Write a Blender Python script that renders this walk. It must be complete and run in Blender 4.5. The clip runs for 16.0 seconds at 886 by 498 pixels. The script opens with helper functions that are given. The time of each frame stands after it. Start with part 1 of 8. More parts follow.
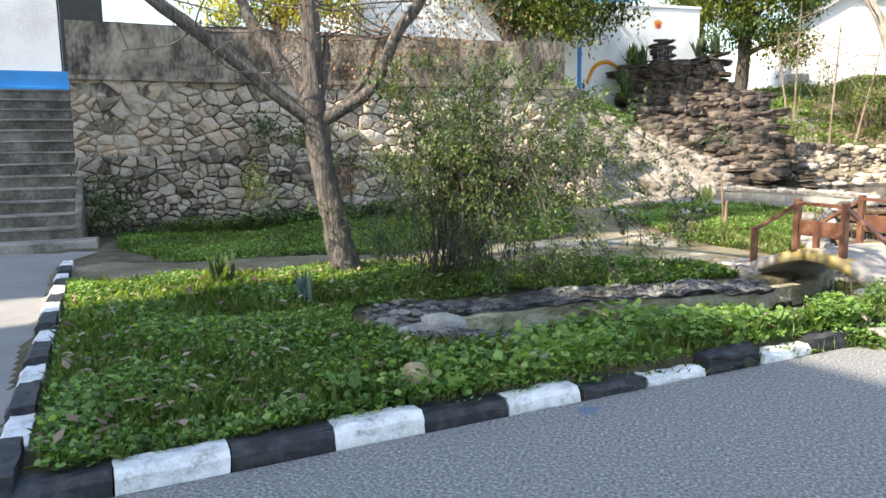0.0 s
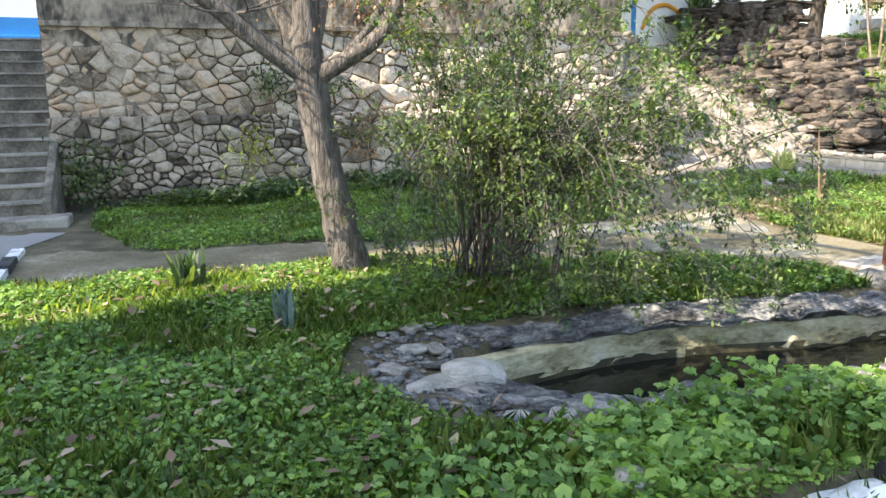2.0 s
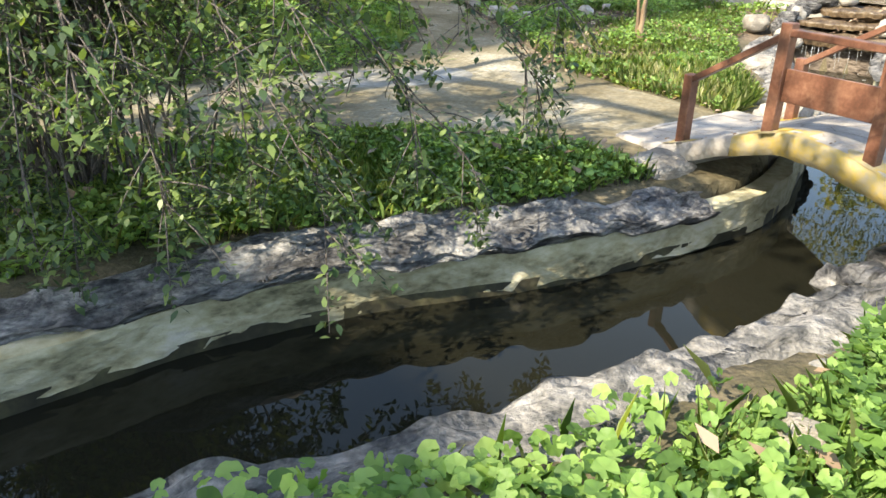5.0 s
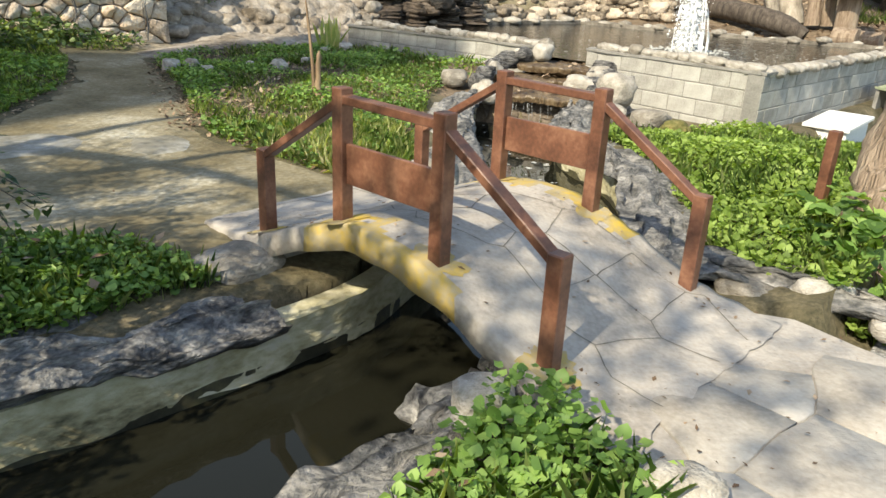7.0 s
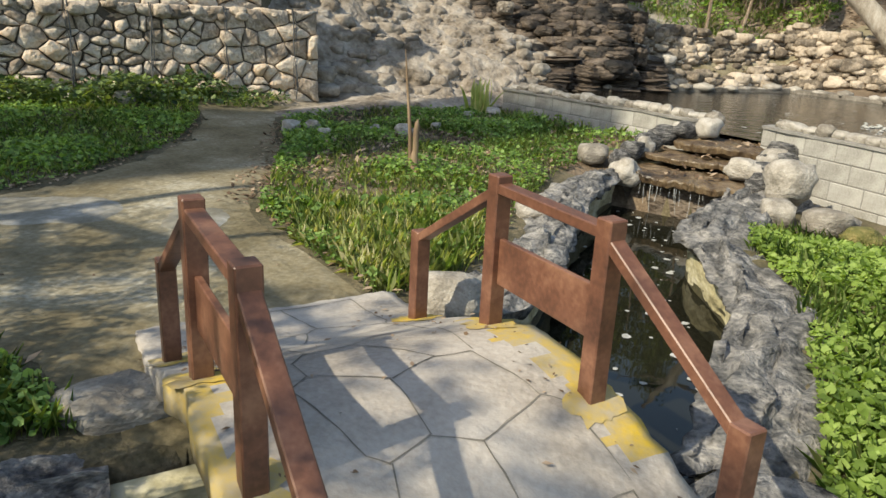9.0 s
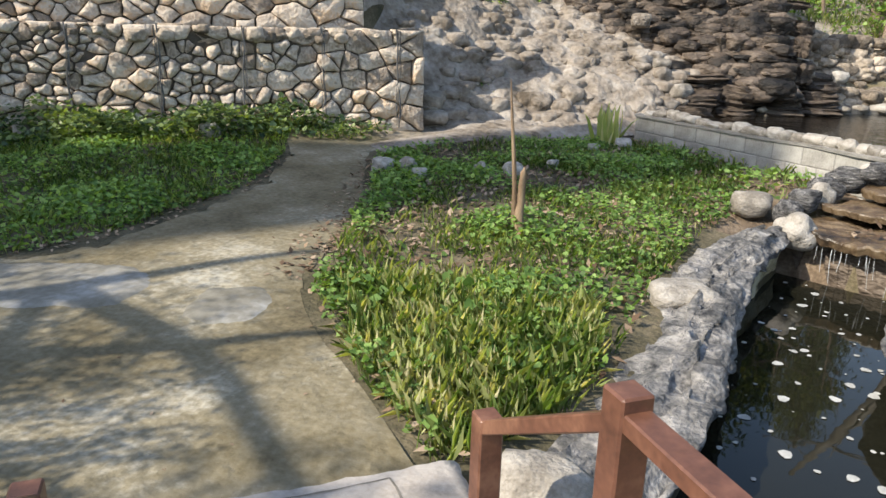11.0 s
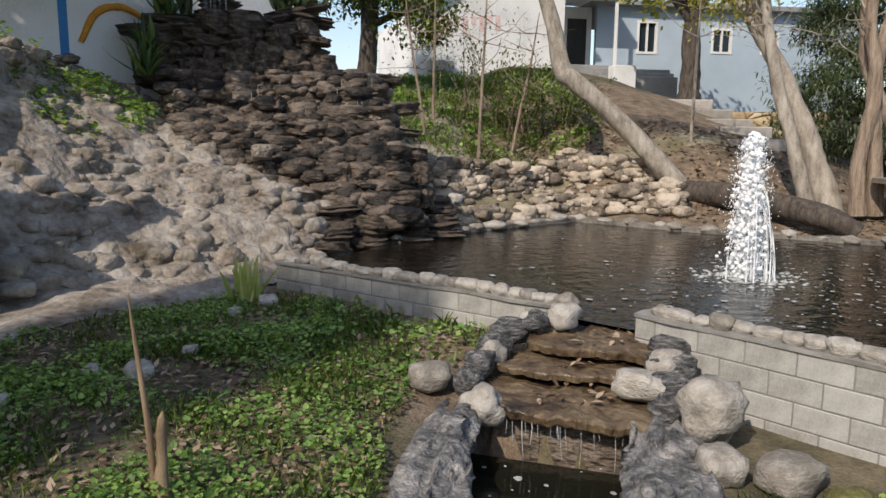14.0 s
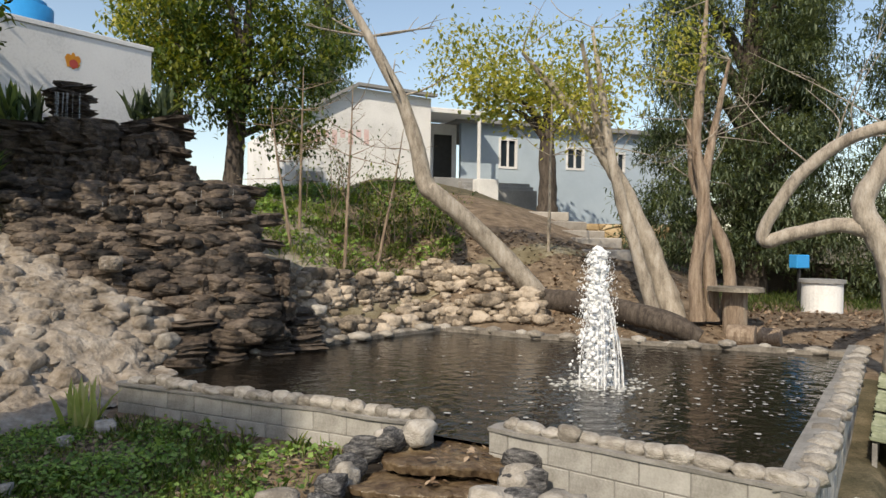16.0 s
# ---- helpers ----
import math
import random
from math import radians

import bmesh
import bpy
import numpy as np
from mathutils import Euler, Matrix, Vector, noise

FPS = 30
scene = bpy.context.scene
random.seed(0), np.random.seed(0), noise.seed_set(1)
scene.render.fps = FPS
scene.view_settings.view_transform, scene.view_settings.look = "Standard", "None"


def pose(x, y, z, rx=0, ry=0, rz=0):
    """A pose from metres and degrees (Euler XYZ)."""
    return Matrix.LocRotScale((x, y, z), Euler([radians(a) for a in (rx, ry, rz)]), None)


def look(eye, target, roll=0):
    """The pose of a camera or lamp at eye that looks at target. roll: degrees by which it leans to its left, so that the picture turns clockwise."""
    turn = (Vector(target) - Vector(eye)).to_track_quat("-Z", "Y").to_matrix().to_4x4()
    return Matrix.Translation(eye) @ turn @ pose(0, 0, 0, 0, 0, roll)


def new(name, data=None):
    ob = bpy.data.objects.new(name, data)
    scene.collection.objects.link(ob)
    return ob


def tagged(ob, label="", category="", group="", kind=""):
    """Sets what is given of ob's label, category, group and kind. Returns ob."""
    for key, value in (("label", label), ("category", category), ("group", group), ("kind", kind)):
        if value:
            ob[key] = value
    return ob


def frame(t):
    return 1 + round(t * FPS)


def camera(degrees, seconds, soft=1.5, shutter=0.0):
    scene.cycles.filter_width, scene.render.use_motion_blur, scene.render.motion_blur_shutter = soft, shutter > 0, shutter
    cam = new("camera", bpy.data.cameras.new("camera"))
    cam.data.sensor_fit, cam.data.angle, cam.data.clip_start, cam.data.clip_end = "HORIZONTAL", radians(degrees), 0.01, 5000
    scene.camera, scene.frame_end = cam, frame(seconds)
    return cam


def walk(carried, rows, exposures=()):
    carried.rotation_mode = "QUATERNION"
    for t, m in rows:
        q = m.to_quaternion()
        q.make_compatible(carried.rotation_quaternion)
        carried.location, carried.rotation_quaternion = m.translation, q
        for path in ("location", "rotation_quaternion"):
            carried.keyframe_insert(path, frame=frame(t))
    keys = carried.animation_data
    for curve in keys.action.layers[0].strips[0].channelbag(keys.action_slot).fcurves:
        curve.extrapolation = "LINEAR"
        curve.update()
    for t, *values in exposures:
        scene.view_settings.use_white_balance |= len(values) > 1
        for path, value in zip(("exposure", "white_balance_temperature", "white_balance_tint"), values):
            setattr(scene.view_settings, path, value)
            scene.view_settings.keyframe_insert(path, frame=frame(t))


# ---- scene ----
cam = camera(62.8, 16.0)
PATH = [
    (0, (3.054, 0.386, 1.784), (2.419, 2.262, 1.503), -0.7),
    (0.5, (2.971, 0.856, 1.781), (2.32, 2.724, 1.486), -0.6),
    (1, (2.731, 1.399, 1.788), (2.081, 3.264, 1.477), 0.1),
    (1.5, (2.55, 1.965, 1.809), (1.868, 3.817, 1.481), 0.3),
    (2, (2.372, 2.495, 1.901), (1.653, 4.317, 1.493), -0.7),
    (2.5, (2.191, 3.019, 1.921), (1.467, 4.811, 1.404), -0.7),
    (3, (2.178, 3.531, 1.868), (1.512, 5.319, 1.267), 0.9),
    (3.2, (2.178, 3.727, 1.832), (1.563, 5.522, 1.2), 1.5),
    (5.3, (3.388, 5.807, 1.638), (3.112, 7.59, 0.776), 0.9),
    (5.5, (3.392, 5.925, 1.617), (3.22, 7.727, 0.766), 2.0),
    (6, (3.751, 6.248, 1.635), (3.718, 8.077, 0.825), 2.7),
    (6.5, (4.152, 6.592, 1.626), (4.237, 8.44, 0.867), 2.9),
    (7, (4.57, 6.856, 1.612), (4.712, 8.716, 0.89), 2.8),
    (7.5, (4.964, 7.147, 1.606), (5.082, 9.014, 0.899), 2.7),
    (8, (5.252, 7.504, 1.607), (5.211, 9.385, 0.93), 2.7),
    (8.5, (5.509, 7.859, 1.616), (5.262, 9.74, 0.983), 2.7),
    (8.7, (5.598, 7.992, 1.642), (5.27, 9.866, 1.025), 2.8),
    (10.8, (5.482, 9.567, 1.712), (4.78, 11.347, 1.129), 1.7),
    (11, (5.34, 9.694, 1.737), (4.589, 11.451, 1.148), 1.5),
    (11.5, (5.069, 9.986, 1.766), (4.197, 11.684, 1.166), 0.8),
    (12, (4.873, 10.28, 1.841), (3.976, 11.956, 1.22), 0.7),
    (12.5, (4.683, 10.548, 1.965), (3.988, 12.334, 1.394), 0.7),
    (13, (4.623, 10.761, 2.126), (4.263, 12.671, 1.656), 0.8),
    (13.5, (4.76, 11.016, 2.209), (4.722, 12.979, 1.829), 0.4),
    (14, (4.84, 11.083, 2.209), (5.055, 13.047, 1.897), 0.6),
    (14.5, (4.867, 11.041, 2.224), (5.29, 12.978, 1.967), 0.8),
    (15, (4.951, 11.038, 2.232), (5.535, 12.941, 2.034), 1.0),
    (15.5, (5.025, 11.059, 2.236), (5.682, 12.944, 2.114), 0.9),
    (16, (5.037, 11.05, 2.296), (5.587, 12.972, 2.279), 0.8),
]
walk(cam, [(t, look(eye, target, roll)) for t, eye, target, roll in PATH],
     exposures=[(0, 1.65, 7200, 9), (1.5, 1.8, 7250, 9), (3.2, 2.5, 7300, 9), (5.3, 1.65, 7400, 6), (7.0, 1.1, 7500, 4), (8.7, 0.75, 7500, 4), (11.0, 1.0, 6900, 9), (11.9, 1.05, 6900, 9), (12.5, 0.9, 6900, 10), (13.5, 0.65, 6750, 12), (14.2, 0.15, 6900, 12), (15.0, 0.25, 7100, 11), (16.0, 0.3, 7400, 10)])

# ---- light ----
SUN_AZ, SUN_EL = 220.0, 42.0          # degrees: azimuth of the sun clockwise from +Y, elevation
world = bpy.data.worlds.new("sky")
scene.world = world
world.use_nodes = True
wn = world.node_tree.nodes
sky = wn.new("ShaderNodeTexSky")
sky.sky_type = 'NISHITA'
sky.sun_disc = False
sky.sun_elevation = radians(SUN_EL)
sky.sun_rotation = radians(SUN_AZ)
wn["Background"].inputs[1].default_value = 0.15
world.node_tree.links.new(sky.outputs[0], wn["Background"].inputs[0])
sun_data = bpy.data.lights.new("sun", 'SUN')
sun_data.energy, sun_data.angle, sun_data.color = 3.4, radians(0.6), (1.0, 0.93, 0.82)
sun = new("sun", sun_data)
_sd = Vector((math.sin(radians(SUN_AZ)) * math.cos(radians(SUN_EL)),
              math.cos(radians(SUN_AZ)) * math.cos(radians(SUN_EL)), math.sin(radians(SUN_EL))))
sun.matrix_world = look(_sd * 60, (0, 0, 0))

# ---- materials ----
def mat(name, cols, scale=4.0, fine=60.0, rough=0.8, metal=0.0, bump=0.3, bump_scale=None, dist=0.01,
        spec=0.4, rand=0.0, island=0.0, trans=None, detail=6.0, stretch=None):
    """A procedural material: two or three colours mixed by noise at two scales, with bump."""
    m = bpy.data.materials.new(name)
    m.use_nodes = True
    nt = m.node_tree
    N, L = nt.nodes, nt.links
    b = N["Principled BSDF"]
    tc = N.new("ShaderNodeTexCoord")
    src = tc.outputs["Object"]
    if stretch:
        mp = N.new("ShaderNodeMapping")
        mp.inputs["Scale"].default_value = stretch
        L.new(src, mp.inputs[0])
        src = mp.outputs[0]
    n1 = N.new("ShaderNodeTexNoise")
    n1.inputs["Scale"].default_value, n1.inputs["Detail"].default_value = scale, detail
    n1.inputs["Roughness"].default_value = 0.62
    L.new(src, n1.inputs["Vector"])
    n2 = N.new("ShaderNodeTexNoise")
    n2.inputs["Scale"].default_value, n2.inputs["Detail"].default_value = fine, 3.0
    L.new(src, n2.inputs["Vector"])
    mx = N.new("ShaderNodeMath")
    mx.operation = 'MULTIPLY_ADD'
    mx.inputs[1].default_value = 0.45
    L.new(n2.outputs["Fac"], mx.inputs[0])
    sc = N.new("ShaderNodeMath")
    sc.operation = 'MULTIPLY_ADD'
    sc.inputs[1].default_value, sc.inputs[2].default_value = 1.25, -0.35
    L.new(n1.outputs["Fac"], sc.inputs[0])
    L.new(sc.outputs[0], mx.inputs[2])
    fac = mx.outputs[0]
    if rand or island:
        if rand:
            oi = N.new("ShaderNodeObjectInfo")
            rsrc, amt = oi.outputs["Random"], rand
        else:
            ge = N.new("ShaderNodeNewGeometry")
            rsrc, amt = ge.outputs["Random Per Island"], island
        ad = N.new("ShaderNodeMath")
        ad.operation = 'MULTIPLY_ADD'
        ad.inputs[1].default_value = amt
        L.new(rsrc, ad.inputs[0])
        sub = N.new("ShaderNodeMath")
        sub.operation = 'SUBTRACT'
        sub.inputs[1].default_value = amt / 2
        L.new(fac, ad.inputs[2])
        L.new(ad.outputs[0], sub.inputs[0])
        fac = sub.outputs[0]
    r = N.new("ShaderNodeValToRGB")
    L.new(fac, r.inputs[0])
    el = r.color_ramp.elements
    k = len(cols)
    while len(el) < k:
        el.new(0.5)
    for i, c in enumerate(cols):
        el[i].position = 0.22 + 0.56 * i / max(1, k - 1)
        el[i].color = (*c, 1)
    L.new(r.outputs[0], b.inputs["Base Color"])
    b.inputs["Roughness"].default_value = rough
    b.inputs["Metallic"].default_value = metal
    b.inputs["Specular IOR Level"].default_value = spec
    if bump:
        nb = N.new("ShaderNodeTexNoise")
        nb.inputs["Scale"].default_value, nb.inputs["Detail"].default_value = bump_scale or fine * 0.6, 8.0
        L.new(src, nb.inputs["Vector"])
        bp = N.new("ShaderNodeBump")
        bp.inputs["Strength"].default_value, bp.inputs["Distance"].default_value = bump, dist
        L.new(nb.outputs["Fac"], bp.inputs["Height"])
        L.new(bp.outputs[0], b.inputs["Normal"])
    if trans:
        tr = N.new("ShaderNodeBsdfTranslucent")
        hs = N.new("ShaderNodeMixRGB")
        hs.blend_type = 'MULTIPLY'
        hs.inputs[0].default_value = 1.0
        hs.inputs[2].default_value = (1.5, 1.45, 0.5, 1)
        L.new(r.outputs[0], hs.inputs[1])
        L.new(hs.outputs[0], tr.inputs[0])
        ms = N.new("ShaderNodeMixShader")
        ms.inputs[0].default_value = trans
        L.new(b.outputs[0], ms.inputs[1])
        L.new(tr.outputs[0], ms.inputs[2])
        L.new(ms.outputs[0], N["Material Output"].inputs[0])
    return m


M_ROAD = mat("asphalt", [(0.06, 0.059, 0.06), (0.20, 0.197, 0.195), (0.30, 0.295, 0.285), (0.62, 0.61, 0.59)], 46, 120, 0.92, bump=1.0, bump_scale=90, dist=0.012, detail=3.0)
M_STAIN = mat("faded_blue_stain", [(0.20, 0.20, 0.21), (0.17, 0.21, 0.27), (0.08, 0.17, 0.33)], 9, 60, 0.9, bump=0.8, bump_scale=90, dist=0.01)
M_DRIVE = mat("driveway_concrete", [(0.22, 0.21, 0.20), (0.30, 0.29, 0.28)], 1.5, 60, 0.9, bump=0.3)
M_KW = mat("kerb_white_paint", [(0.30, 0.295, 0.285), (0.62, 0.63, 0.63), (0.80, 0.80, 0.80), (0.82, 0.82, 0.82)], 7, 60, 0.75, bump=0.5)
M_KB = mat("kerb_black_paint", [(0.012, 0.012, 0.015), (0.03, 0.031, 0.036), (0.07, 0.07, 0.07)], 9, 80, 0.6, bump=0.5)
M_SOIL = mat("garden_soil", [(0.045, 0.042, 0.022), (0.10, 0.085, 0.05), (0.19, 0.155, 0.10)], 2.5, 40, 0.95, bump=0.8, dist=0.03)
M_LITTER = mat("leaf_litter_soil", [(0.07, 0.05, 0.035), (0.17, 0.125, 0.085), (0.30, 0.235, 0.17)], 3.0, 45, 0.95, bump=0.9, dist=0.03)
M_SCREE = mat("stony_slope", [(0.12, 0.10, 0.075), (0.25, 0.215, 0.165), (0.38, 0.35, 0.30)], 1.6, 16, 0.95, bump=1.0, bump_scale=7, dist=0.1)
M_PATH = mat("path_screed", [(0.085, 0.068, 0.036), (0.155, 0.128, 0.074), (0.23, 0.20, 0.135), (0.42, 0.39, 0.315)], 1.1, 26, 0.9, bump=0.8, bump_scale=8, dist=0.04)
# pale screed, also the colour of a painted sun spot
M_SCREED_SUN = mat("bare_screed_sun_spot", [(0.13, 0.118, 0.085), (0.22, 0.208, 0.175), (0.37, 0.365, 0.345)], 1.6, 20, 0.85, bump=0.5, bump_scale=9, dist=0.02)
M_SLOPE = mat("pale_weathered_rock", [(0.085, 0.067, 0.048), (0.20, 0.167, 0.133), (0.305, 0.268, 0.228), (0.41, 0.376, 0.335)], 2.4, 14, 0.95, bump=1.0, bump_scale=7, dist=0.08)
M_DECK = mat("bridge_concrete", [(0.24, 0.21, 0.18), (0.37, 0.335, 0.30), (0.46, 0.425, 0.39)], 1.8, 45, 0.88, bump=0.6, dist=0.014)
M_CHAN = mat("channel_lining", [(0.10, 0.09, 0.05), (0.36, 0.32, 0.19), (0.52, 0.48, 0.33), (0.58, 0.54, 0.46)], 2.2, 16, 0.9, bump=0.9, bump_scale=9, dist=0.03, stretch=(1, 1, 2.0))
M_CHANLOW = mat("wet_lining", [(0.02, 0.02, 0.015), (0.06, 0.055, 0.035), (0.13, 0.12, 0.06)], 3, 25, 0.5, bump=0.4, dist=0.015)
M_BANK = mat("grey_bank_rock", [(0.016, 0.016, 0.018), (0.075, 0.074, 0.077), (0.21, 0.205, 0.20), (0.44, 0.42, 0.395)], 4.2, 30, 0.9, bump=1.0, bump_scale=10, dist=0.08, stretch=(1, 1, 2.5))
M_SHELF = mat("pale_shelf_rock", [(0.028, 0.029, 0.032), (0.10, 0.099, 0.098), (0.235, 0.225, 0.215), (0.41, 0.39, 0.365)], 4.8, 30, 0.9, bump=1.0, bump_scale=11, dist=0.07, stretch=(1, 1, 2.5))
M_STONE = mat("limestone", [(0.27, 0.215, 0.165), (0.48, 0.395, 0.315), (0.62, 0.54, 0.45), (0.60, 0.44, 0.30)], 3.4, 30, 0.92, bump=1.0, bump_scale=14, dist=0.05, rand=0.5)
M_STONE_I = mat("limestone_far", [(0.20, 0.15, 0.105), (0.43, 0.345, 0.26), (0.54, 0.455, 0.36), (0.52, 0.37, 0.25)], 3.0, 30, 0.92, bump=1.0, bump_scale=14, dist=0.05, island=0.55)
M_STONE_D = mat("weathered_stone", [(0.11, 0.09, 0.07), (0.32, 0.265, 0.205), (0.52, 0.44, 0.355)], 3.4, 26, 0.92, bump=1.0, bump_scale=14, dist=0.045, island=0.55)
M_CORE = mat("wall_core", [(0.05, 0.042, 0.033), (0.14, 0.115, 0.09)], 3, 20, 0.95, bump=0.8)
M_PLASTER = mat("stained_plaster", [(0.02, 0.018, 0.016), (0.12, 0.10, 0.078), (0.32, 0.265, 0.20), (0.46, 0.39, 0.305)], 1.3, 10, 0.92, bump=0.9, bump_scale=6, dist=0.05, stretch=(1.5, 1.5, 0.75))
# dark wet slate, darkened further for the shade over the rockery
M_SLATE = mat("shaded_wet_slate", [(0.008, 0.007, 0.006), (0.036, 0.028, 0.022), (0.10, 0.076, 0.058), (0.18, 0.143, 0.112)], 2.6, 18, 0.6, bump=1.0, bump_scale=9, dist=0.07, island=0.5, stretch=(1, 1, 2.2))
M_BOULDER = mat("pale_boulder", [(0.20, 0.178, 0.15), (0.34, 0.313, 0.275), (0.47, 0.44, 0.40)], 3.0, 26, 0.92, bump=0.8, bump_scale=14, dist=0.025, rand=0.45)
M_BLOCK = mat("concrete_block", [(0.22, 0.21, 0.19), (0.36, 0.35, 0.325), (0.46, 0.45, 0.425)], 2.6, 50, 0.9, bump=0.4, dist=0.006, rand=0.25)
M_EDGE = mat("stained_cement", [(0.07, 0.062, 0.052), (0.19, 0.17, 0.145), (0.32, 0.295, 0.26)], 3, 30, 0.9, bump=0.7, dist=0.02)
M_MORTAR = mat("mortar", [(0.16, 0.155, 0.145), (0.30, 0.29, 0.275)], 4, 50, 0.95, bump=0.5)
M_POST = mat("brown_paint", [(0.07, 0.03, 0.019), (0.15, 0.065, 0.04), (0.25, 0.125, 0.078)], 5, 50, 0.42, bump=0.15, dist=0.004, spec=0.5)
M_YELLOW = mat("yellow_paint", [(0.34, 0.295, 0.235), (0.37, 0.30, 0.17), (0.44, 0.32, 0.10), (0.55, 0.37, 0.04)], 6, 34, 0.9, bump=0.5)
M_GREENC = mat("algae_stained_sheet", [(0.10, 0.115, 0.07), (0.22, 0.245, 0.16), (0.34, 0.36, 0.27)], 2.2, 30, 0.85, bump=0.5, dist=0.01)
M_BARK = mat("grey_bark", [(0.035, 0.03, 0.027), (0.12, 0.104, 0.093), (0.24, 0.21, 0.19)], 5, 30, 0.95, bump=1.0, bump_scale=14, dist=0.04, stretch=(4, 4, 0.6))
M_BARKP = mat("pale_bark", [(0.15, 0.125, 0.10), (0.33, 0.29, 0.24), (0.46, 0.42, 0.37)], 3, 26, 0.9, bump=0.7, bump_scale=10, dist=0.03, stretch=(2.5, 2.5, 0.7))
M_BARKD = mat("dark_bark", [(0.025, 0.02, 0.017), (0.075, 0.06, 0.05), (0.13, 0.11, 0.09)], 4, 26, 0.95, bump=0.9, bump_scale=12, dist=0.03, stretch=(3, 3, 0.7))
M_BARKB = mat("shaggy_bark", [(0.13, 0.09, 0.06), (0.29, 0.22, 0.165), (0.42, 0.345, 0.27)], 3, 26, 0.95, bump=1.0, bump_scale=10, dist=0.05, stretch=(4, 4, 0.5))
M_LEAF = mat("mallow_leaf", [(0.08, 0.155, 0.037), (0.18, 0.31, 0.08), (0.31, 0.455, 0.135)], 0.7, 9, 0.5, bump=0.0, island=0.7, trans=0.42, spec=0.4)
# brighter, yellower copy of the weed leaf; sunlight is put into its colour
M_LEAF_SUN = mat("sunlit_weed_leaf", [(0.12, 0.19, 0.04), (0.25, 0.36, 0.085), (0.38, 0.50, 0.15)], 0.8, 9, 0.55, bump=0.0, island=0.6, trans=0.45, spec=0.35)
M_GRASS = mat("grass_blade", [(0.09, 0.165, 0.045), (0.19, 0.295, 0.09), (0.36, 0.41, 0.19)], 0.6, 9, 0.6, bump=0.0, island=0.7, trans=0.5, spec=0.3)
M_STRAW = mat("dry_grass", [(0.33, 0.40, 0.16), (0.47, 0.52, 0.25), (0.60, 0.58, 0.40)], 0.6, 9, 0.7, bump=0.0, island=0.7, trans=0.5)
M_BUSH = mat("shrub_leaf", [(0.04, 0.075, 0.035), (0.09, 0.145, 0.062), (0.20, 0.27, 0.09)], 1.2, 9, 0.45, bump=0.0, island=0.8, trans=0.35, spec=0.45)
M_TREELEAF = mat("tree_leaf", [(0.03, 0.06, 0.015), (0.075, 0.125, 0.03), (0.20, 0.22, 0.045)], 0.5, 5, 0.5, bump=0.0, island=0.7, trans=0.35)
M_YLEAF = mat("yellowing_leaf", [(0.16, 0.20, 0.045), (0.34, 0.36, 0.085), (0.52, 0.47, 0.14)], 0.5, 5, 0.5, bump=0.0, island=0.7, trans=0.4)
M_FADED = mat("faded_red_paint", [(0.62, 0.40, 0.38), (0.72, 0.60, 0.59)], 6, 20, 0.8, bump=0.0)
M_CYP = mat("cypress_leaf", [(0.04, 0.062, 0.04), (0.105, 0.145, 0.085), (0.20, 0.24, 0.15)], 0.6, 5, 0.6, bump=0.0, island=0.6, trans=0.35)
M_RUSTLEAF = mat("rusty_leaf", [(0.16, 0.08, 0.04), (0.30, 0.16, 0.09), (0.40, 0.24, 0.15)], 0.6, 5, 0.7, bump=0.0, island=0.7, trans=0.2)
M_DRYLEAF = mat("dead_leaf", [(0.10, 0.06, 0.035), (0.22, 0.145, 0.09), (0.36, 0.27, 0.19)], 0.6, 8, 0.8, bump=0.0, island=0.8)
M_AGAVE = mat("agave_leaf", [(0.05, 0.085, 0.075), (0.10, 0.15, 0.13), (0.16, 0.21, 0.18)], 2, 20, 0.5, bump=0.0, island=0.4)
M_HONEY = mat("honey_stone", [(0.28, 0.2, 0.11), (0.46, 0.35, 0.21), (0.56, 0.46, 0.32)], 2.2, 30, 0.92, bump=0.7, dist=0.03, island=0.4)
M_STICK = mat("split_wood", [(0.09, 0.06, 0.036), (0.22, 0.15, 0.095), (0.36, 0.27, 0.18)], 3, 50, 0.85, bump=0.6, stretch=(6, 6, 0.6))
M_WHITE = mat("white_render", [(0.55, 0.55, 0.55), (0.74, 0.74, 0.74), (0.80, 0.80, 0.80)], 0.6, 20, 0.85, bump=0.15)
M_BLUEW = mat("pale_blue_render", [(0.36, 0.44, 0.52), (0.45, 0.54, 0.62)], 0.6, 20, 0.85, bump=0.15)
M_BLUE = mat("blue_paint", [(0.01, 0.16, 0.42), (0.02, 0.24, 0.58)], 1.0, 20, 0.5, bump=0.1)
M_BLUEDK = mat("deep_blue_paint", [(0.006, 0.05, 0.2), (0.01, 0.075, 0.28)], 1.0, 20, 0.5, bump=0.1)
M_TANK = mat("blue_plastic", [(0.02, 0.25, 0.60), (0.03, 0.33, 0.72)], 1.0, 20, 0.4, bump=0.0)
M_STEP = mat("weathered_step", [(0.05, 0.044, 0.036), (0.15, 0.132, 0.106), (0.32, 0.29, 0.245)], 2.4, 24, 0.92, bump=0.5, dist=0.01)
M_TREAD = mat("worn_tread", [(0.12, 0.108, 0.09), (0.30, 0.275, 0.235), (0.44, 0.41, 0.36)], 2.2, 26, 0.92, bump=0.5, dist=0.01)
M_DARK = mat("dark_metal", [(0.012, 0.012, 0.012), (0.03, 0.03, 0.03)], 4, 30, 0.5, bump=0.0)
M_ORANGE = mat("orange_paint", [(0.55, 0.20, 0.02), (0.70, 0.33, 0.04)], 6, 20, 0.7, bump=0.0)
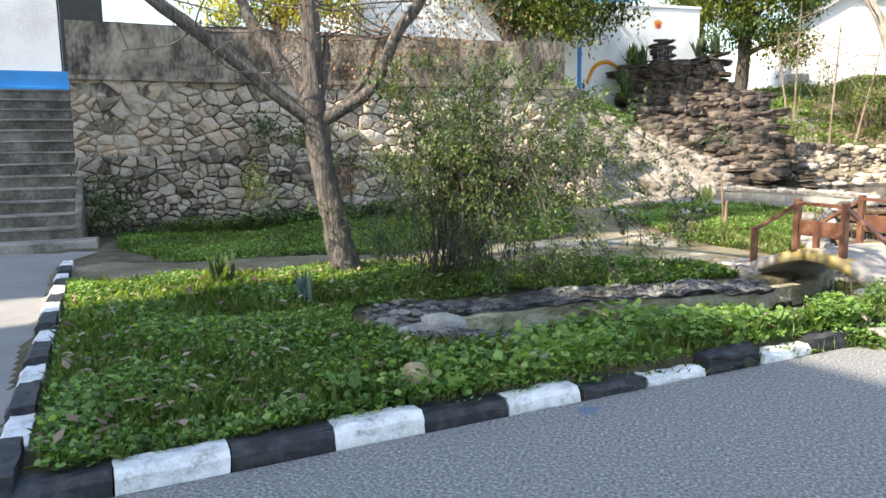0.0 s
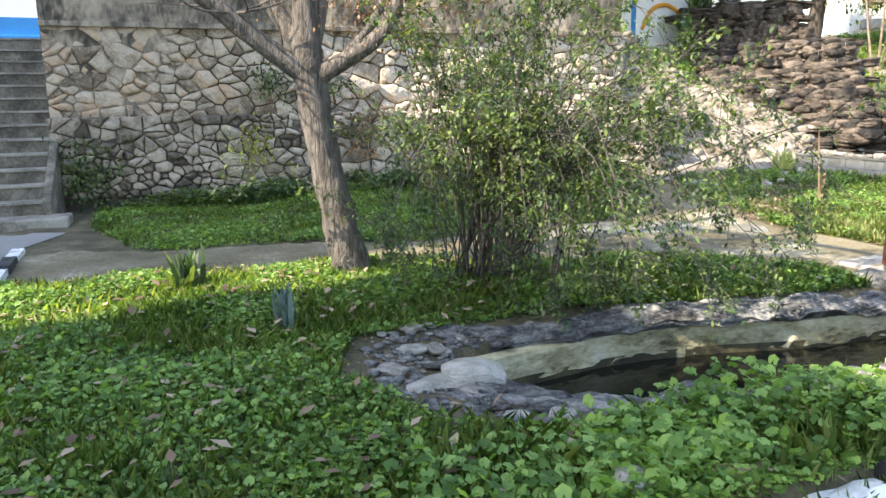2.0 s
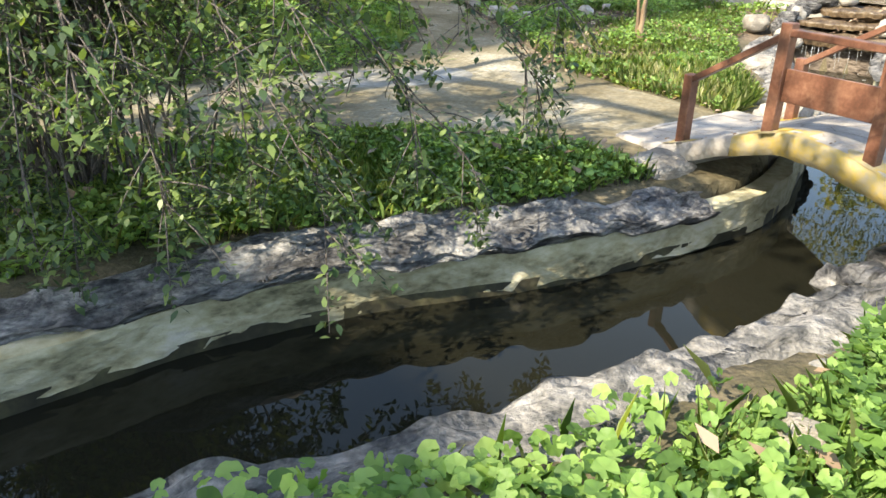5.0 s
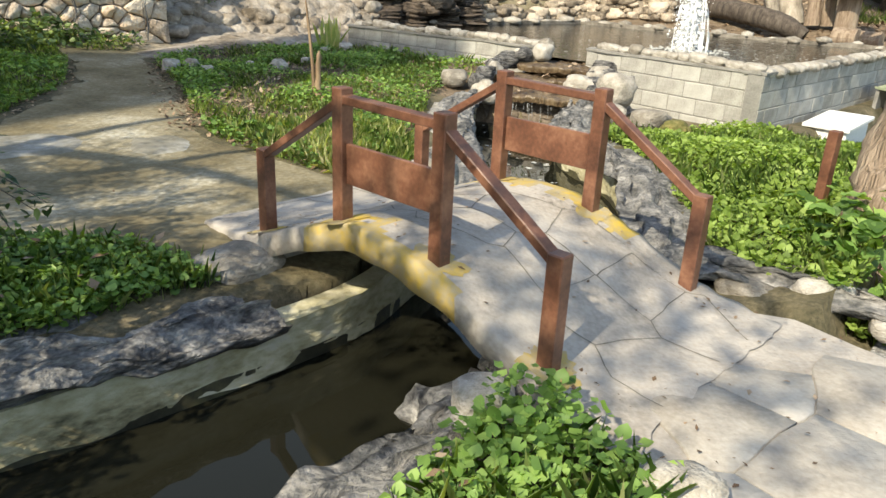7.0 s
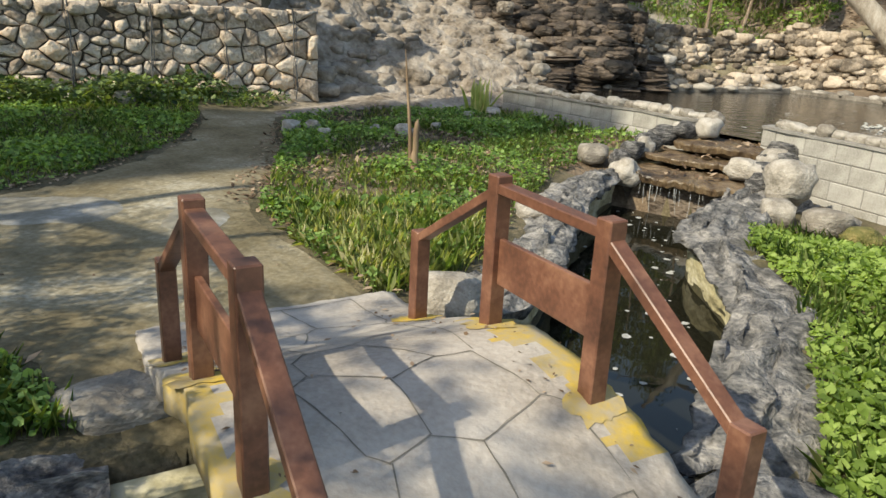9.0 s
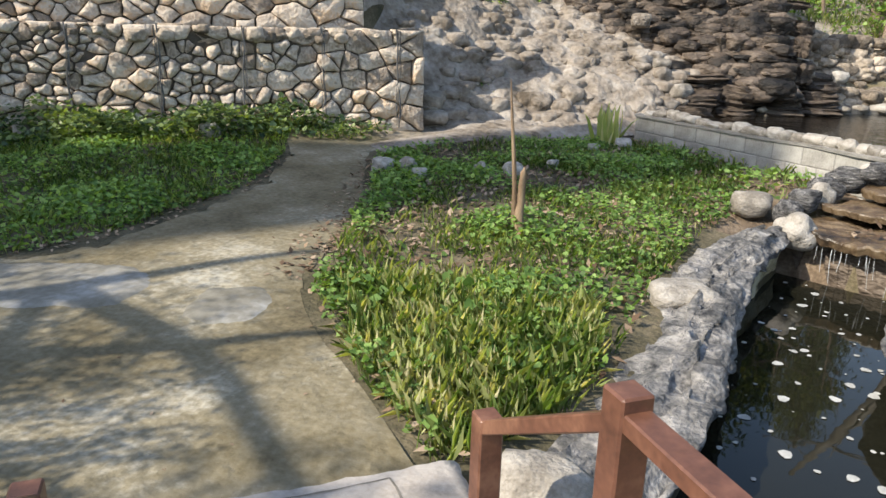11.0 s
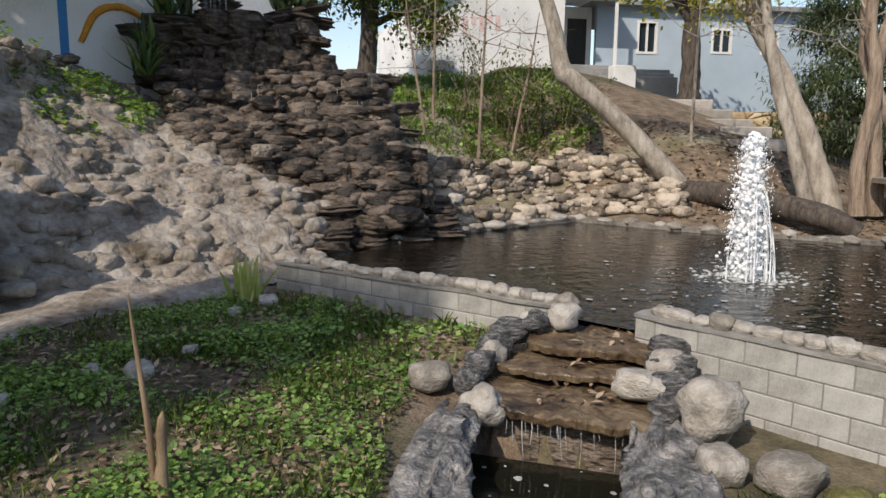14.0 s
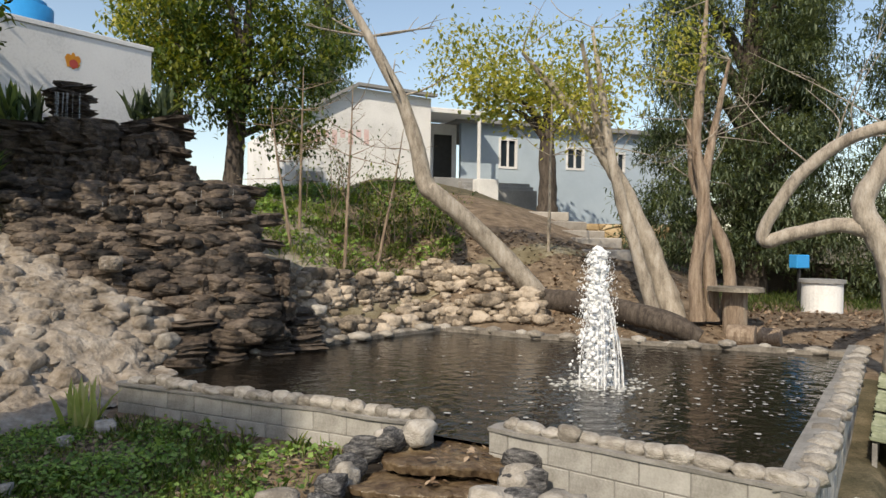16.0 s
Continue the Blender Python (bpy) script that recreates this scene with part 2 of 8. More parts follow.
M_RED = mat("red_paint", [(0.42, 0.05, 0.04), (0.5, 0.09, 0.07)], 6, 20, 0.7, bump=0.0)
M_ROOF = mat("grey_roof_sheet", [(0.20, 0.20, 0.20), (0.33, 0.33, 0.33)], 1, 20, 0.7, bump=0.2)
M_FOAM = mat("water_foam", [(0.26, 0.26, 0.24), (0.55, 0.56, 0.55)], 8, 60, 0.6, bump=0.3, spec=0.5)
M_MOSS = mat("mossy_stone", [(0.05, 0.055, 0.015), (0.13, 0.125, 0.035), (0.25, 0.2, 0.08)], 5, 30, 0.7, bump=0.9, dist=0.02)


def water_mat(name, col, bscale, bstr, rough=0.02):
    m = bpy.data.materials.new(name)
    m.use_nodes = True
    N, L = m.node_tree.nodes, m.node_tree.links
    b = N["Principled BSDF"]
    b.inputs["Base Color"].default_value = (*col, 1)
    b.inputs["Roughness"].default_value = rough
    b.inputs["IOR"].default_value = 1.33
    tc = N.new("ShaderNodeTexCoord")
    n = N.new("ShaderNodeTexNoise")
    n.inputs["Scale"].default_value, n.inputs["Detail"].default_value = bscale, 3
    L.new(tc.outputs["Object"], n.inputs["Vector"])
    bp = N.new("ShaderNodeBump")
    bp.inputs["Strength"].default_value, bp.inputs["Distance"].default_value = bstr, 0.03
    L.new(n.outputs["Fac"], bp.inputs["Height"])
    L.new(bp.outputs[0], b.inputs["Normal"])
    return m


M_WATER = water_mat("still_dark_water", (0.012, 0.012, 0.008), 3.0, 0.03)
M_PONDW = water_mat("rippled_dark_water", (0.012, 0.010, 0.008), 5.0, 0.75)
M_GLASS = water_mat("window_glass", (0.02, 0.03, 0.04), 1.0, 0.0)

# ---- mesh helpers ----
rng = np.random.default_rng(7)


def link_mesh(name, me, material, parent=None, smooth=False):
    for mm in (material if isinstance(material, (list, tuple)) else [material]):
        me.materials.append(mm)
    if smooth:
        me.polygons.foreach_set("use_smooth", [True] * len(me.polygons))
    ob = new(name, me)
    if parent is not None:
        ob.parent = parent
    return ob


def part(name, bm, material, parent=None, label="", smooth=False):
    me = bpy.data.meshes.new(name)
    bm.to_mesh(me)
    bm.free()
    ob = link_mesh(name, me, material, parent, smooth)
    if label:
        tagged(ob, label)
    return ob


def from_arrays(name, verts, faces, material, parent=None, smooth=False):
    """verts (n,3); faces (m,k) with one k."""
    me = bpy.data.meshes.new(name)
    verts = np.asarray(verts, np.float32)
    faces = np.asarray(faces, np.int32)
    m, k = faces.shape
    me.vertices.add(len(verts))
    me.vertices.foreach_set("co", verts.ravel())
    me.loops.add(m * k)
    me.loops.foreach_set("vertex_index", faces.ravel())
    me.polygons.add(m)
    me.polygons.foreach_set("loop_start", np.arange(0, m * k, k, dtype=np.int32))
    me.update(calc_edges=True)
    me.validate()
    return link_mesh(name, me, material, parent, smooth)


def empty(name, loc=(0, 0, 0), rz=0.0):
    e = new(name)
    e.empty_display_size = 0.1
    e.matrix_world = pose(*loc, 0, 0, rz)
    return e


def box_bm(x0, y0, z0, x1, y1, z1, bevel=0.0, bm=None, m=None):
    b = bmesh.new()
    bmesh.ops.create_cube(b, size=1.0)
    bmesh.ops.transform(b, verts=b.verts, matrix=Matrix.Translation(((x0 + x1) / 2, (y0 + y1) / 2, (z0 + z1) / 2)) @ Matrix.Diagonal((x1 - x0, y1 - y0, z1 - z0, 1)))
    if bevel:
        bmesh.ops.bevel(b, geom=list(b.edges), offset=bevel, segments=1, affect='EDGES')
    if m is not None:
        bmesh.ops.transform(b, verts=b.verts, matrix=m)
    if bm is not None:
        t = bpy.data.meshes.new("tmp")
        b.to_mesh(t)
        b.free()
        bm.from_mesh(t)
        bpy.data.meshes.remove(t)
        return bm
    return b


def beam_bm(a, b, w, h, bevel=0.004):
    """A squared bar from a to b, w wide, h high, its top facing up."""
    a, b = Vector(a), Vector(b)
    d = b - a
    x = d.normalized()
    y = Vector((0, 0, 1)).cross(x)
    y = y.normalized() if y.length > 1e-4 else Vector((0, 1, 0))
    z = x.cross(y)
    mt = Matrix((x, y, z)).transposed().to_4x4()
    mt.translation = a
    return box_bm(0, -w / 2, -h / 2, d.length, w / 2, h / 2, bevel, m=mt)


def tube_arrays(pts, radii, seg=8, rough=0.0):
    pts = [Vector(p) for p in pts]
    V, F = [], []
    up = Vector((0.3, 0.2, 1)).normalized()
    n = len(pts)
    for i, p in enumerate(pts):
        d = (pts[min(i + 1, n - 1)] - pts[max(i - 1, 0)]).normalized()
        a = d.cross(Vector((0.95, 0.31, 0.05)))
        a = a.normalized() if a.length > 0.1 else d.cross(up).normalized()
        c = d.cross(a)
        for s in range(seg):
            t = 2 * math.pi * s / seg
            r = radii[i] * (1 + (rough * math.sin(3 * t + i * 0.7) * 0.5 + rough * random.uniform(-1, 1) * 0.5 if rough else 0))
            V.append(p + a * (r * math.cos(t)) + c * (r * math.sin(t)))
    for i in range(n - 1):
        for s in range(seg):
            t = (s + 1) % seg
            F.append((i * seg + s, i * seg + t, (i + 1) * seg + t, (i + 1) * seg + s))
    return V, F


def smooth_line(pts, n):
    """A Catmull-Rom line through pts with n steps a span; keeps extra columns (radius)."""
    P = [np.array(p, float) for p in pts]
    P = [2 * P[0] - P[1]] + P + [2 * P[-1] - P[-2]]
    out = []
    for i in range(1, len(P) - 2):
        for k in range(n):
            t = k / n
            out.append(0.5 * (2 * P[i] + (P[i + 1] - P[i - 1]) * t + (2 * P[i - 1] - 5 * P[i] + 4 * P[i + 1] - P[i + 2]) * t * t + (3 * P[i] - P[i - 1] - 3 * P[i + 1] + P[i + 2]) * t ** 3))
    out.append(P[-2])
    return out


class Limbs:
    """Gathers tapering limbs into one mesh."""
    def __init__(self):
        self.v, self.f = [], []

    def add(self, pts, seg=8, n=5, rough=0.12):
        """pts: (x, y, z, radius)"""
        q = smooth_line(pts, n)
        V, F = tube_arrays([p[:3] for p in q], [max(0.002, p[3]) for p in q], seg, rough)
        o = len(self.v)
        self.v += [tuple(v) for v in V]
        self.f += [tuple(i + o for i in f) for f in F]

    def make(self, name, material, parent):
        return from_arrays(name, np.array(self.v), np.array(self.f), material, parent, smooth=True)


def scatter(name, template_v, template_f, pos, yaw, tilt, size, material, parent=None, zs=None):
    """Copies of a small template (leaf, blade) at many places, joined in one mesh. tilt: lean about the local x axis."""
    T = np.asarray(template_v, float)
    F = np.asarray(template_f, int)
    n, k = len(pos), len(T)
    v = np.repeat(T[None], n, 0) * np.asarray(size)[:, None, None]
    if zs is not None:
        v[:, :, 2] *= np.asarray(zs)[:, None]
    c, s = np.cos(tilt)[:, None], np.sin(tilt)[:, None]
    y = v[:, :, 1] * c - v[:, :, 2] * s
    z = v[:, :, 1] * s + v[:, :, 2] * c
    v[:, :, 1], v[:, :, 2] = y, z
    c, s = np.cos(yaw)[:, None], np.sin(yaw)[:, None]
    x = v[:, :, 0] * c - v[:, :, 1] * s
    y = v[:, :, 0] * s + v[:, :, 1] * c
    v[:, :, 0], v[:, :, 1] = x, y
    v += np.asarray(pos)[:, None, :]
    f = (F[None] + (np.arange(n) * k)[:, None, None]).reshape(-1, F.shape[1])
    return from_arrays(name, v.reshape(-1, 3), f, material, parent)


# leaf templates (lying in xy, stalk at the origin, pointing along +y)
def round_leaf():
    V, F = [(0, 0.0, 0.0)], []
    for i in range(7):
        a = -math.pi * 0.42 + i * math.pi * 1.84 / 6 + math.pi * 0.0
        r = 0.5 * (1.0 if i % 2 else 0.86)
        V.append((r * math.cos(a), 0.42 + r * math.sin(a), 0.09 * (1 if i % 2 else -0.2)))
    V[0] = (0, 0.36, -0.07)
    for i in range(1, 7):
        F.append((0, i, i + 1))
    return V, F


LEAF_ROUND = round_leaf()
def lobed_leaf():
    V, F = [(0, 0.40, -0.10)], []
    for i in range(15):
        a = -math.pi * 0.40 + i * math.pi * 1.80 / 14
        r = 0.5 * (1.0 if i % 3 == 1 else 0.9 if i % 3 == 2 else 0.84)
        V.append((r * math.cos(a), 0.42 + r * math.sin(a), 0.06 * math.cos(i * 2.1)))
    F = [(0, i, i + 1) for i in range(1, 15)]
    return V, F


LEAF_LOBED = lobed_leaf()
LEAF_OVAL = ([(0, 0, 0), (0.26, 0.4, 0.04), (0, 1, -0.06), (-0.26, 0.4, 0.04)], [(0, 1, 2, 3)])
LEAF_SIX = ([(0, 0, 0), (0.19, 0.2, 0.03), (0.24, 0.5, 0.03), (0, 1, -0.08), (-0.24, 0.5, 0.03), (-0.19, 0.2, 0.03)], [(0, 1, 2, 3, 4, 5)])
LEAF_LONG = ([(-0.09, 0, 0), (0.09, 0, 0), (0.1, 0.5, 0.05), (0, 1, -0.08), (-0.1, 0.5, 0.05)], [(0, 1, 2, 3, 4)])
BLADE = ([(-0.010, 0, 0), (0.010, 0, 0), (0.009, 0.13, 0.55), (0.0, 0.48, 0.95), (-0.009, 0.13, 0.55)], [(0, 1, 2, 3, 4)])


def inside(poly, x, y):
    x, y = np.asarray(x, float), np.asarray(y, float)
    r = np.zeros(x.shape, bool)
    n = len(poly)
    for i in range(n):
        x0, y0 = poly[i]
        x1, y1 = poly[(i + 1) % n]
        if y0 == y1:
            continue
        c = ((y0 > y) != (y1 > y)) & (x < (x1 - x0) * (y - y0) / (y1 - y0) + x0)
        r ^= c
    return r


def dist_line(line, x, y, closed=False):
    x, y = np.asarray(x, float), np.asarray(y, float)
    d = np.full(x.shape, 1e9)
    n = len(line)
    for i in range(n if closed else n - 1):
        ax, ay = line[i]
        bx, by = line[(i + 1) % n]
        L2 = (bx - ax) ** 2 + (by - ay) ** 2
        t = np.clip(((x - ax) * (bx - ax) + (y - ay) * (by - ay)) / L2, 0, 1)
        d = np.minimum(d, np.hypot(x - ax - t * (bx - ax), y - ay - t * (by - ay)))
    return d


def sstep(a, b, x):
    t = np.clip((np.asarray(x, float) - a) / (b - a), 0, 1)
    return t * t * (3 - 2 * t)


def rock_mesh(name, seed, sub=2, lump=0.28, flat=1.0):
    """A unit boulder mesh, displaced by noise."""
    bm = bmesh.new()
    bmesh.ops.create_icosphere(bm, subdivisions=sub, radius=0.5)
    o = Vector((seed * 7.3, seed * 3.1, seed * 1.7))
    for v in bm.verts:
        p = v.co.copy()
        d = 1 + lump * noise.noise(p * 2.4 + o) + lump * 0.5 * noise.noise(p * 6 + o) + lump * 0.22 * noise.noise(p * 15 + o)
        q = p * d
        for ax in range(3):
            q[ax] = math.copysign(min(abs(q[ax]), 0.45 + 0.06 * noise.noise(o + Vector((ax, 0, 0)))), q[ax])
        q.z *= flat
        v.co = q
    me = bpy.data.meshes.new(name)
    bm.to_mesh(me)
    bm.free()
    me.polygons.foreach_set("use_smooth", [True] * len(me.polygons))
    return me


def mesh_arrays(me):
    v = np.empty(len(me.vertices) * 3, np.float32)
    me.vertices.foreach_get("co", v)
    f = np.array([tuple(p.vertices) for p in me.polygons])
    return v.reshape(-1, 3), f


ROCKS = [rock_mesh("boulder_shape", i + 1, 3, 0.34) for i in range(7)]
ROCKS1 = [rock_mesh("stone_shape", i + 11, 1, 0.2) for i in range(9)]
ROCK_A = [mesh_arrays(m) for m in ROCKS]
ROCK1_A = [mesh_arrays(m) for m in ROCKS1]


def rocks_joined(name, items, material, parent=None, fine=False):
    """items: (x, y, z, sx, sy, sz, yaw degrees) -> one mesh of many stones."""
    V, F, o = [], [], 0
    pool = ROCK_A if fine else ROCK1_A
    for i, (x, y, z, sx, sy, sz, a) in enumerate(items):
        v, f = pool[i % len(pool)]
        w = v * np.array((sx, sy, sz)) * 1.15
        c, s = math.cos(radians(a)), math.sin(radians(a))
        w = np.stack((w[:, 0] * c - w[:, 1] * s + x, w[:, 0] * s + w[:, 1] * c + y, w[:, 2] + z), 1)
        V.append(w)
        F.append(f + o)
        o += len(v)
    return from_arrays(name, np.concatenate(V), np.concatenate(F), material, parent, smooth=True)


def boulder(label, x, y, z, sx, sy, sz, a=0.0, material=None, name="boulder", k=None, group="", category="boulder", fine=True):
    src = (ROCKS if fine else ROCKS1)
    me = src[(k if k is not None else int(abs(x * 13 + y * 7))) % len(src)].copy()
    ob = link_mesh(name, me, material or M_BOULDER)
    ob.matrix_world = pose(x, y, z, 0, 0, a) @ Matrix.Diagonal((sx * 1.12, sy * 1.12, sz * 1.12, 1))
    return tagged(ob, label, category, group)


def slab_bm(outline, z0, z1, bevel=0.0, bm=None):
    """An upright prism over an outline."""
    b = bm or bmesh.new()
    vs = [b.verts.new((x, y, z0)) for x, y in outline]
    f = b.faces.new(vs)
    r = bmesh.ops.extrude_face_region(b, geom=[f])
    for v in [g for g in r["geom"] if isinstance(g, bmesh.types.BMVert)]:
        v.co.z = z1
    bmesh.ops.recalc_face_normals(b, faces=b.faces)
    return b

# ---- plan ----
CH_W = [(0.75, 7.25), (1.5, 8.15), (2.2, 8.72), (3.2, 9.3), (4.05, 10.0), (4.5, 10.5), (4.85, 11.3), (5.2, 12.5), (5.3, 13.8), (5.35, 15.0), (5.65, 16.4)]
CH_E = [(0.95, 6.95), (1.6, 6.85), (2.5, 7.3), (3.2, 7.75), (3.6, 8.15), (4.2, 8.6), (4.95, 9.4), (5.75, 10.3), (6.2, 11.3), (6.5, 12.9), (6.3, 14.3), (6.8, 15.95)]
CHANNEL = CH_W + CH_E[::-1]
POND = [(3.86, 20.42), (6.84, 17.76), (7.36, 17.2), (8.82, 15.16), (15.1, 20.85), (12.7, 22.6), (10.7, 24.0), (9.2, 25.6), (6.9, 24.1), (5.2, 22.6)]
KERB_V = 2.08                                  # the road's kerb: y - x = KERB_V * sqrt 2
KERB_A, KERB_B = (-0.36, 3.0), (-5.6, 8.5)   # the driveway's kerb
PATHWAY = [(-5.6, 8.3), (-4.2, 6.95), (-3.3, 7.75), (-1.8, 9.3), (0.4, 10.2), (2.0, 10.75), (3.3, 10.55), (4.0, 10.25), (4.75, 11.25), (4.45, 11.75), (3.7, 12.4), (2.9, 13.2), (2.45, 14.4), (2.0, 15.6),
           (1.2, 17.0), (0.9, 18.3), (-0.2, 17.6), (0.5, 16.5), (1.0, 15.2), (1.05, 13.7), (0.7, 12.7), (-1.1, 11.0), (-2.5, 10.2), (-4.4, 9.2)]
PAVING = [(4.75, 7.2), (5.12, 7.75), (5.5, 8.55), (5.22, 9.0), (5.15, 9.2), (6.0, 10.0), (6.5, 9.85), (6.95, 9.2), (8.2, 8.4), (7.6, 6.6), (5.9, 5.9)]
WATER_Z, POND_Z = -0.27, 0.46


def ground_z(x, y):
    x, y = np.asarray(x, float), np.asarray(y, float)
    v = (y - x) / math.sqrt(2)
    g = 0.11 + (0.14 + 0.24 * (1 - sstep(-1.0, 1.6, x))) * sstep(10, 19, y)
    east = 0.16 + 0.1 * np.exp(-((x - 7.3) ** 2 + (y - 10.6) ** 2) / 2.0) - 0.2 * sstep(12.5, 14.8, y)
    g = g + (east - g) * sstep(4.9, 6.3, x - 0.35 * np.clip(y - 15.0, 0, 3)) * (1 - sstep(17.5, 20.0, y))
    g = g + 0.025 * np.sin(x * 2.1 + 0.7 * y) * np.sin(y * 1.7 - x) * sstep(2.2, 3.0, v)
    # hillside behind
    base = np.interp(x, [-40, -10.5, -8.2, -7.8, 0.9, 2.2, 4.0, 5.2, 6.5, 9.2, 11, 13.0, 16.0, 22.0, 60], [14.0, 16.0, 14.6, 11.8, 19.4, 20.4, 21.6, 23.4, 24.6, 26.0, 25.6, 25.0, 26.0, 32.0, 60])
    slope = np.interp(x, [-1.0, -0.3, 1.4, 5, 8, 16, 24], [6.0, 0.95, 0.62, 0.62, 0.62, 0.36, 0.2])
    cap = np.interp(x, [-0.2, 2.0, 7, 14, 24], [3.0, 3.4, 4.9, 6.0, 4.0])
    q = np.clip(y - base, 0, None)
    hill = cap * (1 - np.exp(-q * slope / cap))
    z = g + hill + 0.05 * np.sin(x * 1.3) * np.sin(y * 1.1) * np.clip(hill, 0, 1)
    z = z + 0.5 * sstep(22.4, 25.5, y + 0.4 * (x - 12.7)) * sstep(8.5, 10.5, x)
    z = np.where(v < KERB_V + 0.14, np.minimum(z, -0.03), z)
    dx, dy = KERB_B[0] - KERB_A[0], KERB_B[1] - KERB_A[1]
    side = dx * (y - KERB_A[1]) - dy * (x - KERB_A[0])
    z = np.where((side > 0) & (y < 11.2) & (x < 0), np.minimum(z, -0.03 + 0.02 * np.clip(y - 3, 0, 8)), z)
    nd, ud = (x - 8.75) * 0.6654 - (y - 15) * 0.7465, (x - 8.75) * 0.7465 + (y - 15) * 0.6654
    z = z - 0.36 * sstep(0.25, 0.6, nd) * sstep(-0.2, 0.9, ud) * (1 - sstep(9, 12, ud)) * (1 - sstep(2.5, 4.5, nd))
    ch = inside(CHANNEL, x, y)
    dch = dist_line(CHANNEL, x, y, True)
    z = np.where(ch | (dch < 0.15), z - 0.85, z)
    low = np.minimum(z, 0.02 + 0.12 * dch)
    z = np.where(~ch, low + (z - low) * sstep(0.35, 1.5, dch), z)
    z = np.where(inside(PAVING, x, y), np.minimum(z, -0.08), z)
    po = inside(POND, x, y)
    dpo = dist_line(POND, x, y, True)
    z = np.where(po, np.where(dpo < 0.25, np.minimum(z, 0.3), 0.0), z)
    return z


def gz(x, y):
    return float(ground_z(np.array([x]), np.array([y]))[0])


def axis(lo, hi, step, far):
    mid = np.arange(lo, hi + 1e-6, step)
    g, out_lo, out_hi, s = step, [], [], 0
    d = 0
    while d < far:
        g *= 1.25
        d += g
        out_lo.append(lo - d)
        out_hi.append(hi + d)
    return np.concatenate((out_lo[::-1], mid, out_hi))


def build_ground():
    X, Y = axis(-9, 17, 0.125, 3000), axis(2, 27, 0.125, 3000)
    gx, gy = np.meshgrid(X, Y, indexing="ij")
    z = ground_z(gx, gy)
    n, m = gx.shape
    idx = np.arange(n * m).reshape(n, m)
    F = np.stack((idx[:-1, :-1], idx[1:, :-1], idx[1:, 1:], idx[:-1, 1:]), -1).reshape(-1, 4)
    ob = from_arrays("ground", np.stack((gx, gy, z), -1).reshape(-1, 3), F, [M_SOIL, M_LITTER, M_SCREE], smooth=True)
    cx, cy = gx[:-1, :-1] + 0.06, gy[:-1, :-1] + 0.06
    k = np.zeros(cx.shape, int)
    wob = 0.5 * np.sin(cx * 1.9) + 0.4 * np.sin(cy * 2.3 + cx)
    base = np.interp(cx, [0.9, 2.2, 4.0, 5.2, 6.5, 9.2], [18.6, 19.4, 20.9, 22.6, 24.0, 25.6])
    k[(cy > base - 0.4 + wob * 0.4) & (cx > 0.2) & (cx < 8.0) & (cy < 40)] = 2
    k[(cy > 20 + wob - (cx - 15) * 0.5) & (cx >= 7.2) & (cx < 45) & (cy < 34)] = 1
    k[(cy > 16.6 + wob * 0.5) & (cx > 3.6) & (cx < 7.2) & (cy < 21)] = 1
    ob.data.polygons.foreach_set("material_index", k.ravel().astype(np.int32))
    return tagged(ob, "uneven garden soil with leaf litter and stones", "ground", kind="structure")


def drape(name, poly, step, lift, material, edge=0.05, zfun=None):
    """A thin sheet laid over the ground within an outline, with an uneven rim."""
    xs = [p[0] for p in poly]
    ys = [p[1] for p in poly]
    X, Y = np.arange(min(xs) - step, max(xs) + step, step), np.arange(min(ys) - step, max(ys) + step, step)
    gx, gy = np.meshgrid(X, Y, indexing="ij")
    z = (ground_z(gx, gy) if zfun is None else zfun(gx, gy)) + lift
    wx, wy = gx, gy
    n, m = gx.shape
    keep = inside(poly, wx[:-1, :-1] + step / 2, wy[:-1, :-1] + step / 2)
    idx = np.arange(n * m).reshape(n, m)
    F = np.stack((idx[:-1, :-1], idx[1:, :-1], idx[1:, 1:], idx[:-1, 1:]), -1)[keep]
    used, inv = np.unique(F, return_inverse=True)
    V = np.stack((gx, gy, z), -1).reshape(-1, 3)[used]
    F = inv.reshape(F.shape)
    rim = np.bincount(F.ravel(), minlength=len(V)) < 4
    for i in np.nonzero(rim)[0]:
        px, py = V[i, 0], V[i, 1]
        best = None
        for k in range(len(poly)):
            (ax, ay), (bx, by) = poly[k], poly[(k + 1) % len(poly)]
            t = max(0, min(1, ((px - ax) * (bx - ax) + (py - ay) * (by - ay)) / ((bx - ax) ** 2 + (by - ay) ** 2)))
            qx, qy = ax + t * (bx - ax), ay + t * (by - ay)
            d = math.hypot(px - qx, py - qy)
            if best is None or d < best[0]:
                best = (d, qx, qy)
        w = edge * (noise.noise(Vector((best[1] * 2.5, best[2] * 2.5, 1))) + 0.5 * noise.noise(Vector((best[1] * 9, best[2] * 9, 2))))
        V[i, 0], V[i, 1] = best[1] + w, best[2] - w
        V[i, 2] -= lift * 0.7
    return from_arrays(name, V, F, material, smooth=True)


ground = build_ground()


def flat_sheet(name, poly, z, material):
    bm = bmesh.new()
    bm.faces.new([bm.verts.new((x, y, z)) for x, y in poly])
    bmesh.ops.recalc_face_normals(bm, faces=bm.faces)
    for f in bm.faces:
        if f.normal.z < 0:
            f.normal_flip()
    return part(name, bm, material)


s2 = math.sqrt(2)
def kerb_pt(u, off=0.0):
    """A point along the road's kerb, u metres from the corner, off metres into the lawn."""
    return (-0.02 + u / s2 - off / s2, -0.02 + KERB_V * s2 + u / s2 + off / s2)


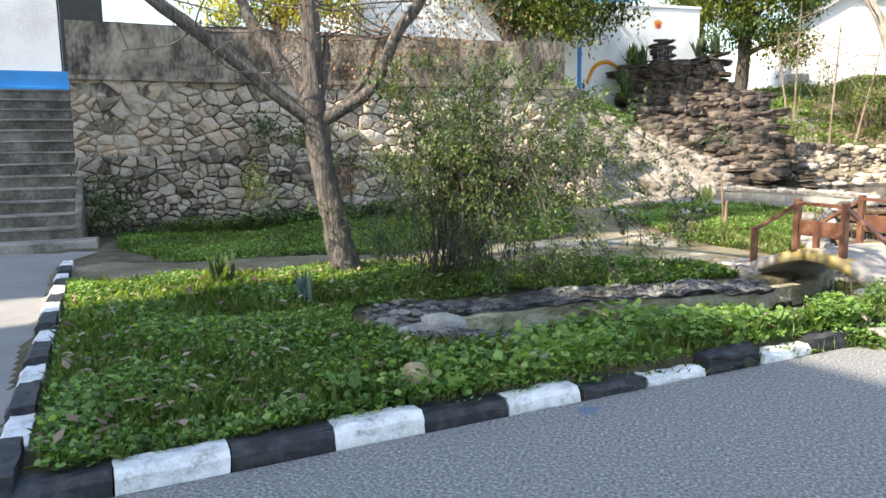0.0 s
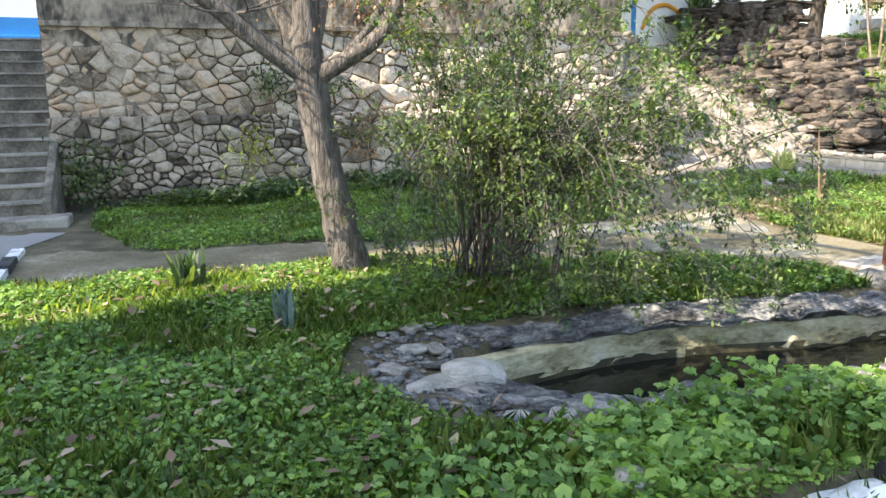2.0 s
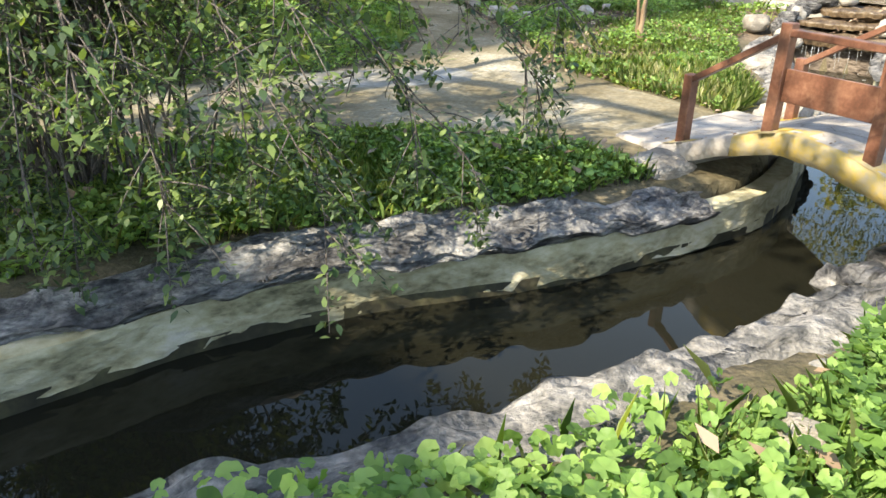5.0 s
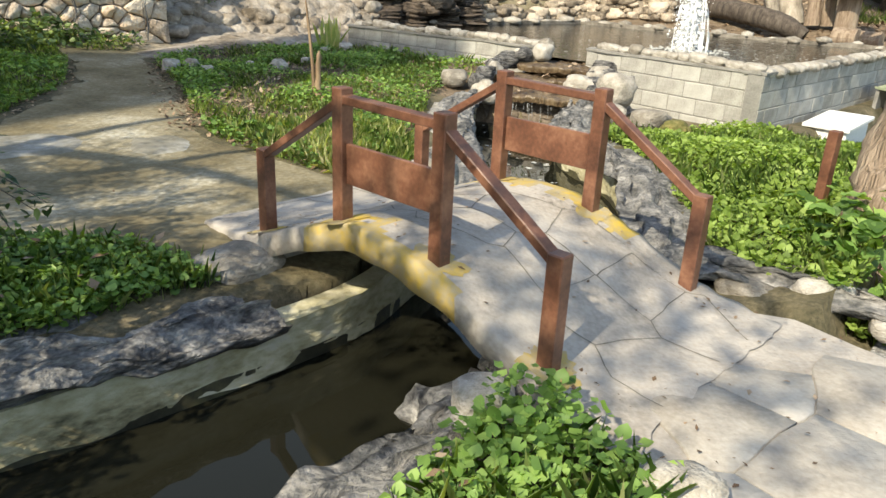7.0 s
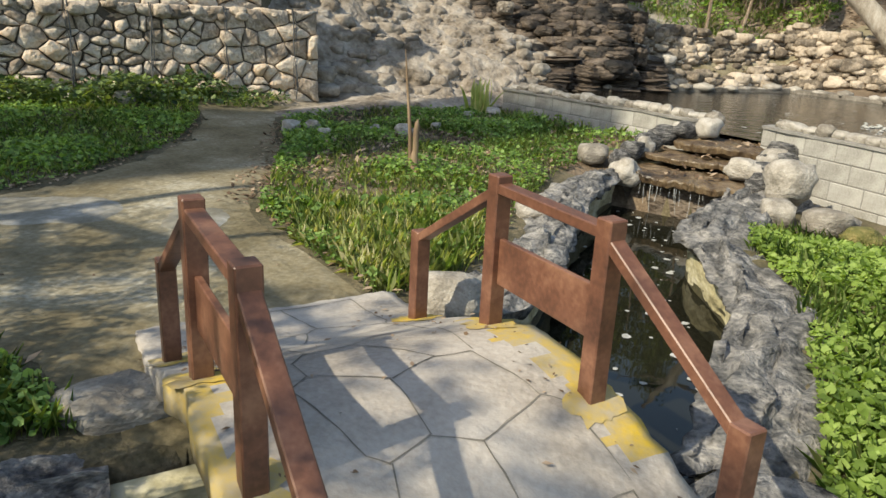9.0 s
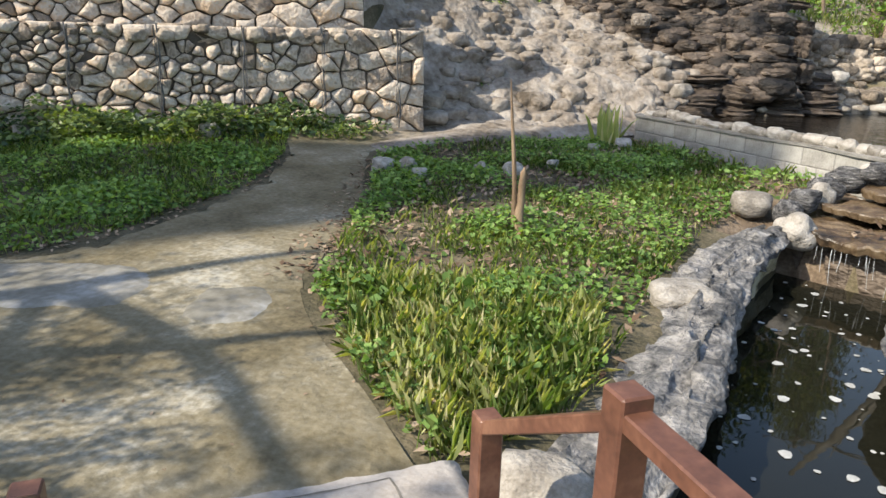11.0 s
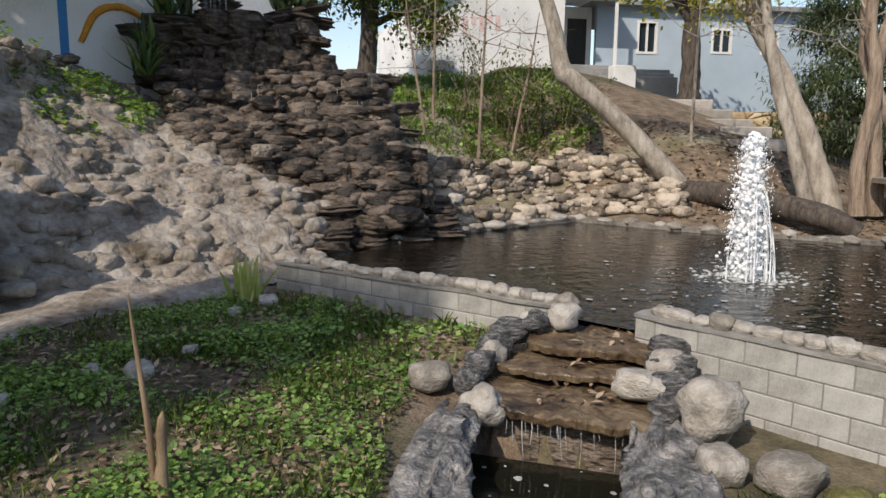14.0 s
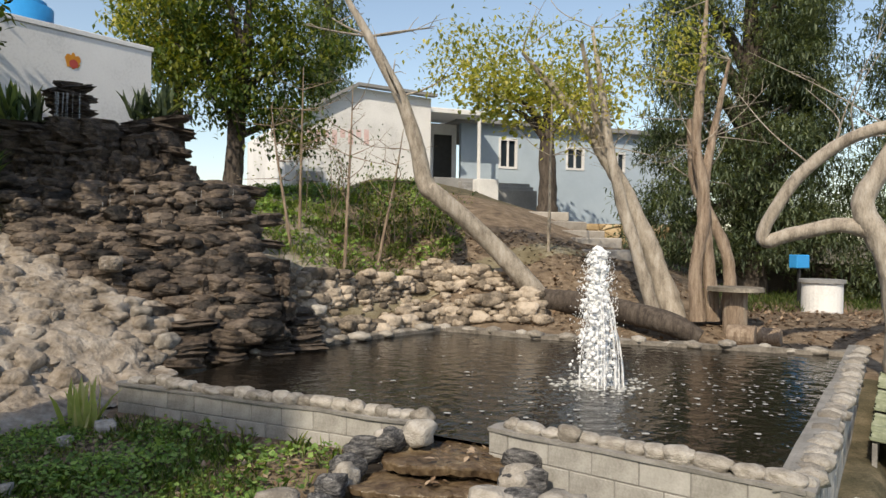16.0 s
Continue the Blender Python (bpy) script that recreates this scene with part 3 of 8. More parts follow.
road = flat_sheet("road", [(-60, -60 + KERB_V * s2 - 0.02), (60, 60 + KERB_V * s2 - 0.02), (200, 100), (200, -200), (-200, -200), (-120, -60)], 0.0, M_ROAD)
tagged(road, "grey chip-sealed asphalt road along the kerb", "road", kind="structure")
drv = flat_sheet("driveway", [(-0.15, 2.9), (-9.5, -6.0), (-30, -27), (-30, 4), (-14, 4)], 0.006, M_DRIVE)
apron = drape("driveway_apron", [(-0.12, 2.92), (-5.6, 8.42), (-6.2, 9.9), (-11.5, 6.0), (-8.0, 2.0), (-3.5, 1.0)], 0.12, 0.03, M_DRIVE, 0.0)
tagged(apron, "smooth grey concrete apron below the stairs", "driveway", kind="structure")
tagged(drv, "smooth grey concrete driveway beside the lawn", "driveway", kind="structure")
PATHWAY = [tuple(p) for p in smooth_line(PATHWAY + PATHWAY[:1], 4)][:-1]
pathway = tagged(drape("pathway", PATHWAY, 0.09, 0.013, M_PATH, 0.16), "worn olive-brown screed footpath with dusty patches", "footpath", kind="structure")
# a pale screed patch, then a smaller spot of sunlight painted as pale screed
for _pts in ([(0.35, 12.35), (0.8, 12.75), (1.3, 13.0), (1.75, 13.05), (2.05, 12.85), (2.1, 12.5), (1.7, 12.3), (1.2, 12.1), (0.7, 12.0)],
             [(2.4, 12.95), (2.7, 13.1), (2.9, 12.9), (2.85, 12.6), (2.5, 12.6)]):
    _pts = [tuple(p) for p in smooth_line(_pts + _pts[:1], 3)][:-1]
    tagged(drape("path_patch", _pts, 0.06, 0.027, M_SCREED_SUN, 0.06), "pale grey screed patch and painted sun spot on the footpath", "screed patch", kind="structure")


bm = bmesh.new()
_n = 40
_vs = []
for _k in range(_n):
    _a = 2 * math.pi * _k / _n
    _r = 0.09 + 0.06 * noise.noise(Vector((math.cos(_a) * 1.8, math.sin(_a) * 1.8, 1))) + 0.06 * noise.noise(Vector((math.cos(_a) * 6, math.sin(_a) * 6, 2)))
    _vs.append(bm.verts.new((2.47 + _r * math.cos(_a) * 0.7, 5.15 + _r * math.sin(_a) * 0.9, 0.004)))
bm.faces.new(_vs)
tagged(part("paint_stain", bm, M_STAIN), "faded blue paint stain on the asphalt", "paint stain", kind="structure")


def paving_z(x, y):
    s = (np.asarray(x) - 5.18) * -0.681 + (np.asarray(y) - 9.26) * 0.733
    return 0.125 + 0.035 * (np.minimum(s, 0.3) + 0.45)


paving = tagged(drape("paving", PAVING, 0.1, 0.0, M_DECK, 0.05, paving_z), "pale cracked crazy paving before the footbridge", "paving", kind="structure")


def deck_plane(x, y):
    return paving_z(x, y)


def build_kerb(name, a, b, z, first_white, lens, label, wear=False):
    """A painted kerb of blocks from a towards b, its blocks white and black in turn."""
    root = empty(name, (*a, z))
    tagged(root, label, "kerb", kind="structure")
    ang = math.atan2(b[1] - a[1], b[0] - a[0])
    d, white = 0.0, first_white
    i = 0
    while d < lens[0]:
        ln = lens[1] * random.uniform(0.97, 1.03)
        # the kerb sinks and crumbles along its far half
        worn = min(1.0, max(0.0, (d - 2.6) / 1.5)) if wear else 0.0
        bm = box_bm(d + 0.006 + 0.01 * worn, 0, -0.12, d + ln - 0.006 - 0.02 * worn, 0.17, 0.125 - 0.035 * worn, 0.0)
        bmesh.ops.subdivide_edges(bm, edges=list(bm.edges), cuts=4, use_grid_fill=True)
        for v in bm.verts:
            p = Vector((v.co.x * 6 + i * 3, v.co.y * 7, v.co.z * 7))
            rag = 1.0 + 1.2 * worn
            v.co += Vector((0.008 * noise.noise(p * 2.3), (noise.noise(p) * 0.012 + 0.008 * noise.noise(p * 3.1)) * rag, (noise.noise(p + Vector((9, 0, 0))) * 0.014 + 0.009 * noise.noise(p * 2.9)) * rag))
            if v.co.z > 0.1 and v.co.y < 0.02:
                v.co.y += 0.03
                v.co.z -= 0.012
        bm.transform(Matrix.Translation((0, random.uniform(-0.012, 0.012), random.uniform(-0.012, 0.008))))
        ob = part("kerb_block", bm, M_KW if white else M_KB, root, "white-painted kerb block" if white else "black-painted kerb block")
        ob.matrix_local = pose(0, 0, 0, 0, random.uniform(-0.6, 0.6), math.degrees(ang))
        d += ln
        white = not white
        i += 1
    return root


build_kerb("kerb_road", kerb_pt(-0.20), kerb_pt(9), 0.0, False, (6.6, 0.60), "black and white painted concrete kerb along the road", True)
_a, _b = KERB_A, KERB_B
build_kerb("kerb_drive", _b, _a, 0.07, True, (7.3, 0.56), "black and white painted kerb beside the driveway")


# ---- water and channel ----
def strip_wall(name, line, z0, z1, thick, material, parent, side=1, rough=0.03):
    """An upright lining along a line, thick to one side, its face uneven and its lower rim ragged."""
    pts = smooth_line([(x, y) for x, y in line], 26)
    V, F = [], []
    n, R = len(pts), 7
    K = R + 4
    for i, p in enumerate(pts):
        d = pts[min(i + 1, n - 1)] - pts[max(i - 1, 0)]
        d /= np.hypot(*d)
        nn = np.array((-d[1], d[0])) * side
        for k in range(K):
            f = min(k, R - 1) / (R - 1)
            z = z0 + (z1 - z0) * f
            q = Vector((p[0] * 3, p[1] * 3, z * 6))
            o = rough * (noise.noise(q) + 0.5 * noise.noise(q * 3.1))
            if k == 0:
                z += 0.05 * noise.noise(q * 0.9) + 0.02 * noise.noise(q * 3)
            if k == 1:
                z += 0.03 * noise.noise(q * 0.9)
            if k >= R:
                o, z = ((o, z1), (thick, z1), (thick, z1), (thick, z0))[k - R]
            V.append((p[0] + nn[0] * o, p[1] + nn[1] * o, z))
    for i in range(n - 1):
        for k in range(K - 1):
            if k not in (R - 1, R + 1):
                F.append((i * K + k, (i + 1) * K + k, (i + 1) * K + k + 1, i * K + k + 1))
    return from_arrays(name, np.array(V), np.array(F), material, parent)


chan = empty("channel_lining", (1.0, 7.2, -0.8))
chan.matrix_world = pose(0, 0, 0)
tagged(chan, "algae-stained concrete lining of the water channel", "channel lining", kind="structure")
for ln, sd, nm in ((CH_W, 1, "west"), (CH_E, -1, "east")):
    strip_wall("lining", ln, -0.25, -0.005 if sd > 0 else -0.03, 0.14, M_CHAN, chan, sd)
    strip_wall("wet_band", ln, -0.85, -0.195, 0.16, M_CHANLOW, chan, sd, 0.012)
strip_wall("lining", [(0.75, 7.25), (0.8, 7.08), (0.95, 6.95)], -0.8, 0.03, 0.14, M_CHAN, chan, -1)


def water_sheet(name, poly, z, material, label):
    ob = flat_sheet(name, poly, z, material)
    return tagged(ob, label, "water", kind="structure")


water_sheet("channel_water", [(x - 0.05, y + 0.05) for x, y in CH_W] + [(x + 0.05, y - 0.05) for x, y in CH_E[::-1]], WATER_Z, M_WATER, "still dark water in the channel")
water_sheet("pond_water", POND, POND_Z, M_PONDW, "rippled black pond water")


def rock_cap(name, line, w0, w1, zc, h, side, label, seed, material=None, n=9):
    """A rugged layered rim of grey rock along the channel, overhanging the water a little."""
    pts = smooth_line([(x, y) for x, y in line], n)
    base = [(0.0, -0.035), (-0.07, -0.02), (-0.09, 0.01), (-0.03, 0.05), (0.12, 0.085), (0.3, 0.075), (0.5, 0.05), (0.75, 0.01), (1.0, -0.14)]
    prof = [base[0]] + [tuple(p) for p in smooth_line(base, 3)][1:]
    V, F = [], []
    m, K = len(pts), len(prof)
    run = 0.0
    for i, p in enumerate(pts):
        d = pts[min(i + 1, m - 1)] - pts[max(i - 1, 0)]
        d /= np.hypot(*d)
        run += np.hypot(*(pts[i] - pts[i - 1])) if i else 0
        nn = np.array((-d[1], d[0])) * side
        f = i / (m - 1)
        w = (w0 + (w1 - w0) * f) * (1 + 0.3 * noise.noise(Vector((run * 0.9, 0, seed))))
        end = min(1.0, 3.5 * min(f, 1 - f) + 0.35)
        for k, (o, z) in enumerate(prof):
            oo = o * w if o > 0 else o
            q = Vector((run * 1.5, oo * 5.0 + z * 6, seed))
            # long striations that run with the rim, broken into steps
            st = noise.noise(Vector((run * 1.1, oo * 13 + 2.2 * noise.noise(q), seed + 4)))
            fine = noise.noise(Vector((run * 6.5, oo * 15, seed + 9)))
            brk = noise.noise(Vector((run * 3.1, 0.6 * oo, seed + 2)))
            inner = 1.0 if 1 < k < K - 2 else 0.3
            zz = zc + (z * h / 0.085) * end + inner * (0.08 * st + 0.045 * fine + 0.045 * brk + 0.02 * abs(noise.noise(q * 2.7)))
            side_shift = 0.075 * noise.noise(Vector((run * 2.0, k * 0.35, seed + 7))) + 0.035 * noise.noise(Vector((run * 7, k * 0.8, seed + 1)))
            if k < 3:
                side_shift = -abs(side_shift) * 0.5
            V.append((p[0] + nn[0] * (oo + side_shift), p[1] + nn[1] * (oo + side_shift), zz))
    for i in range(m - 1):
        for k in range(K - 1):
            F.append((i * K + k, i * K + k + 1, (i + 1) * K + k + 1, (i + 1) * K + k))
    ob = from_arrays(name, np.array(V), np.array(F), material or M_BANK)
    return tagged(ob, label, "rock edging", kind="structure")


rock_cap("rock_rim", [(-0.1, 7.15), (0.5, 7.5), (1.5, 8.2), (2.2, 8.75), (3.2, 9.32), (4.05, 10.02)], 0.6, 0.55, 0.03, 0.075, 1, "layered grey rock rim above the channel water", 1.3, n=36)
rock_cap("rock_rim", [(0.3, 7.1), (0.75, 6.98), (1.6, 6.8), (2.5, 7.25), (3.2, 7.72), (3.6, 8.12), (4.2, 8.57), (4.9, 9.3)], 0.95, 0.7, 0.0, 0.06, -1, "pale wavy rock shelf along the channel", 4.1, M_SHELF, n=30)
rock_cap("rock_rim", [(-0.25, 7.35), (0.2, 7.0), (0.5, 6.72), (0.8, 6.62), (1.3, 6.62), (1.9, 6.75)], 0.5, 0.45, 0.02, 0.06, -1, "broken pale rock round the channel's end", 12.4, M_SHELF, n=30)
rock_cap("rock_rim", [(4.95, 11.75), (5.2, 12.5), (5.3, 13.8), (5.35, 15.0), (5.6, 16.2), (5.95, 16.9)], 0.55, 0.5, 0.05, 0.07, 1, "white-grey rock rim of the upper channel", 7.7, M_SHELF, n=34)
rock_cap("rock_rim", [(5.95, 10.25), (6.25, 10.36), (6.55, 10.22), (6.85, 9.98), (7.15, 9.68), (7.6, 9.2)], 0.34, 0.34, 0.13, 0.06, 1, "pale rough rock edging between paving and lawn", 15.1, M_SHELF, n=24)
rock_cap("rock_rim", [(6.05, 10.75), (6.2, 11.2), (6.5, 12.9), (6.3, 14.3), (6.85, 15.9), (7.25, 16.5)], 0.6, 0.6, 0.05, 0.07, -1, "pale rock rim of the upper channel by the lawn", 9.2, M_SHELF, n=34)


# ---- footbridge ----
B0, BE, BW = Vector((5.18, 9.26, 0)), Vector((-0.681, 0.733, 0)), Vector((0.733, 0.681, 0))
DECK_S = [-0.75, -0.35, 0.0, 0.3, 0.6, 0.92, 1.24, 1.55, 1.88, 2.2, 2.55]
DECK_Z = [0.12, 0.14, 0.185, 0.34, 0.46, 0.515, 0.475, 0.36, 0.215, 0.17, 0.15]


_S = np.linspace(-0.45, 2.45, 40)
_Z = np.convolve(np.pad(np.interp(_S, DECK_S, DECK_Z), 2, mode="edge"), np.ones(5) / 5, "valid")


def bp(s, w, z):
    p = B0 + BE * s + BW * w
    return Vector((p.x, p.y, z))


def deck_top(s, w):
    return float(np.interp(s, _S, _Z)) + 0.01 * noise.noise(Vector((s * 3, w * 3, 2)))


def build_bridge():
    root = empty("footbridge", tuple(bp(0.94, 0.58, 0.0)))
    tagged(root, "small arched concrete footbridge with brown-painted timber rails", "footbridge")
    root.matrix_world = pose(0, 0, 0)
    S = np.linspace(-0.45, 2.45, 88)
    ztop = np.interp(S, _S, _Z)
    V, F = [], []
    W = np.concatenate(([-0.09, -0.075, -0.04], np.linspace(0.0, 1.28, 26)))
    for n_row, (s, zt) in enumerate(zip(S, ztop)):
        zb = zt - 0.135 - 0.02 * noise.noise(Vector((s * 5, 1, 1))) if 0.02 < s < 1.8 else -0.3
        row = []
        for w in W:
            j = 0.02 * noise.noise(Vector((s * 3, w * 3, 2)))
            edge = 0.03 * noise.noise(Vector((s * 4, 0, 5))) + 0.018 * noise.noise(Vector((s * 13, 0, 5))) if w in (W[0], W[-1]) else 0
            chip = -0.012 - 0.012 * noise.noise(Vector((s * 11, w, 3))) if w in (W[0], W[-1]) else 0
            jag = 0.07 * noise.noise(Vector((w * 3.3, 2, 2))) + 0.03 * noise.noise(Vector((w * 11, 2, 2))) if n_row in (0, len(S) - 1) else 0
            row.append(tuple(bp(s + jag, w + edge, zt + j * 0.5 + chip)))
        for w in W[::-1]:
            edge = 0.03 * noise.noise(Vector((s * 4, 0, 5))) if w in (W[0], W[-1]) else 0
            row.append(tuple(bp(s, w + edge, zb)))
        V += row
    K = 2 * len(W)
    for i in range(len(S) - 1):
        for k in range(K):
            F.append((i * K + k, (i + 1) * K + k, (i + 1) * K + (k + 1) % K, i * K + (k + 1) % K))
    F += [(0, 1, K - 2, K - 1)]
    deck = from_arrays("deck", np.array(V), np.array(F), M_DECK, root)
    tagged(deck, "pale cracked concrete deck")
    # faded paint along the arch's face and edge
    deck.data.materials.append(M_YELLOW)
    for f in deck.data.polygons:
        c = Vector(f.center) - B0
        sc, wc = c.dot(BE), c.dot(BW)
        rag = 0.09 * noise.noise(Vector((sc * 6, wc * 6, 1))) + 0.05 * noise.noise(Vector((sc * 17, wc * 17, 2)))
        if (0.42 < sc + rag < 1.42 and wc < -0.05 + max(0, rag)) or (0.35 < sc < 1.5 and wc > 1.1 + rag * 1.3) or (1.0 < sc < 1.35 and wc < 0.12 + 1.6 * rag):
            f.material_index = 1
    for side, w in ((0, 0.0), (1, 1.16)):
        tops = {0.0: (0.155, 0.672), 0.60: (0.43, 1.085), 1.24: (0.44, 1.095), 1.88: (0.18, 0.69)}
        rail_pts = []
        for s, (zb, zt) in tops.items():
            c = bp(s, w, 0)
            bm = box_bm(-0.036, -0.036, zb - 0.05, 0.036, 0.036, zt, 0.005)
            bm.transform(Matrix.Translation((c.x, c.y, 0)) @ Matrix.Rotation(math.atan2(BE.y, BE.x), 4, 'Z'))
            part("post", bm, M_POST, root)
            # splash of yellow paint round the foot
            if s > 0 or side == 0:
                bm = bmesh.new()
                vs = []
                m = 30
                for k in range(m):
                    a = 2 * math.pi * k / m
                    r = 0.1 + 0.05 * noise.noise(Vector((math.cos(a) * 1.6, math.sin(a) * 1.6, s * 7 + w))) + 0.045 * noise.noise(Vector((math.cos(a) * 5, math.sin(a) * 5, s * 3 + w)))
                    so, wo = s + r * math.cos(a) * 1.2, w + r * math.sin(a)
                    p = bp(so, wo, 0)
                    vs.append(bm.verts.new((p.x, p.y, deck_top(so, wo) + 0.004)))
                cv = bm.verts.new((c.x, c.y, deck_top(s, w) + 0.006))
                for k in range(m):
                    bm.faces.new((cv, vs[k], vs[(k + 1) % m]))
                part("paint_splash", bm, M_YELLOW, root, "yellow paint splash")
        part("handrail", beam_bm(bp(0.0, w, 0.628), bp(0.60, w, 1.02), 0.062, 0.04), M_POST, root, "sloping brown rail")
        part("handrail", beam_bm(bp(0.62, w, 1.035), bp(1.22, w, 1.045), 0.062, 0.04), M_POST, root, "level brown rail")
        part("handrail", beam_bm(bp(1.24, w, 1.03), bp(1.88, w, 0.648), 0.062, 0.04), M_POST, root, "sloping brown rail")
        bm = box_bm(0.64, w - 0.012, 0.655, 1.2, w + 0.012, 0.845, 0.003)
        mt = Matrix(((BE.x, BW.x, 0, B0.x), (BE.y, BW.y, 0, B0.y), (0, 0, 1, 0), (0, 0, 0, 1)))
        bm.transform(mt)
        part("board", bm, M_POST, root, "brown infill board")
    return root


build_bridge()


def abutment_rocks():
    """Dark rubble against the channel's side below the deck."""
    items = []
    for _ in range(150):
        sv, w = random.uniform(0.2, 0.62), random.uniform(-0.05, 1.35)
        top = 0.16 - 0.9 * (sv - 0.2)
        z = random.uniform(-0.45, top)
        p = bp(sv - 0.25 * (z + 0.45), w, z)
        r = random.choice((0.12, 0.17, 0.24))
        items.append((p.x, p.y, p.z, r * 1.3, r, r * random.uniform(0.6, 0.9), random.uniform(0, 180)))
    ob = rocks_joined("abutment_rocks", items, M_BANK, None, True)
    tagged(ob, "dark grey rubble against the channel side below the bridge", "stones", kind="stuff")


abutment_rocks()


def deck_litter():
    """Bits of leaf and dirt blown over the deck and the paving."""
    P = []
    for _ in range(150):
        sv, w = random.uniform(-0.4, 2.2), random.choice((random.uniform(0.0, 1.2), random.gauss(1.1, 0.08), random.gauss(0.06, 0.05)))
        p = bp(sv, w, 0)
        P.append((p.x, p.y, deck_top(sv, w) + 0.008))
    while len(P) < 420:
        x, y = random.uniform(4.8, 8.0), random.uniform(6.2, 10.0)
        if inside(PAVING, [x], [y])[0]:
            P.append((x, y, float(paving_z(x, y)) + 0.02))
    n = len(P)
    ob = scatter("dry_litter", *LEAF_OVAL, np.array(P), rng.uniform(0, 6.28, n), rng.normal(0, 0.35, n), rng.uniform(0.008, 0.04, n), M_DRYLEAF)
    tagged(ob, "small dry leaf bits scattered over deck and paving", "dead leaves", kind="stuff")


deck_litter()


# ---- pond walls of concrete blocks ----
BLOCK_ME = {}


def block_mesh(L):
    k = round(L, 2)
    if k not in BLOCK_ME:
        bm = box_bm(0.005, 0, 0.005, L - 0.005, 0.2, 0.195, 0.006)
        me = bpy.data.meshes.new("block_shape")
        bm.to_mesh(me)
        bm.free()
        me.materials.append(M_BLOCK)
        BLOCK_ME[k] = me
    return BLOCK_ME[k]


def block_wall(name, a, b, ztop, courses, label, out_left=False, cope=True):
    """A wall of blocks from a to b; its outer face on the line, 0.2 m thick to the left of the way."""
    a, b = Vector((*a, 0)), Vector((*b, 0))
    L = (b - a).length
    ang = math.degrees(math.atan2(b.y - a.y, b.x - a.x))
    root = empty(name, (a.x, a.y, ztop - 0.2 * courses), ang)
    tagged(root, label, "pond wall", kind="structure")
    bm = box_bm(0.002, 0.008, -0.3, L - 0.002, 0.192, 0.2 * courses - 0.006)
    part("mortar_core", bm, M_MORTAR, root)
    for c in range(courses):
        x = -0.2 * (c % 2)
        while x < L - 0.02:
            x0, x1 = max(0, x), min(L, x + 0.4)
            if x1 - x0 > 0.05:
                o = new("block", block_mesh(x1 - x0))
                o.parent = root
                o.matrix_local = pose(x0, random.uniform(-0.003, 0.003), 0.2 * c)
            x += 0.4
    bm = box_bm(0, -0.02, 0.2 * courses - 0.004, L, 0.24, 0.2 * courses + 0.03)
    bmesh.ops.subdivide_edges(bm, edges=list(bm.edges), cuts=6, use_grid_fill=True)
    for v in bm.verts:
        v.co += Vector((0, noise.noise(v.co * 6) * 0.035, noise.noise(v.co * 5 + Vector((3, 1, 4))) * (0.02 if cope else 0.05)))
    part("mortar_bed", bm, M_MORTAR, root, "rough grey mortar bed")
    if cope:
        x = 0.12
        while x < L - 0.08:
            w = random.uniform(0.12, 0.28)
            me = ROCKS[random.randrange(7)].copy()
            me.materials.append(M_BOULDER)
            o = new("cope_stone", me)
            o.parent = root
            h = random.uniform(0.09, 0.17)
            o.matrix_local = pose(x + w / 2, 0.1 + random.uniform(-0.03, 0.03), 0.2 * courses + 0.02 + h * 0.32, 0, 0, random.uniform(-25, 25)) @ Matrix.Diagonal((w * 1.2, random.uniform(0.16, 0.24), h, 1))
            x += w * random.uniform(0.85, 1.0)
    return root


block_wall("pond_wall_west", (3.72, 20.3), (6.72, 17.62), 0.58, 3, "whitewashed concrete block pond wall capped with stones")
block_wall("pond_wall_south", (7.22, 17.12), (8.73, 15.03), 0.64, 4, "pale concrete block pond wall capped with stones")
block_wall("pond_wall_east", (8.75, 15.0), (15.2, 20.75), 0.64, 4, "long concrete block pond wall with rough cap", cope=False)


# ---- cells: irregular stones and flags ----
def cells(seeds, x0, y0, x1, y1):
    """The region of each seed within a rectangle, as polygons."""
    S = np.array(seeds)
    out = []
    for i, s in enumerate(S):
        d = np.hypot(S[:, 0] - s[0], S[:, 1] - s[1])
        near = np.argsort(d)[1:17]
        poly = [(x0, y0), (x1, y0), (x1, y1), (x0, y1)]
        for k in near:
            m = (s + S[k]) / 2
            n = S[k] - s
            res = []
            L = len(poly)
            for a in range(L):
                p, q = poly[a], poly[(a + 1) % L]
                dp = (p[0] - m[0]) * n[0] + (p[1] - m[1]) * n[1]
                dq = (q[0] - m[0]) * n[0] + (q[1] - m[1]) * n[1]
                if dp <= 0:
                    res.append(p)
                if (dp < 0 < dq) or (dq < 0 < dp):
                    t = dp / (dp - dq)
                    res.append((p[0] + t * (q[0] - p[0]), p[1] + t * (q[1] - p[1])))
            poly = res
            if len(poly) < 3:
                break
        if len(poly) >= 3:
            out.append(poly)
    return out


def tidy(poly, least=0.02):
    out = []
    for p in poly:
        if not out or math.hypot(p[0] - out[-1][0], p[1] - out[-1][1]) > least:
            out.append(p)
    if len(out) > 2 and math.hypot(out[0][0] - out[-1][0], out[0][1] - out[-1][1]) < least:
        out.pop()
    return out


def round_poly(poly, f=0.2):
    out = []
    n = len(poly)
    for i in range(n):
        p, q, r = poly[i - 1], poly[i], poly[(i + 1) % n]
        out.append((q[0] + (p[0] - q[0]) * f, q[1] + (p[1] - q[1]) * f))
        out.append((q[0] + (r[0] - q[0]) * f, q[1] + (r[1] - q[1]) * f))
    return out


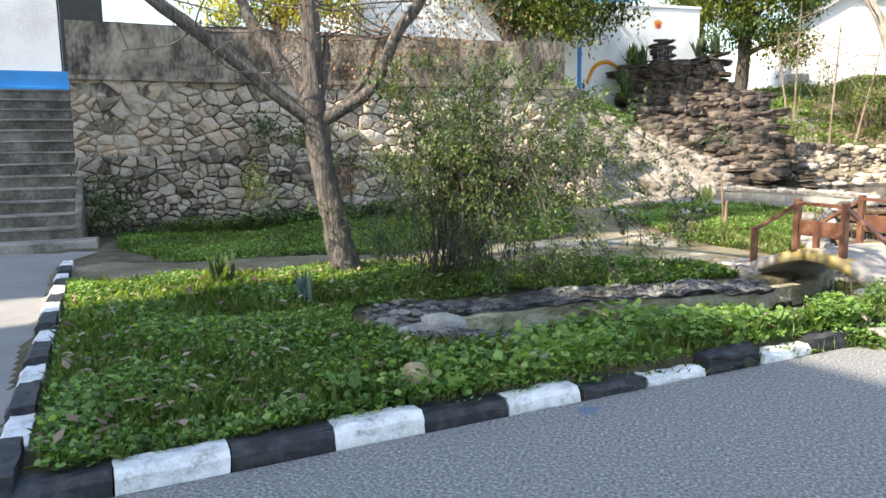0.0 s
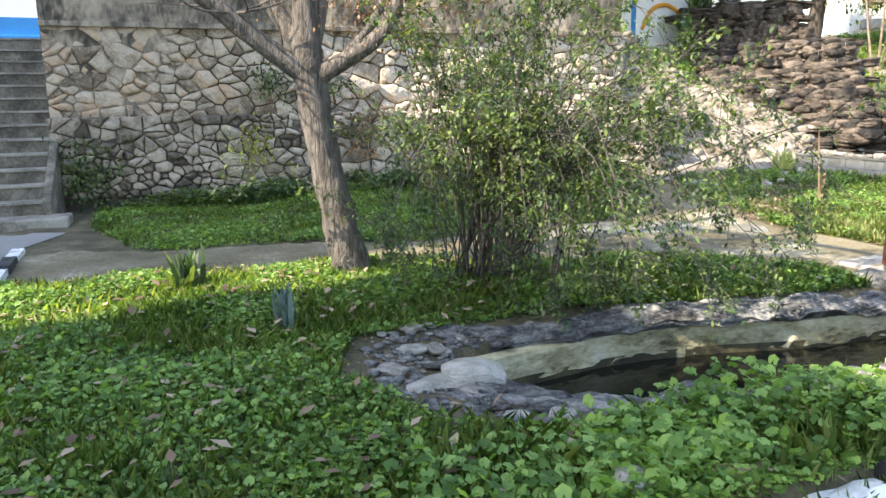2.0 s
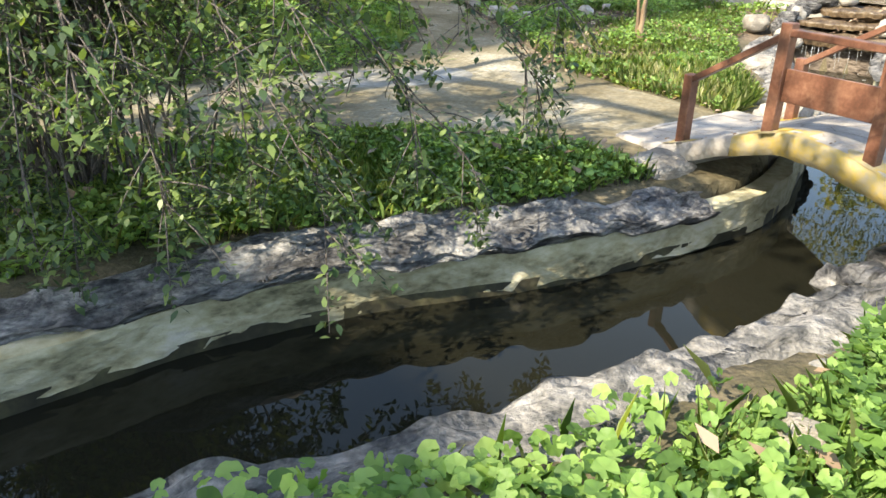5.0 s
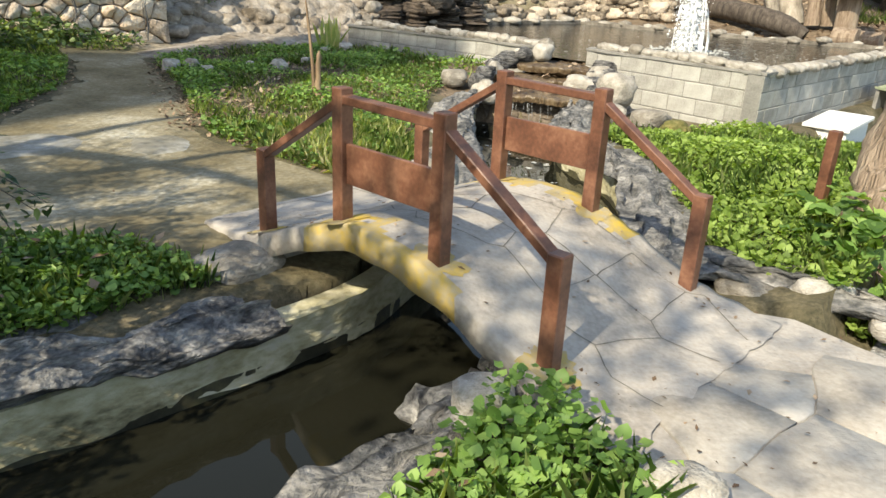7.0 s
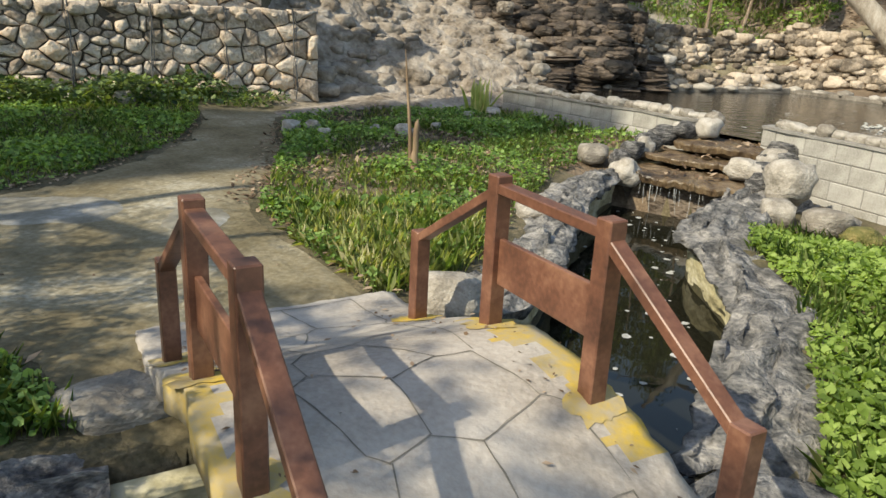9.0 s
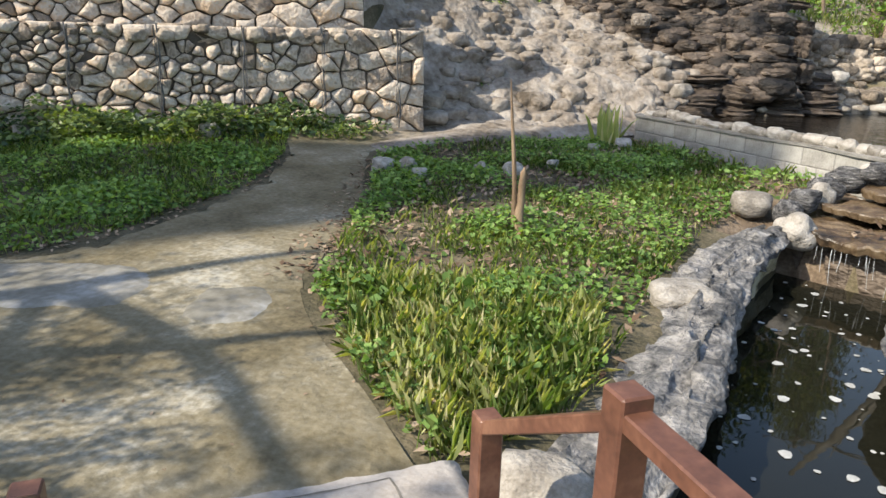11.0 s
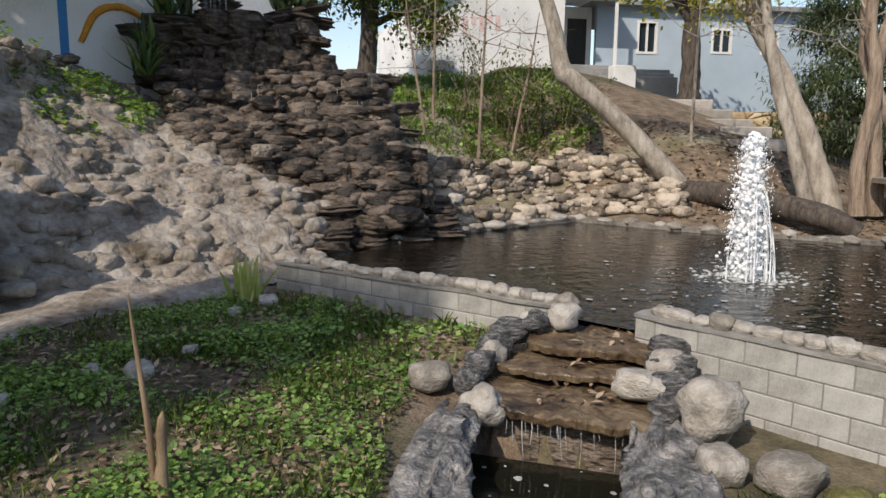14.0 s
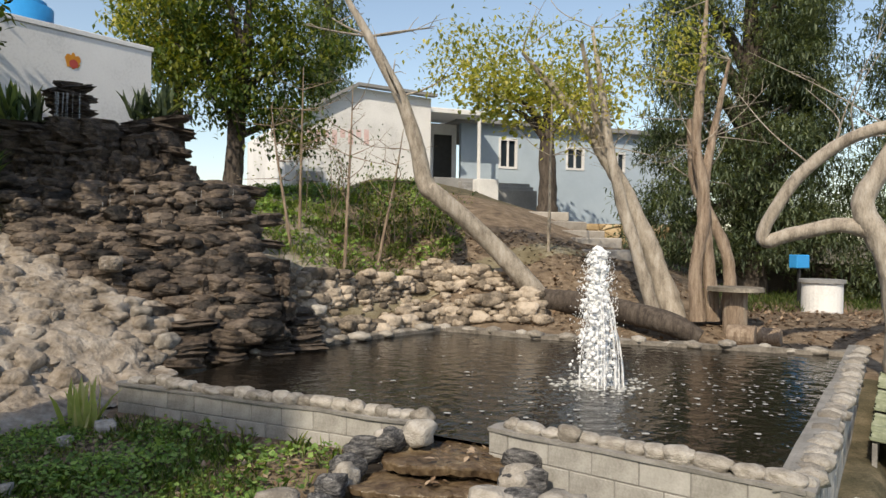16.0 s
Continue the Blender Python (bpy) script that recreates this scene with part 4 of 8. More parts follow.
def stone_arrays(poly, gap, depth, bulge, seed):
    """A stone face: poly in x, z; its face towards -y, domed and chipped."""
    poly = tidy(poly)
    if len(poly) < 3:
        return None
    dense = []
    for i, p in enumerate(poly):
        q = poly[(i + 1) % len(poly)]
        m = max(1, min(3, int(math.hypot(q[0] - p[0], q[1] - p[1]) / 0.07)))
        dense += [(p[0] + (q[0] - p[0]) * k / m, p[1] + (q[1] - p[1]) * k / m) for k in range(m)]
    poly = dense
    poly = [(x + 0.022 * noise.noise(Vector((x * 9, z * 9, 4 + seed * 0.03))), z + 0.022 * noise.noise(Vector((x * 9, z * 9, 8 + seed * 0.03)))) for x, z in (round_poly(poly, 0.2) if len(poly) < 9 else poly)]
    c = np.mean(poly, 0)
    P = np.array(poly)
    r = np.hypot(*(P - c).T)
    if r.mean() < 0.035:
        return None
    n = len(P)
    rings = []
    for shrink, y in ((gap, depth), (gap, 0.01), (gap + 0.006, -bulge * 0.7), (gap + 0.028, -bulge)):
        f = np.clip((r - shrink) / r, 0.12, 1)[:, None]
        q = c + (P - c) * f
        rings.append(np.stack((q[:, 0], np.full(n, y), q[:, 1]), 1))
    V = np.concatenate(rings + [np.array([[c[0], -bulge * 1.15, c[1]]])])
    for k in range(n, len(V)):
        v = Vector(V[k])
        V[k, 1] += 0.055 * noise.noise(v * 5 + Vector((seed, 0, 0))) + 0.02 * noise.noise(v * 16 + Vector((seed, 3, 0)))
    F = []
    for a in range(3):
        for i in range(n):
            j = (i + 1) % n
            F.append((a * n + i, a * n + j, (a + 1) * n + j))
            F.append((a * n + i, (a + 1) * n + j, (a + 1) * n + i))
    for i in range(n):
        F.append((3 * n + i, 3 * n + (i + 1) % n, 4 * n))
    return V, np.array(F)


def seeds_rows(L, H, size, jitter=0.22):
    out = []
    z = size * 0.35
    r = 0
    while z < H:
        x = random.uniform(0, size)
        while x < L:
            out.append((x + random.uniform(-jitter, jitter) * size, z + random.uniform(-jitter, jitter) * size * 0.7))
            x += size * random.choice((0.7, 0.9, 1.1, 1.5, 1.9))
        z += size * random.uniform(0.62, 0.9)
        r += 1
    return out


def vary(seeds, size):
    """Makes some stones large by taking away the seeds round them, and packs small ones between."""
    S = [s for s in seeds]
    random.shuffle(S)
    big = S[:int(len(S) * 0.10)]
    out = list(big)
    for s in S[len(big):]:
        if all((s[0] - b[0]) ** 2 + (s[1] - b[1]) ** 2 > (1.3 * size) ** 2 for b in big):
            out.append(s)
            if random.random() < 0.5:
                out.append((s[0] + random.uniform(0.25, 0.5) * size, s[1] + random.uniform(-0.4, 0.4) * size))
    return out


# ---- retaining wall ----
def stone_wall(name, a, b, z0, z1, thick, label, size=0.3, keep=None, mat_part=None, mat_rest=None, batter=0.06, gap=0.008, bulge=0.06):
    """A rubble wall of separate stones over a dark core. a to b: its foot, front to the right of the way."""
    a, b = Vector((*a, 0)), Vector((*b, 0))
    L = (b - a).length
    ang = math.degrees(math.atan2(b.y - a.y, b.x - a.x))
    root = empty(name, (a.x, a.y, z0), ang)
    tagged(root, label, "stone wall", kind="structure")
    H = z1 - z0
    bm = box_bm(0, 0.1, -0.4, L, thick, H - 0.02)
    part("wall_core", bm, M_CORE, root)
    V, F, o, count = [], [], 0, 0
    K = 1.4
    for i, poly in enumerate(cells(vary(seeds_rows(L, H * K, size), size), 0, 0, L, H * K)):
        poly = [(x, z / K) for x, z in poly]
        c = np.mean(poly, 0)
        st = stone_arrays(poly, gap, 0.12, bulge * random.uniform(0.6, 1.3), i)
        if st is None:
            continue
        v, f = st
        v = v.copy()
        v[:, 1] += 0.06 + batter * c[1] / H + random.uniform(-0.035, 0.03)
        if keep and keep(c[0], L) and count < 295:
            m = (c[0], 0.0, c[1])
            ob = from_arrays("stone", v - np.array(m), f, mat_part or M_STONE, root)
            ob.matrix_local = pose(*m)
            count += 1
        else:
            V.append(v)
            F.append(f + o)
            o += len(v)
    if V:
        ob = from_arrays("stones", np.concatenate(V), np.concatenate(F), mat_rest or M_STONE_I, root)
        tagged(ob, "further rubble stones", kind="stuff")
    return root


W_A, W_B = (-7.98, 11.25), (1.0, 19.05)
_wd = Vector((W_B[0] - W_A[0], W_B[1] - W_A[1], 0)).normalized()
_wn = Vector((-_wd.y, _wd.x, 0))
stone_wall("retaining_wall_lower", W_A, W_B, 0.3, 1.66, 0.6, "weathered rubble stone retaining wall, lower tier", 0.225, keep=lambda x, L: x > L - 6.4, mat_rest=M_STONE_D)
_a2, _b2 = Vector((*W_A, 0)) + _wn * 0.42, Vector((*W_B, 0)) + _wn * 0.42 - _wd * 0.75
stone_wall("retaining_wall_upper", _a2[:2], _b2[:2], 1.6, 3.2, 0.6, "honey-coloured rubble stone retaining wall, upper tier", 0.29, keep=lambda x, L: x > L - 7.5)


bm = box_bm(0.0, 0.045, 0.02, 2.6, 0.12, 1.58)
bmesh.ops.subdivide_edges(bm, edges=list(bm.edges), cuts=20, use_grid_fill=True)
for v in bm.verts:
    v.co.y += 0.03 * noise.noise(v.co * 3.0) + 0.012 * noise.noise(v.co * 9.0) + 0.035 * max(0.0, v.co.x - 1.2) / 1.4 + 0.03 * v.co.z / 1.58
part("pointing", bm, M_PLASTER, bpy.data.objects["retaining_wall_upper"], "pale tan mortar pointing")


def plaster_band():
    L = (_b2 - _a2).length - 0.1
    bm = box_bm(0, 0.06, 0, L, 0.5, 1.05, 0.0)
    bmesh.ops.subdivide_edges(bm, edges=list(bm.edges), cuts=24, use_grid_fill=True)
    for v in bm.verts:
        v.co.y += 0.02 * noise.noise(v.co * 1.6)
        if v.co.z > 1.0:
            v.co.z += 0.03 * noise.noise(v.co * 1.1)
    root = part("wall_band", bm, M_PLASTER, None, "", False)
    root.matrix_world = pose(_a2.x, _a2.y, 3.2, 0, 0, math.degrees(math.atan2(_wd.y, _wd.x)))
    tagged(root, "black-stained plaster band topping the stone wall", "wall", kind="structure")
    bm = box_bm(0, -0.03, -0.07, L, 0.1, 0.02, 0.01)
    led = part("ledge", bm, M_PLASTER, root, "narrow projecting stone ledge")
    return root


plaster_band()


def wall_wires():
    """Bundled wire along the seams of the stone-filled cages."""
    wall = bpy.data.objects["retaining_wall_lower"]
    L = (Vector((*W_B, 0)) - Vector((*W_A, 0))).length
    for d in np.arange(L - 6.5, L - 0.2, 1.02):
        lm = Limbs()
        lm.add([(d + random.uniform(-0.03, 0.03), -0.03 + 0.05 * k / 6 + random.uniform(-0.012, 0.012), 0.05 + 1.32 * k / 6, 0.011) for k in range(7)], 5, 4, 0.4)
        for _ in range(3):
            lm.add([(d + random.uniform(-0.04, 0.04), -0.04 + 0.05 * k / 4 + random.uniform(-0.015, 0.015), 0.1 + 1.25 * k / 4, 0.004) for k in range(5)], 4, 4, 0.2)
        lm.make("wire_seam", M_WIRE, wall)


M_WIRE = mat("grey_wire", [(0.06, 0.06, 0.062), (0.15, 0.15, 0.15)], 8, 40, 0.6, bump=0.0)
wall_wires()


# ---- stairs ----
def build_stairs():
    root = empty("stairs", (-6.9, 10.2, 0.1), math.degrees(math.atan2(_wd.y, _wd.x)))
    tagged(root, "weathered concrete stairs climbing beside the wall", "stairs", kind="structure")
    n, rise, run = 13, 0.219, 0.312
    for i in range(n):
        y0, z1 = 0.25 + run * i, rise * (i + 1) + 0.14
        step = part("step", box_bm(-5.2, y0, -0.3, -0.1, y0 + run + 0.04, z1 - 0.035, 0.008), M_STEP, root)
        bm = box_bm(-5.2, y0 - 0.03, z1 - 0.034, -0.1, y0 + run, z1, 0.0)
        bmesh.ops.subdivide_edges(bm, edges=[e for e in bm.edges if abs(e.verts[0].co.x - e.verts[1].co.x) > 1], cuts=22)
        for v in bm.verts:
            v.co.y += 0.012 * noise.noise(Vector((v.co.x * 3, i, 0)))
            v.co.z += 0.008 * noise.noise(Vector((v.co.x * 2.4, i, 5)))
        part("nosing", bm, M_TREAD, step, "pale worn tread slab")
    bm = box_bm(-5.3, -0.25, -0.3, 0.28, 0.3, 0.16, 0.02)
    part("landing", bm, M_TREAD, root, "pale worn lowest step")
    part("landing", box_bm(-5.3, -0.62, -0.4, 0.2, -0.25, 0.0, 0.02), M_TREAD, root, "pale worn lowest step")
    bm = box_bm(-0.1, 0.2, -0.3, 0.02, 4.4, 0.36, 0.01)
    for v in bm.verts:
        if v.co.y > 2 and v.co.z > 0:
            v.co.z = 3.0
    part("string_wall", bm, M_STEP, root)
    return root


build_stairs()

# ---- flagstones of the paving and of the bridge's approach ----
def flags():
    root = empty("flagstones", (5.5, 8.5, 0.1))
    root.matrix_world = pose(0, 0, 0)
    tagged(root, "pale irregular crazy-paving flags with open joints", "paving", kind="structure")
    sd = []
    for i in range(11):
        for j in range(9):
            sd.append((4.0 + i * 0.52 + random.uniform(-0.24, 0.24), 5.6 + j * 0.58 + random.uniform(-0.26, 0.26)))
    for poly in cells(sd, 3.9, 5.5, 9.2, 10.4):
        c = np.mean(poly, 0)
        if not inside(PAVING, c[:1], c[1:])[0]:
            continue
        e = Vector((c[0], c[1], 0)) - B0
        s, w = e.dot(BE), e.dot(BW)
        if s > -0.4 and -0.2 < w < 1.35:
            continue
        Q = tidy(poly, 0.03)
        P = []
        for i in range(len(Q)):
            a, d = np.array(Q[i]), np.array(Q[(i + 1) % len(Q)])
            for k in range(4):
                e = a + (d - a) * k / 4
                wv = 0.02 * noise.noise(Vector((e[0] * 6, e[1] * 6, 3)))
                P.append((e[0] + wv, e[1] - wv))
        P = np.array(P)
        r = np.hypot(*(P - c).T)
        if r.mean() < 0.08:
            continue
        lo = c + (P - c) * ((r - 0.0035) / r)[:, None]
        hi = c + (P - c) * ((r - 0.008) / r)[:, None]
        zl = paving_z(lo[:, 0], lo[:, 1])
        zc = float(paving_z(c[0], c[1]))
        up = 0.012 + random.uniform(-0.0008, 0.0008)
        V = np.concatenate((np.column_stack((lo, zl - 0.02)), np.column_stack((lo, zl + up * 0.6)), np.column_stack((hi, paving_z(hi[:, 0], hi[:, 1]) + up)), [[c[0], c[1], zc + up + 0.001]]))
        n = len(P)
        F = []
        for a in range(2):
            for i in range(n):
                j = (i + 1) % n
                F += [(a * n + i, a * n + j, (a + 1) * n + j), (a * n + i, (a + 1) * n + j, (a + 1) * n + i)]
        F += [(2 * n + i, 2 * n + (i + 1) % n, 3 * n) for i in range(n)]
        ob = from_arrays("flagstone", V - np.array((c[0], c[1], 0)), np.array(F), M_FLAG, root)
        ob.matrix_local = pose(c[0], c[1], 0)


M_FLAG = mat("flagstone", [(0.24, 0.212, 0.182), (0.36, 0.33, 0.295), (0.45, 0.42, 0.385)], 1.9, 45, 0.88, bump=0.5, dist=0.012, rand=0.25)
M_CRACK = mat("crack_dirt", [(0.10, 0.09, 0.075), (0.24, 0.22, 0.19)], 5, 40, 0.95, bump=0.0)
flags()


def deck_joints():
    """Scored joints of the deck's paving, each a thin dark line on its surface."""
    root = bpy.data.objects["footbridge"]
    sd = [(s + random.uniform(-0.12, 0.12), w + random.uniform(-0.12, 0.12)) for s in np.arange(-0.3, 2.4, 0.36) for w in np.arange(0.1, 1.3, 0.36)]
    V, F = [], []
    seen = set()
    for poly in cells(sd, -0.4, -0.02, 2.4, 1.2):
        for i in range(len(poly)):
            a, b = poly[i], poly[(i + 1) % len(poly)]
            key = tuple(sorted(((round(a[0], 3), round(a[1], 3)), (round(b[0], 3), round(b[1], 3)))))
            if key in seen or a[1] < 0 or b[1] < 0 or a[1] > 1.19 or b[1] > 1.19 or abs(a[0] + 0.4) < 0.01:
                continue
            seen.add(key)
            d = np.array(b) - np.array(a)
            L = np.hypot(*d)
            if L < 0.05:
                continue
            nn = np.array((-d[1], d[0])) / L
            k = max(2, int(L / 0.06))
            o = len(V)
            for q in range(k + 1):
                c = np.array(a) + d * q / k + nn * 0.012 * noise.noise(Vector((a[0] * 5 + q * 0.6, a[1] * 5, 0)))
                wd = 0.0028 + 0.0026 * noise.noise(Vector((q * 0.7, a[0] * 9, 1)))
                for sg in (-1, 1):
                    cc = c + nn * wd * sg
                    V.append(tuple(bp(cc[0], cc[1], deck_top(cc[0], cc[1]) + 0.003)))
            for q in range(k):
                F.append((o + 2 * q, o + 2 * q + 1, o + 2 * q + 3, o + 2 * q + 2))
    tagged(from_arrays("scored_joint", np.array(V), np.array(F), M_CRACK, root), "dark scored paving joints", kind="stuff")


deck_joints()


# ---- waterfall rockery ----
def slab_shape(seed, sub=3):
    bm = bmesh.new()
    bmesh.ops.create_icosphere(bm, subdivisions=sub, radius=0.5)
    o = Vector((seed * 5.1, seed * 2.7, seed))
    for v in bm.verts:
        p = v.co.copy()
        a = math.atan2(p.y, p.x)
        rr = 1 + 0.35 * noise.noise(Vector((math.cos(a) * 1.4, math.sin(a) * 1.4, 0)) + o) + 0.26 * noise.noise(Vector((math.cos(a) * 4.5, math.sin(a) * 4.5, p.z * 5)) + o)
        z = max(-0.34, min(0.34, p.z * 1.6)) + 0.07 * noise.noise(p * 4 + o)
        f = 1.0 + 0.12 * math.sin(p.z * 22 + seed)
        v.co = Vector((p.x * rr * f, p.y * rr * f, z))
    me = bpy.data.meshes.new("slab_shape")
    bm.to_mesh(me)
    bm.free()
    return me


SLABS = [slab_shape(i + 1) for i in range(6)]


def slabs(name, items, material, parent):
    """Flat slabs of rock, each an object of its own on a shared mesh."""
    for i, (x, y, z, sx, sy, sz, a) in enumerate(items):
        key = (i * 5 + int(z * 31)) % len(SLABS)
        me = SLAB_SETS.setdefault((key, material.name), None)
        if me is None:
            me = SLABS[key].copy()
            me.materials.append(material)
            SLAB_SETS[(key, material.name)] = me
        o = new(name, me)
        o.parent = parent
        o.matrix_local = pose(x, y, z, random.gauss(0, 5), random.gauss(0, 5), a) @ Matrix.Diagonal((sx, sy, sz, 1))


SLAB_SETS = {}


def rockery():
    root = empty("waterfall_rockery", (3.2, 25.0, 0.8))
    root.matrix_world = pose(0, 0, 0)
    tagged(root, "tall dark rockery waterfall of stacked wet slate ledges", "rockery")
    # tiers: height, left, right, front y at the left and right end
    tiers = []
    for i in range(27):
        z = 0.72 + 0.093 * i * 1.02
        f = i / 26
        tiers.append((z, 2.3 - 1.0 * f + 0.2 * math.sin(i), 5.75 - 0.75 * f + 0.25 * math.sin(i * 1.7), 23.1 + 2.1 * f))
    for i in range(10):
        f = i / 9
        z = 3.2 + 0.12 * i
        tiers.append((z, 0.7 + 0.4 * f, 4.0 - 0.5 * f + 0.3 * math.sin(i * 2.2), 25.2 + 0.35 * f))
    for k, (z, xl, xr, yf) in enumerate(tiers):
        if k < 27 and k % 4:
            continue
        x = xl
        items = []
        while x < xr:
            w = random.choice((0.22, 0.32, 0.45, 0.6))
            d = random.uniform(0.4, 0.7)
            bulge = 0.35 * math.sin((x - xl) / max(0.1, xr - xl) * math.pi)
            items.append((x + w / 2, yf - bulge + d * 0.42 + random.gauss(0, 0.10), z + random.uniform(-0.09, 0.09), w * 1.2, d * 1.2, random.choice((0.2, 0.34, 0.5)), random.uniform(-35, 35)))
            x += w * random.uniform(0.7, 0.95)
        slabs("slate_slab", items, M_SLATE, root)
    # the tower over the spout and the overhanging arm beside it
    tower = [(2.1, 25.75, 4.3, 0.9, 0.8, 0.22, 5), (2.05, 25.75, 4.45, 0.75, 0.7, 0.2, 40), (2.15, 25.75, 4.58, 0.85, 0.7, 0.16, 80), (2.05, 25.8, 4.72, 0.7, 0.65, 0.2, 10), (2.1, 25.75, 4.88, 0.95, 0.75, 0.15, 60), (2.1, 25.75, 5.0, 0.8, 0.6, 0.14, 30), (2.05, 25.75, 5.1, 0.5, 0.45, 0.12, 0)]
    slabs("spout_slab", tower, M_SLATE, root)
    arm = [(2.9, 25.8, 4.05, 0.9, 0.6, 0.3, 12), (3.3, 25.8, 4.15, 1.2, 0.7, 0.16, -5), (3.75, 25.85, 4.35, 1.1, 0.7, 0.2, 4), (3.6, 25.85, 4.52, 1.2, 0.65, 0.14, -8), (3.55, 25.9, 3.9, 0.8, 0.7, 0.25, 0), (1.2, 25.7, 4.3, 1.0, 0.7, 0.2, 0), (1.0, 25.7, 4.05, 1.3, 0.8, 0.22, 9), (4.9, 25.9, 3.3, 1.4, 0.8, 0.24, -6), (4.6, 25.9, 3.1, 1.6, 0.9, 0.22, 3)]
    slabs("overhang_slab", arm, M_SLATE, root)
    rough = []
    for _ in range(4400):
        f = random.random() ** 0.9
        z = 0.75 + 2.5 * f
        s = random.choice((0.1, 0.15, 0.22, 0.34))
        rough.append((random.uniform(2.3 - 1.0 * f, 5.7 - 0.7 * f), 23.0 + 2.15 * f + random.gauss(0, 0.14), z, s * 1.7, s * 1.2, s * random.uniform(0.35, 0.95), random.uniform(-60, 60)))
    tagged(rocks_joined("rock_rubble", rough, M_SLATE, root, True), "dark wet rubble between the ledges", kind="stuff")
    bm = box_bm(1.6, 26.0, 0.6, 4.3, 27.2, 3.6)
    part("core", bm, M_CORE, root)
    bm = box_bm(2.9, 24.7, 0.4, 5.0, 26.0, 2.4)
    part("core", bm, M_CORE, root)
    return root


rockery()


def trickle(name, pts, label):
    """Thin falling strands of water."""
    lm = Limbs()
    for p in pts:
        lm.add([(p[0], p[1], p[2], p[4]), (p[0] + random.uniform(-0.008, 0.008), p[1] - 0.03, (p[2] + p[3]) / 2, p[4] * 0.8), (p[0] + random.uniform(-0.012, 0.012), p[1] - 0.04, p[3], p[4] * 0.5)], 4, 3, 0.0)
    ob = lm.make(name, M_STRAND, None)
    return tagged(ob, label, "falling water", kind="stuff")


M_STRAND = bpy.data.materials.new("water_strand")
M_STRAND.use_nodes = True
_b = M_STRAND.node_tree.nodes["Principled BSDF"]
_b.inputs["Base Color"].default_value = (0.8, 0.83, 0.85, 1)
_b.inputs["Roughness"].default_value = 0.12
_b.inputs["Transmission Weight"].default_value = 0.55
_b.inputs["IOR"].default_value = 1.33
trickle("waterfall_strands", [(2.15 + random.uniform(-0.22, 0.22), 25.2, 4.85, 3.8 + random.uniform(0, 0.7), 0.0035) for _ in range(12)] +
        [(random.uniform(2.6, 5.0), 23.3 + 0.55 * (zz - 1), zz, zz - random.uniform(0.15, 0.4), 0.003) for zz in np.linspace(1.3, 3.2, 46)], "thin strands of falling water on the rockery")
trickle("cascade_strands", [(5.85 + 0.95 * f + random.uniform(-0.02, 0.02), 16.43 - 0.5 * f, 0.1, -0.27 + random.uniform(0, 0.25), random.uniform(0.002, 0.006)) for f in (0.08, 0.12, 0.2, 0.23, 0.26, 0.33, 0.41, 0.44, 0.47, 0.5, 0.53, 0.62, 0.7, 0.73, 0.85, 0.9)], "thin water strands dropping into the channel")


# ---- cascade from the pond into the channel ----
def ledge_bm(outline, z, t, seed):
    """A flat rock ledge with a ragged rim, undercut below."""
    pts = np.array(smooth_line(list(outline) + [outline[0]], 16))[:-1]
    c = pts.mean(0)
    pts = c + (pts - c) * 1.13
    n, m = len(pts), 9
    bm = bmesh.new()
    rings = []
    for k in range(1, m + 4):
        row = []
        for i, p in enumerate(pts):
            rag = 1 + 0.07 * noise.noise(Vector((p[0] * 5, p[1] * 5, seed))) + 0.09 * noise.noise(Vector((p[0] * 11, p[1] * 11, seed))) + 0.05 * noise.noise(Vector((p[0] * 30, p[1] * 30, seed)))
            f, dz = (k / m, 0.0) if k <= m else ((1.015, -t * 0.35), (0.985, -t), (0.6, -t * 1.3))[k - m - 1]
            x, y = c + (p - c) * f * rag
            zz = z + dz + (0.03 * noise.noise(Vector((x * 4, y * 4, seed))) + 0.022 * noise.noise(Vector((x * 13, y * 13, seed))))
            row.append(bm.verts.new((x, y, zz - (0.012 if k == m else 0))))
        rings.append(row)
    top = bm.verts.new((c[0], c[1], z))
    for i in range(n):
        bm.faces.new((top, rings[0][i], rings[0][(i + 1) % n]))
        for k in range(len(rings) - 1):
            bm.faces.new((rings[k][i], rings[k + 1][i], rings[k + 1][(i + 1) % n], rings[k][(i + 1) % n]))
    bmesh.ops.recalc_face_normals(bm, faces=bm.faces)
    return bm


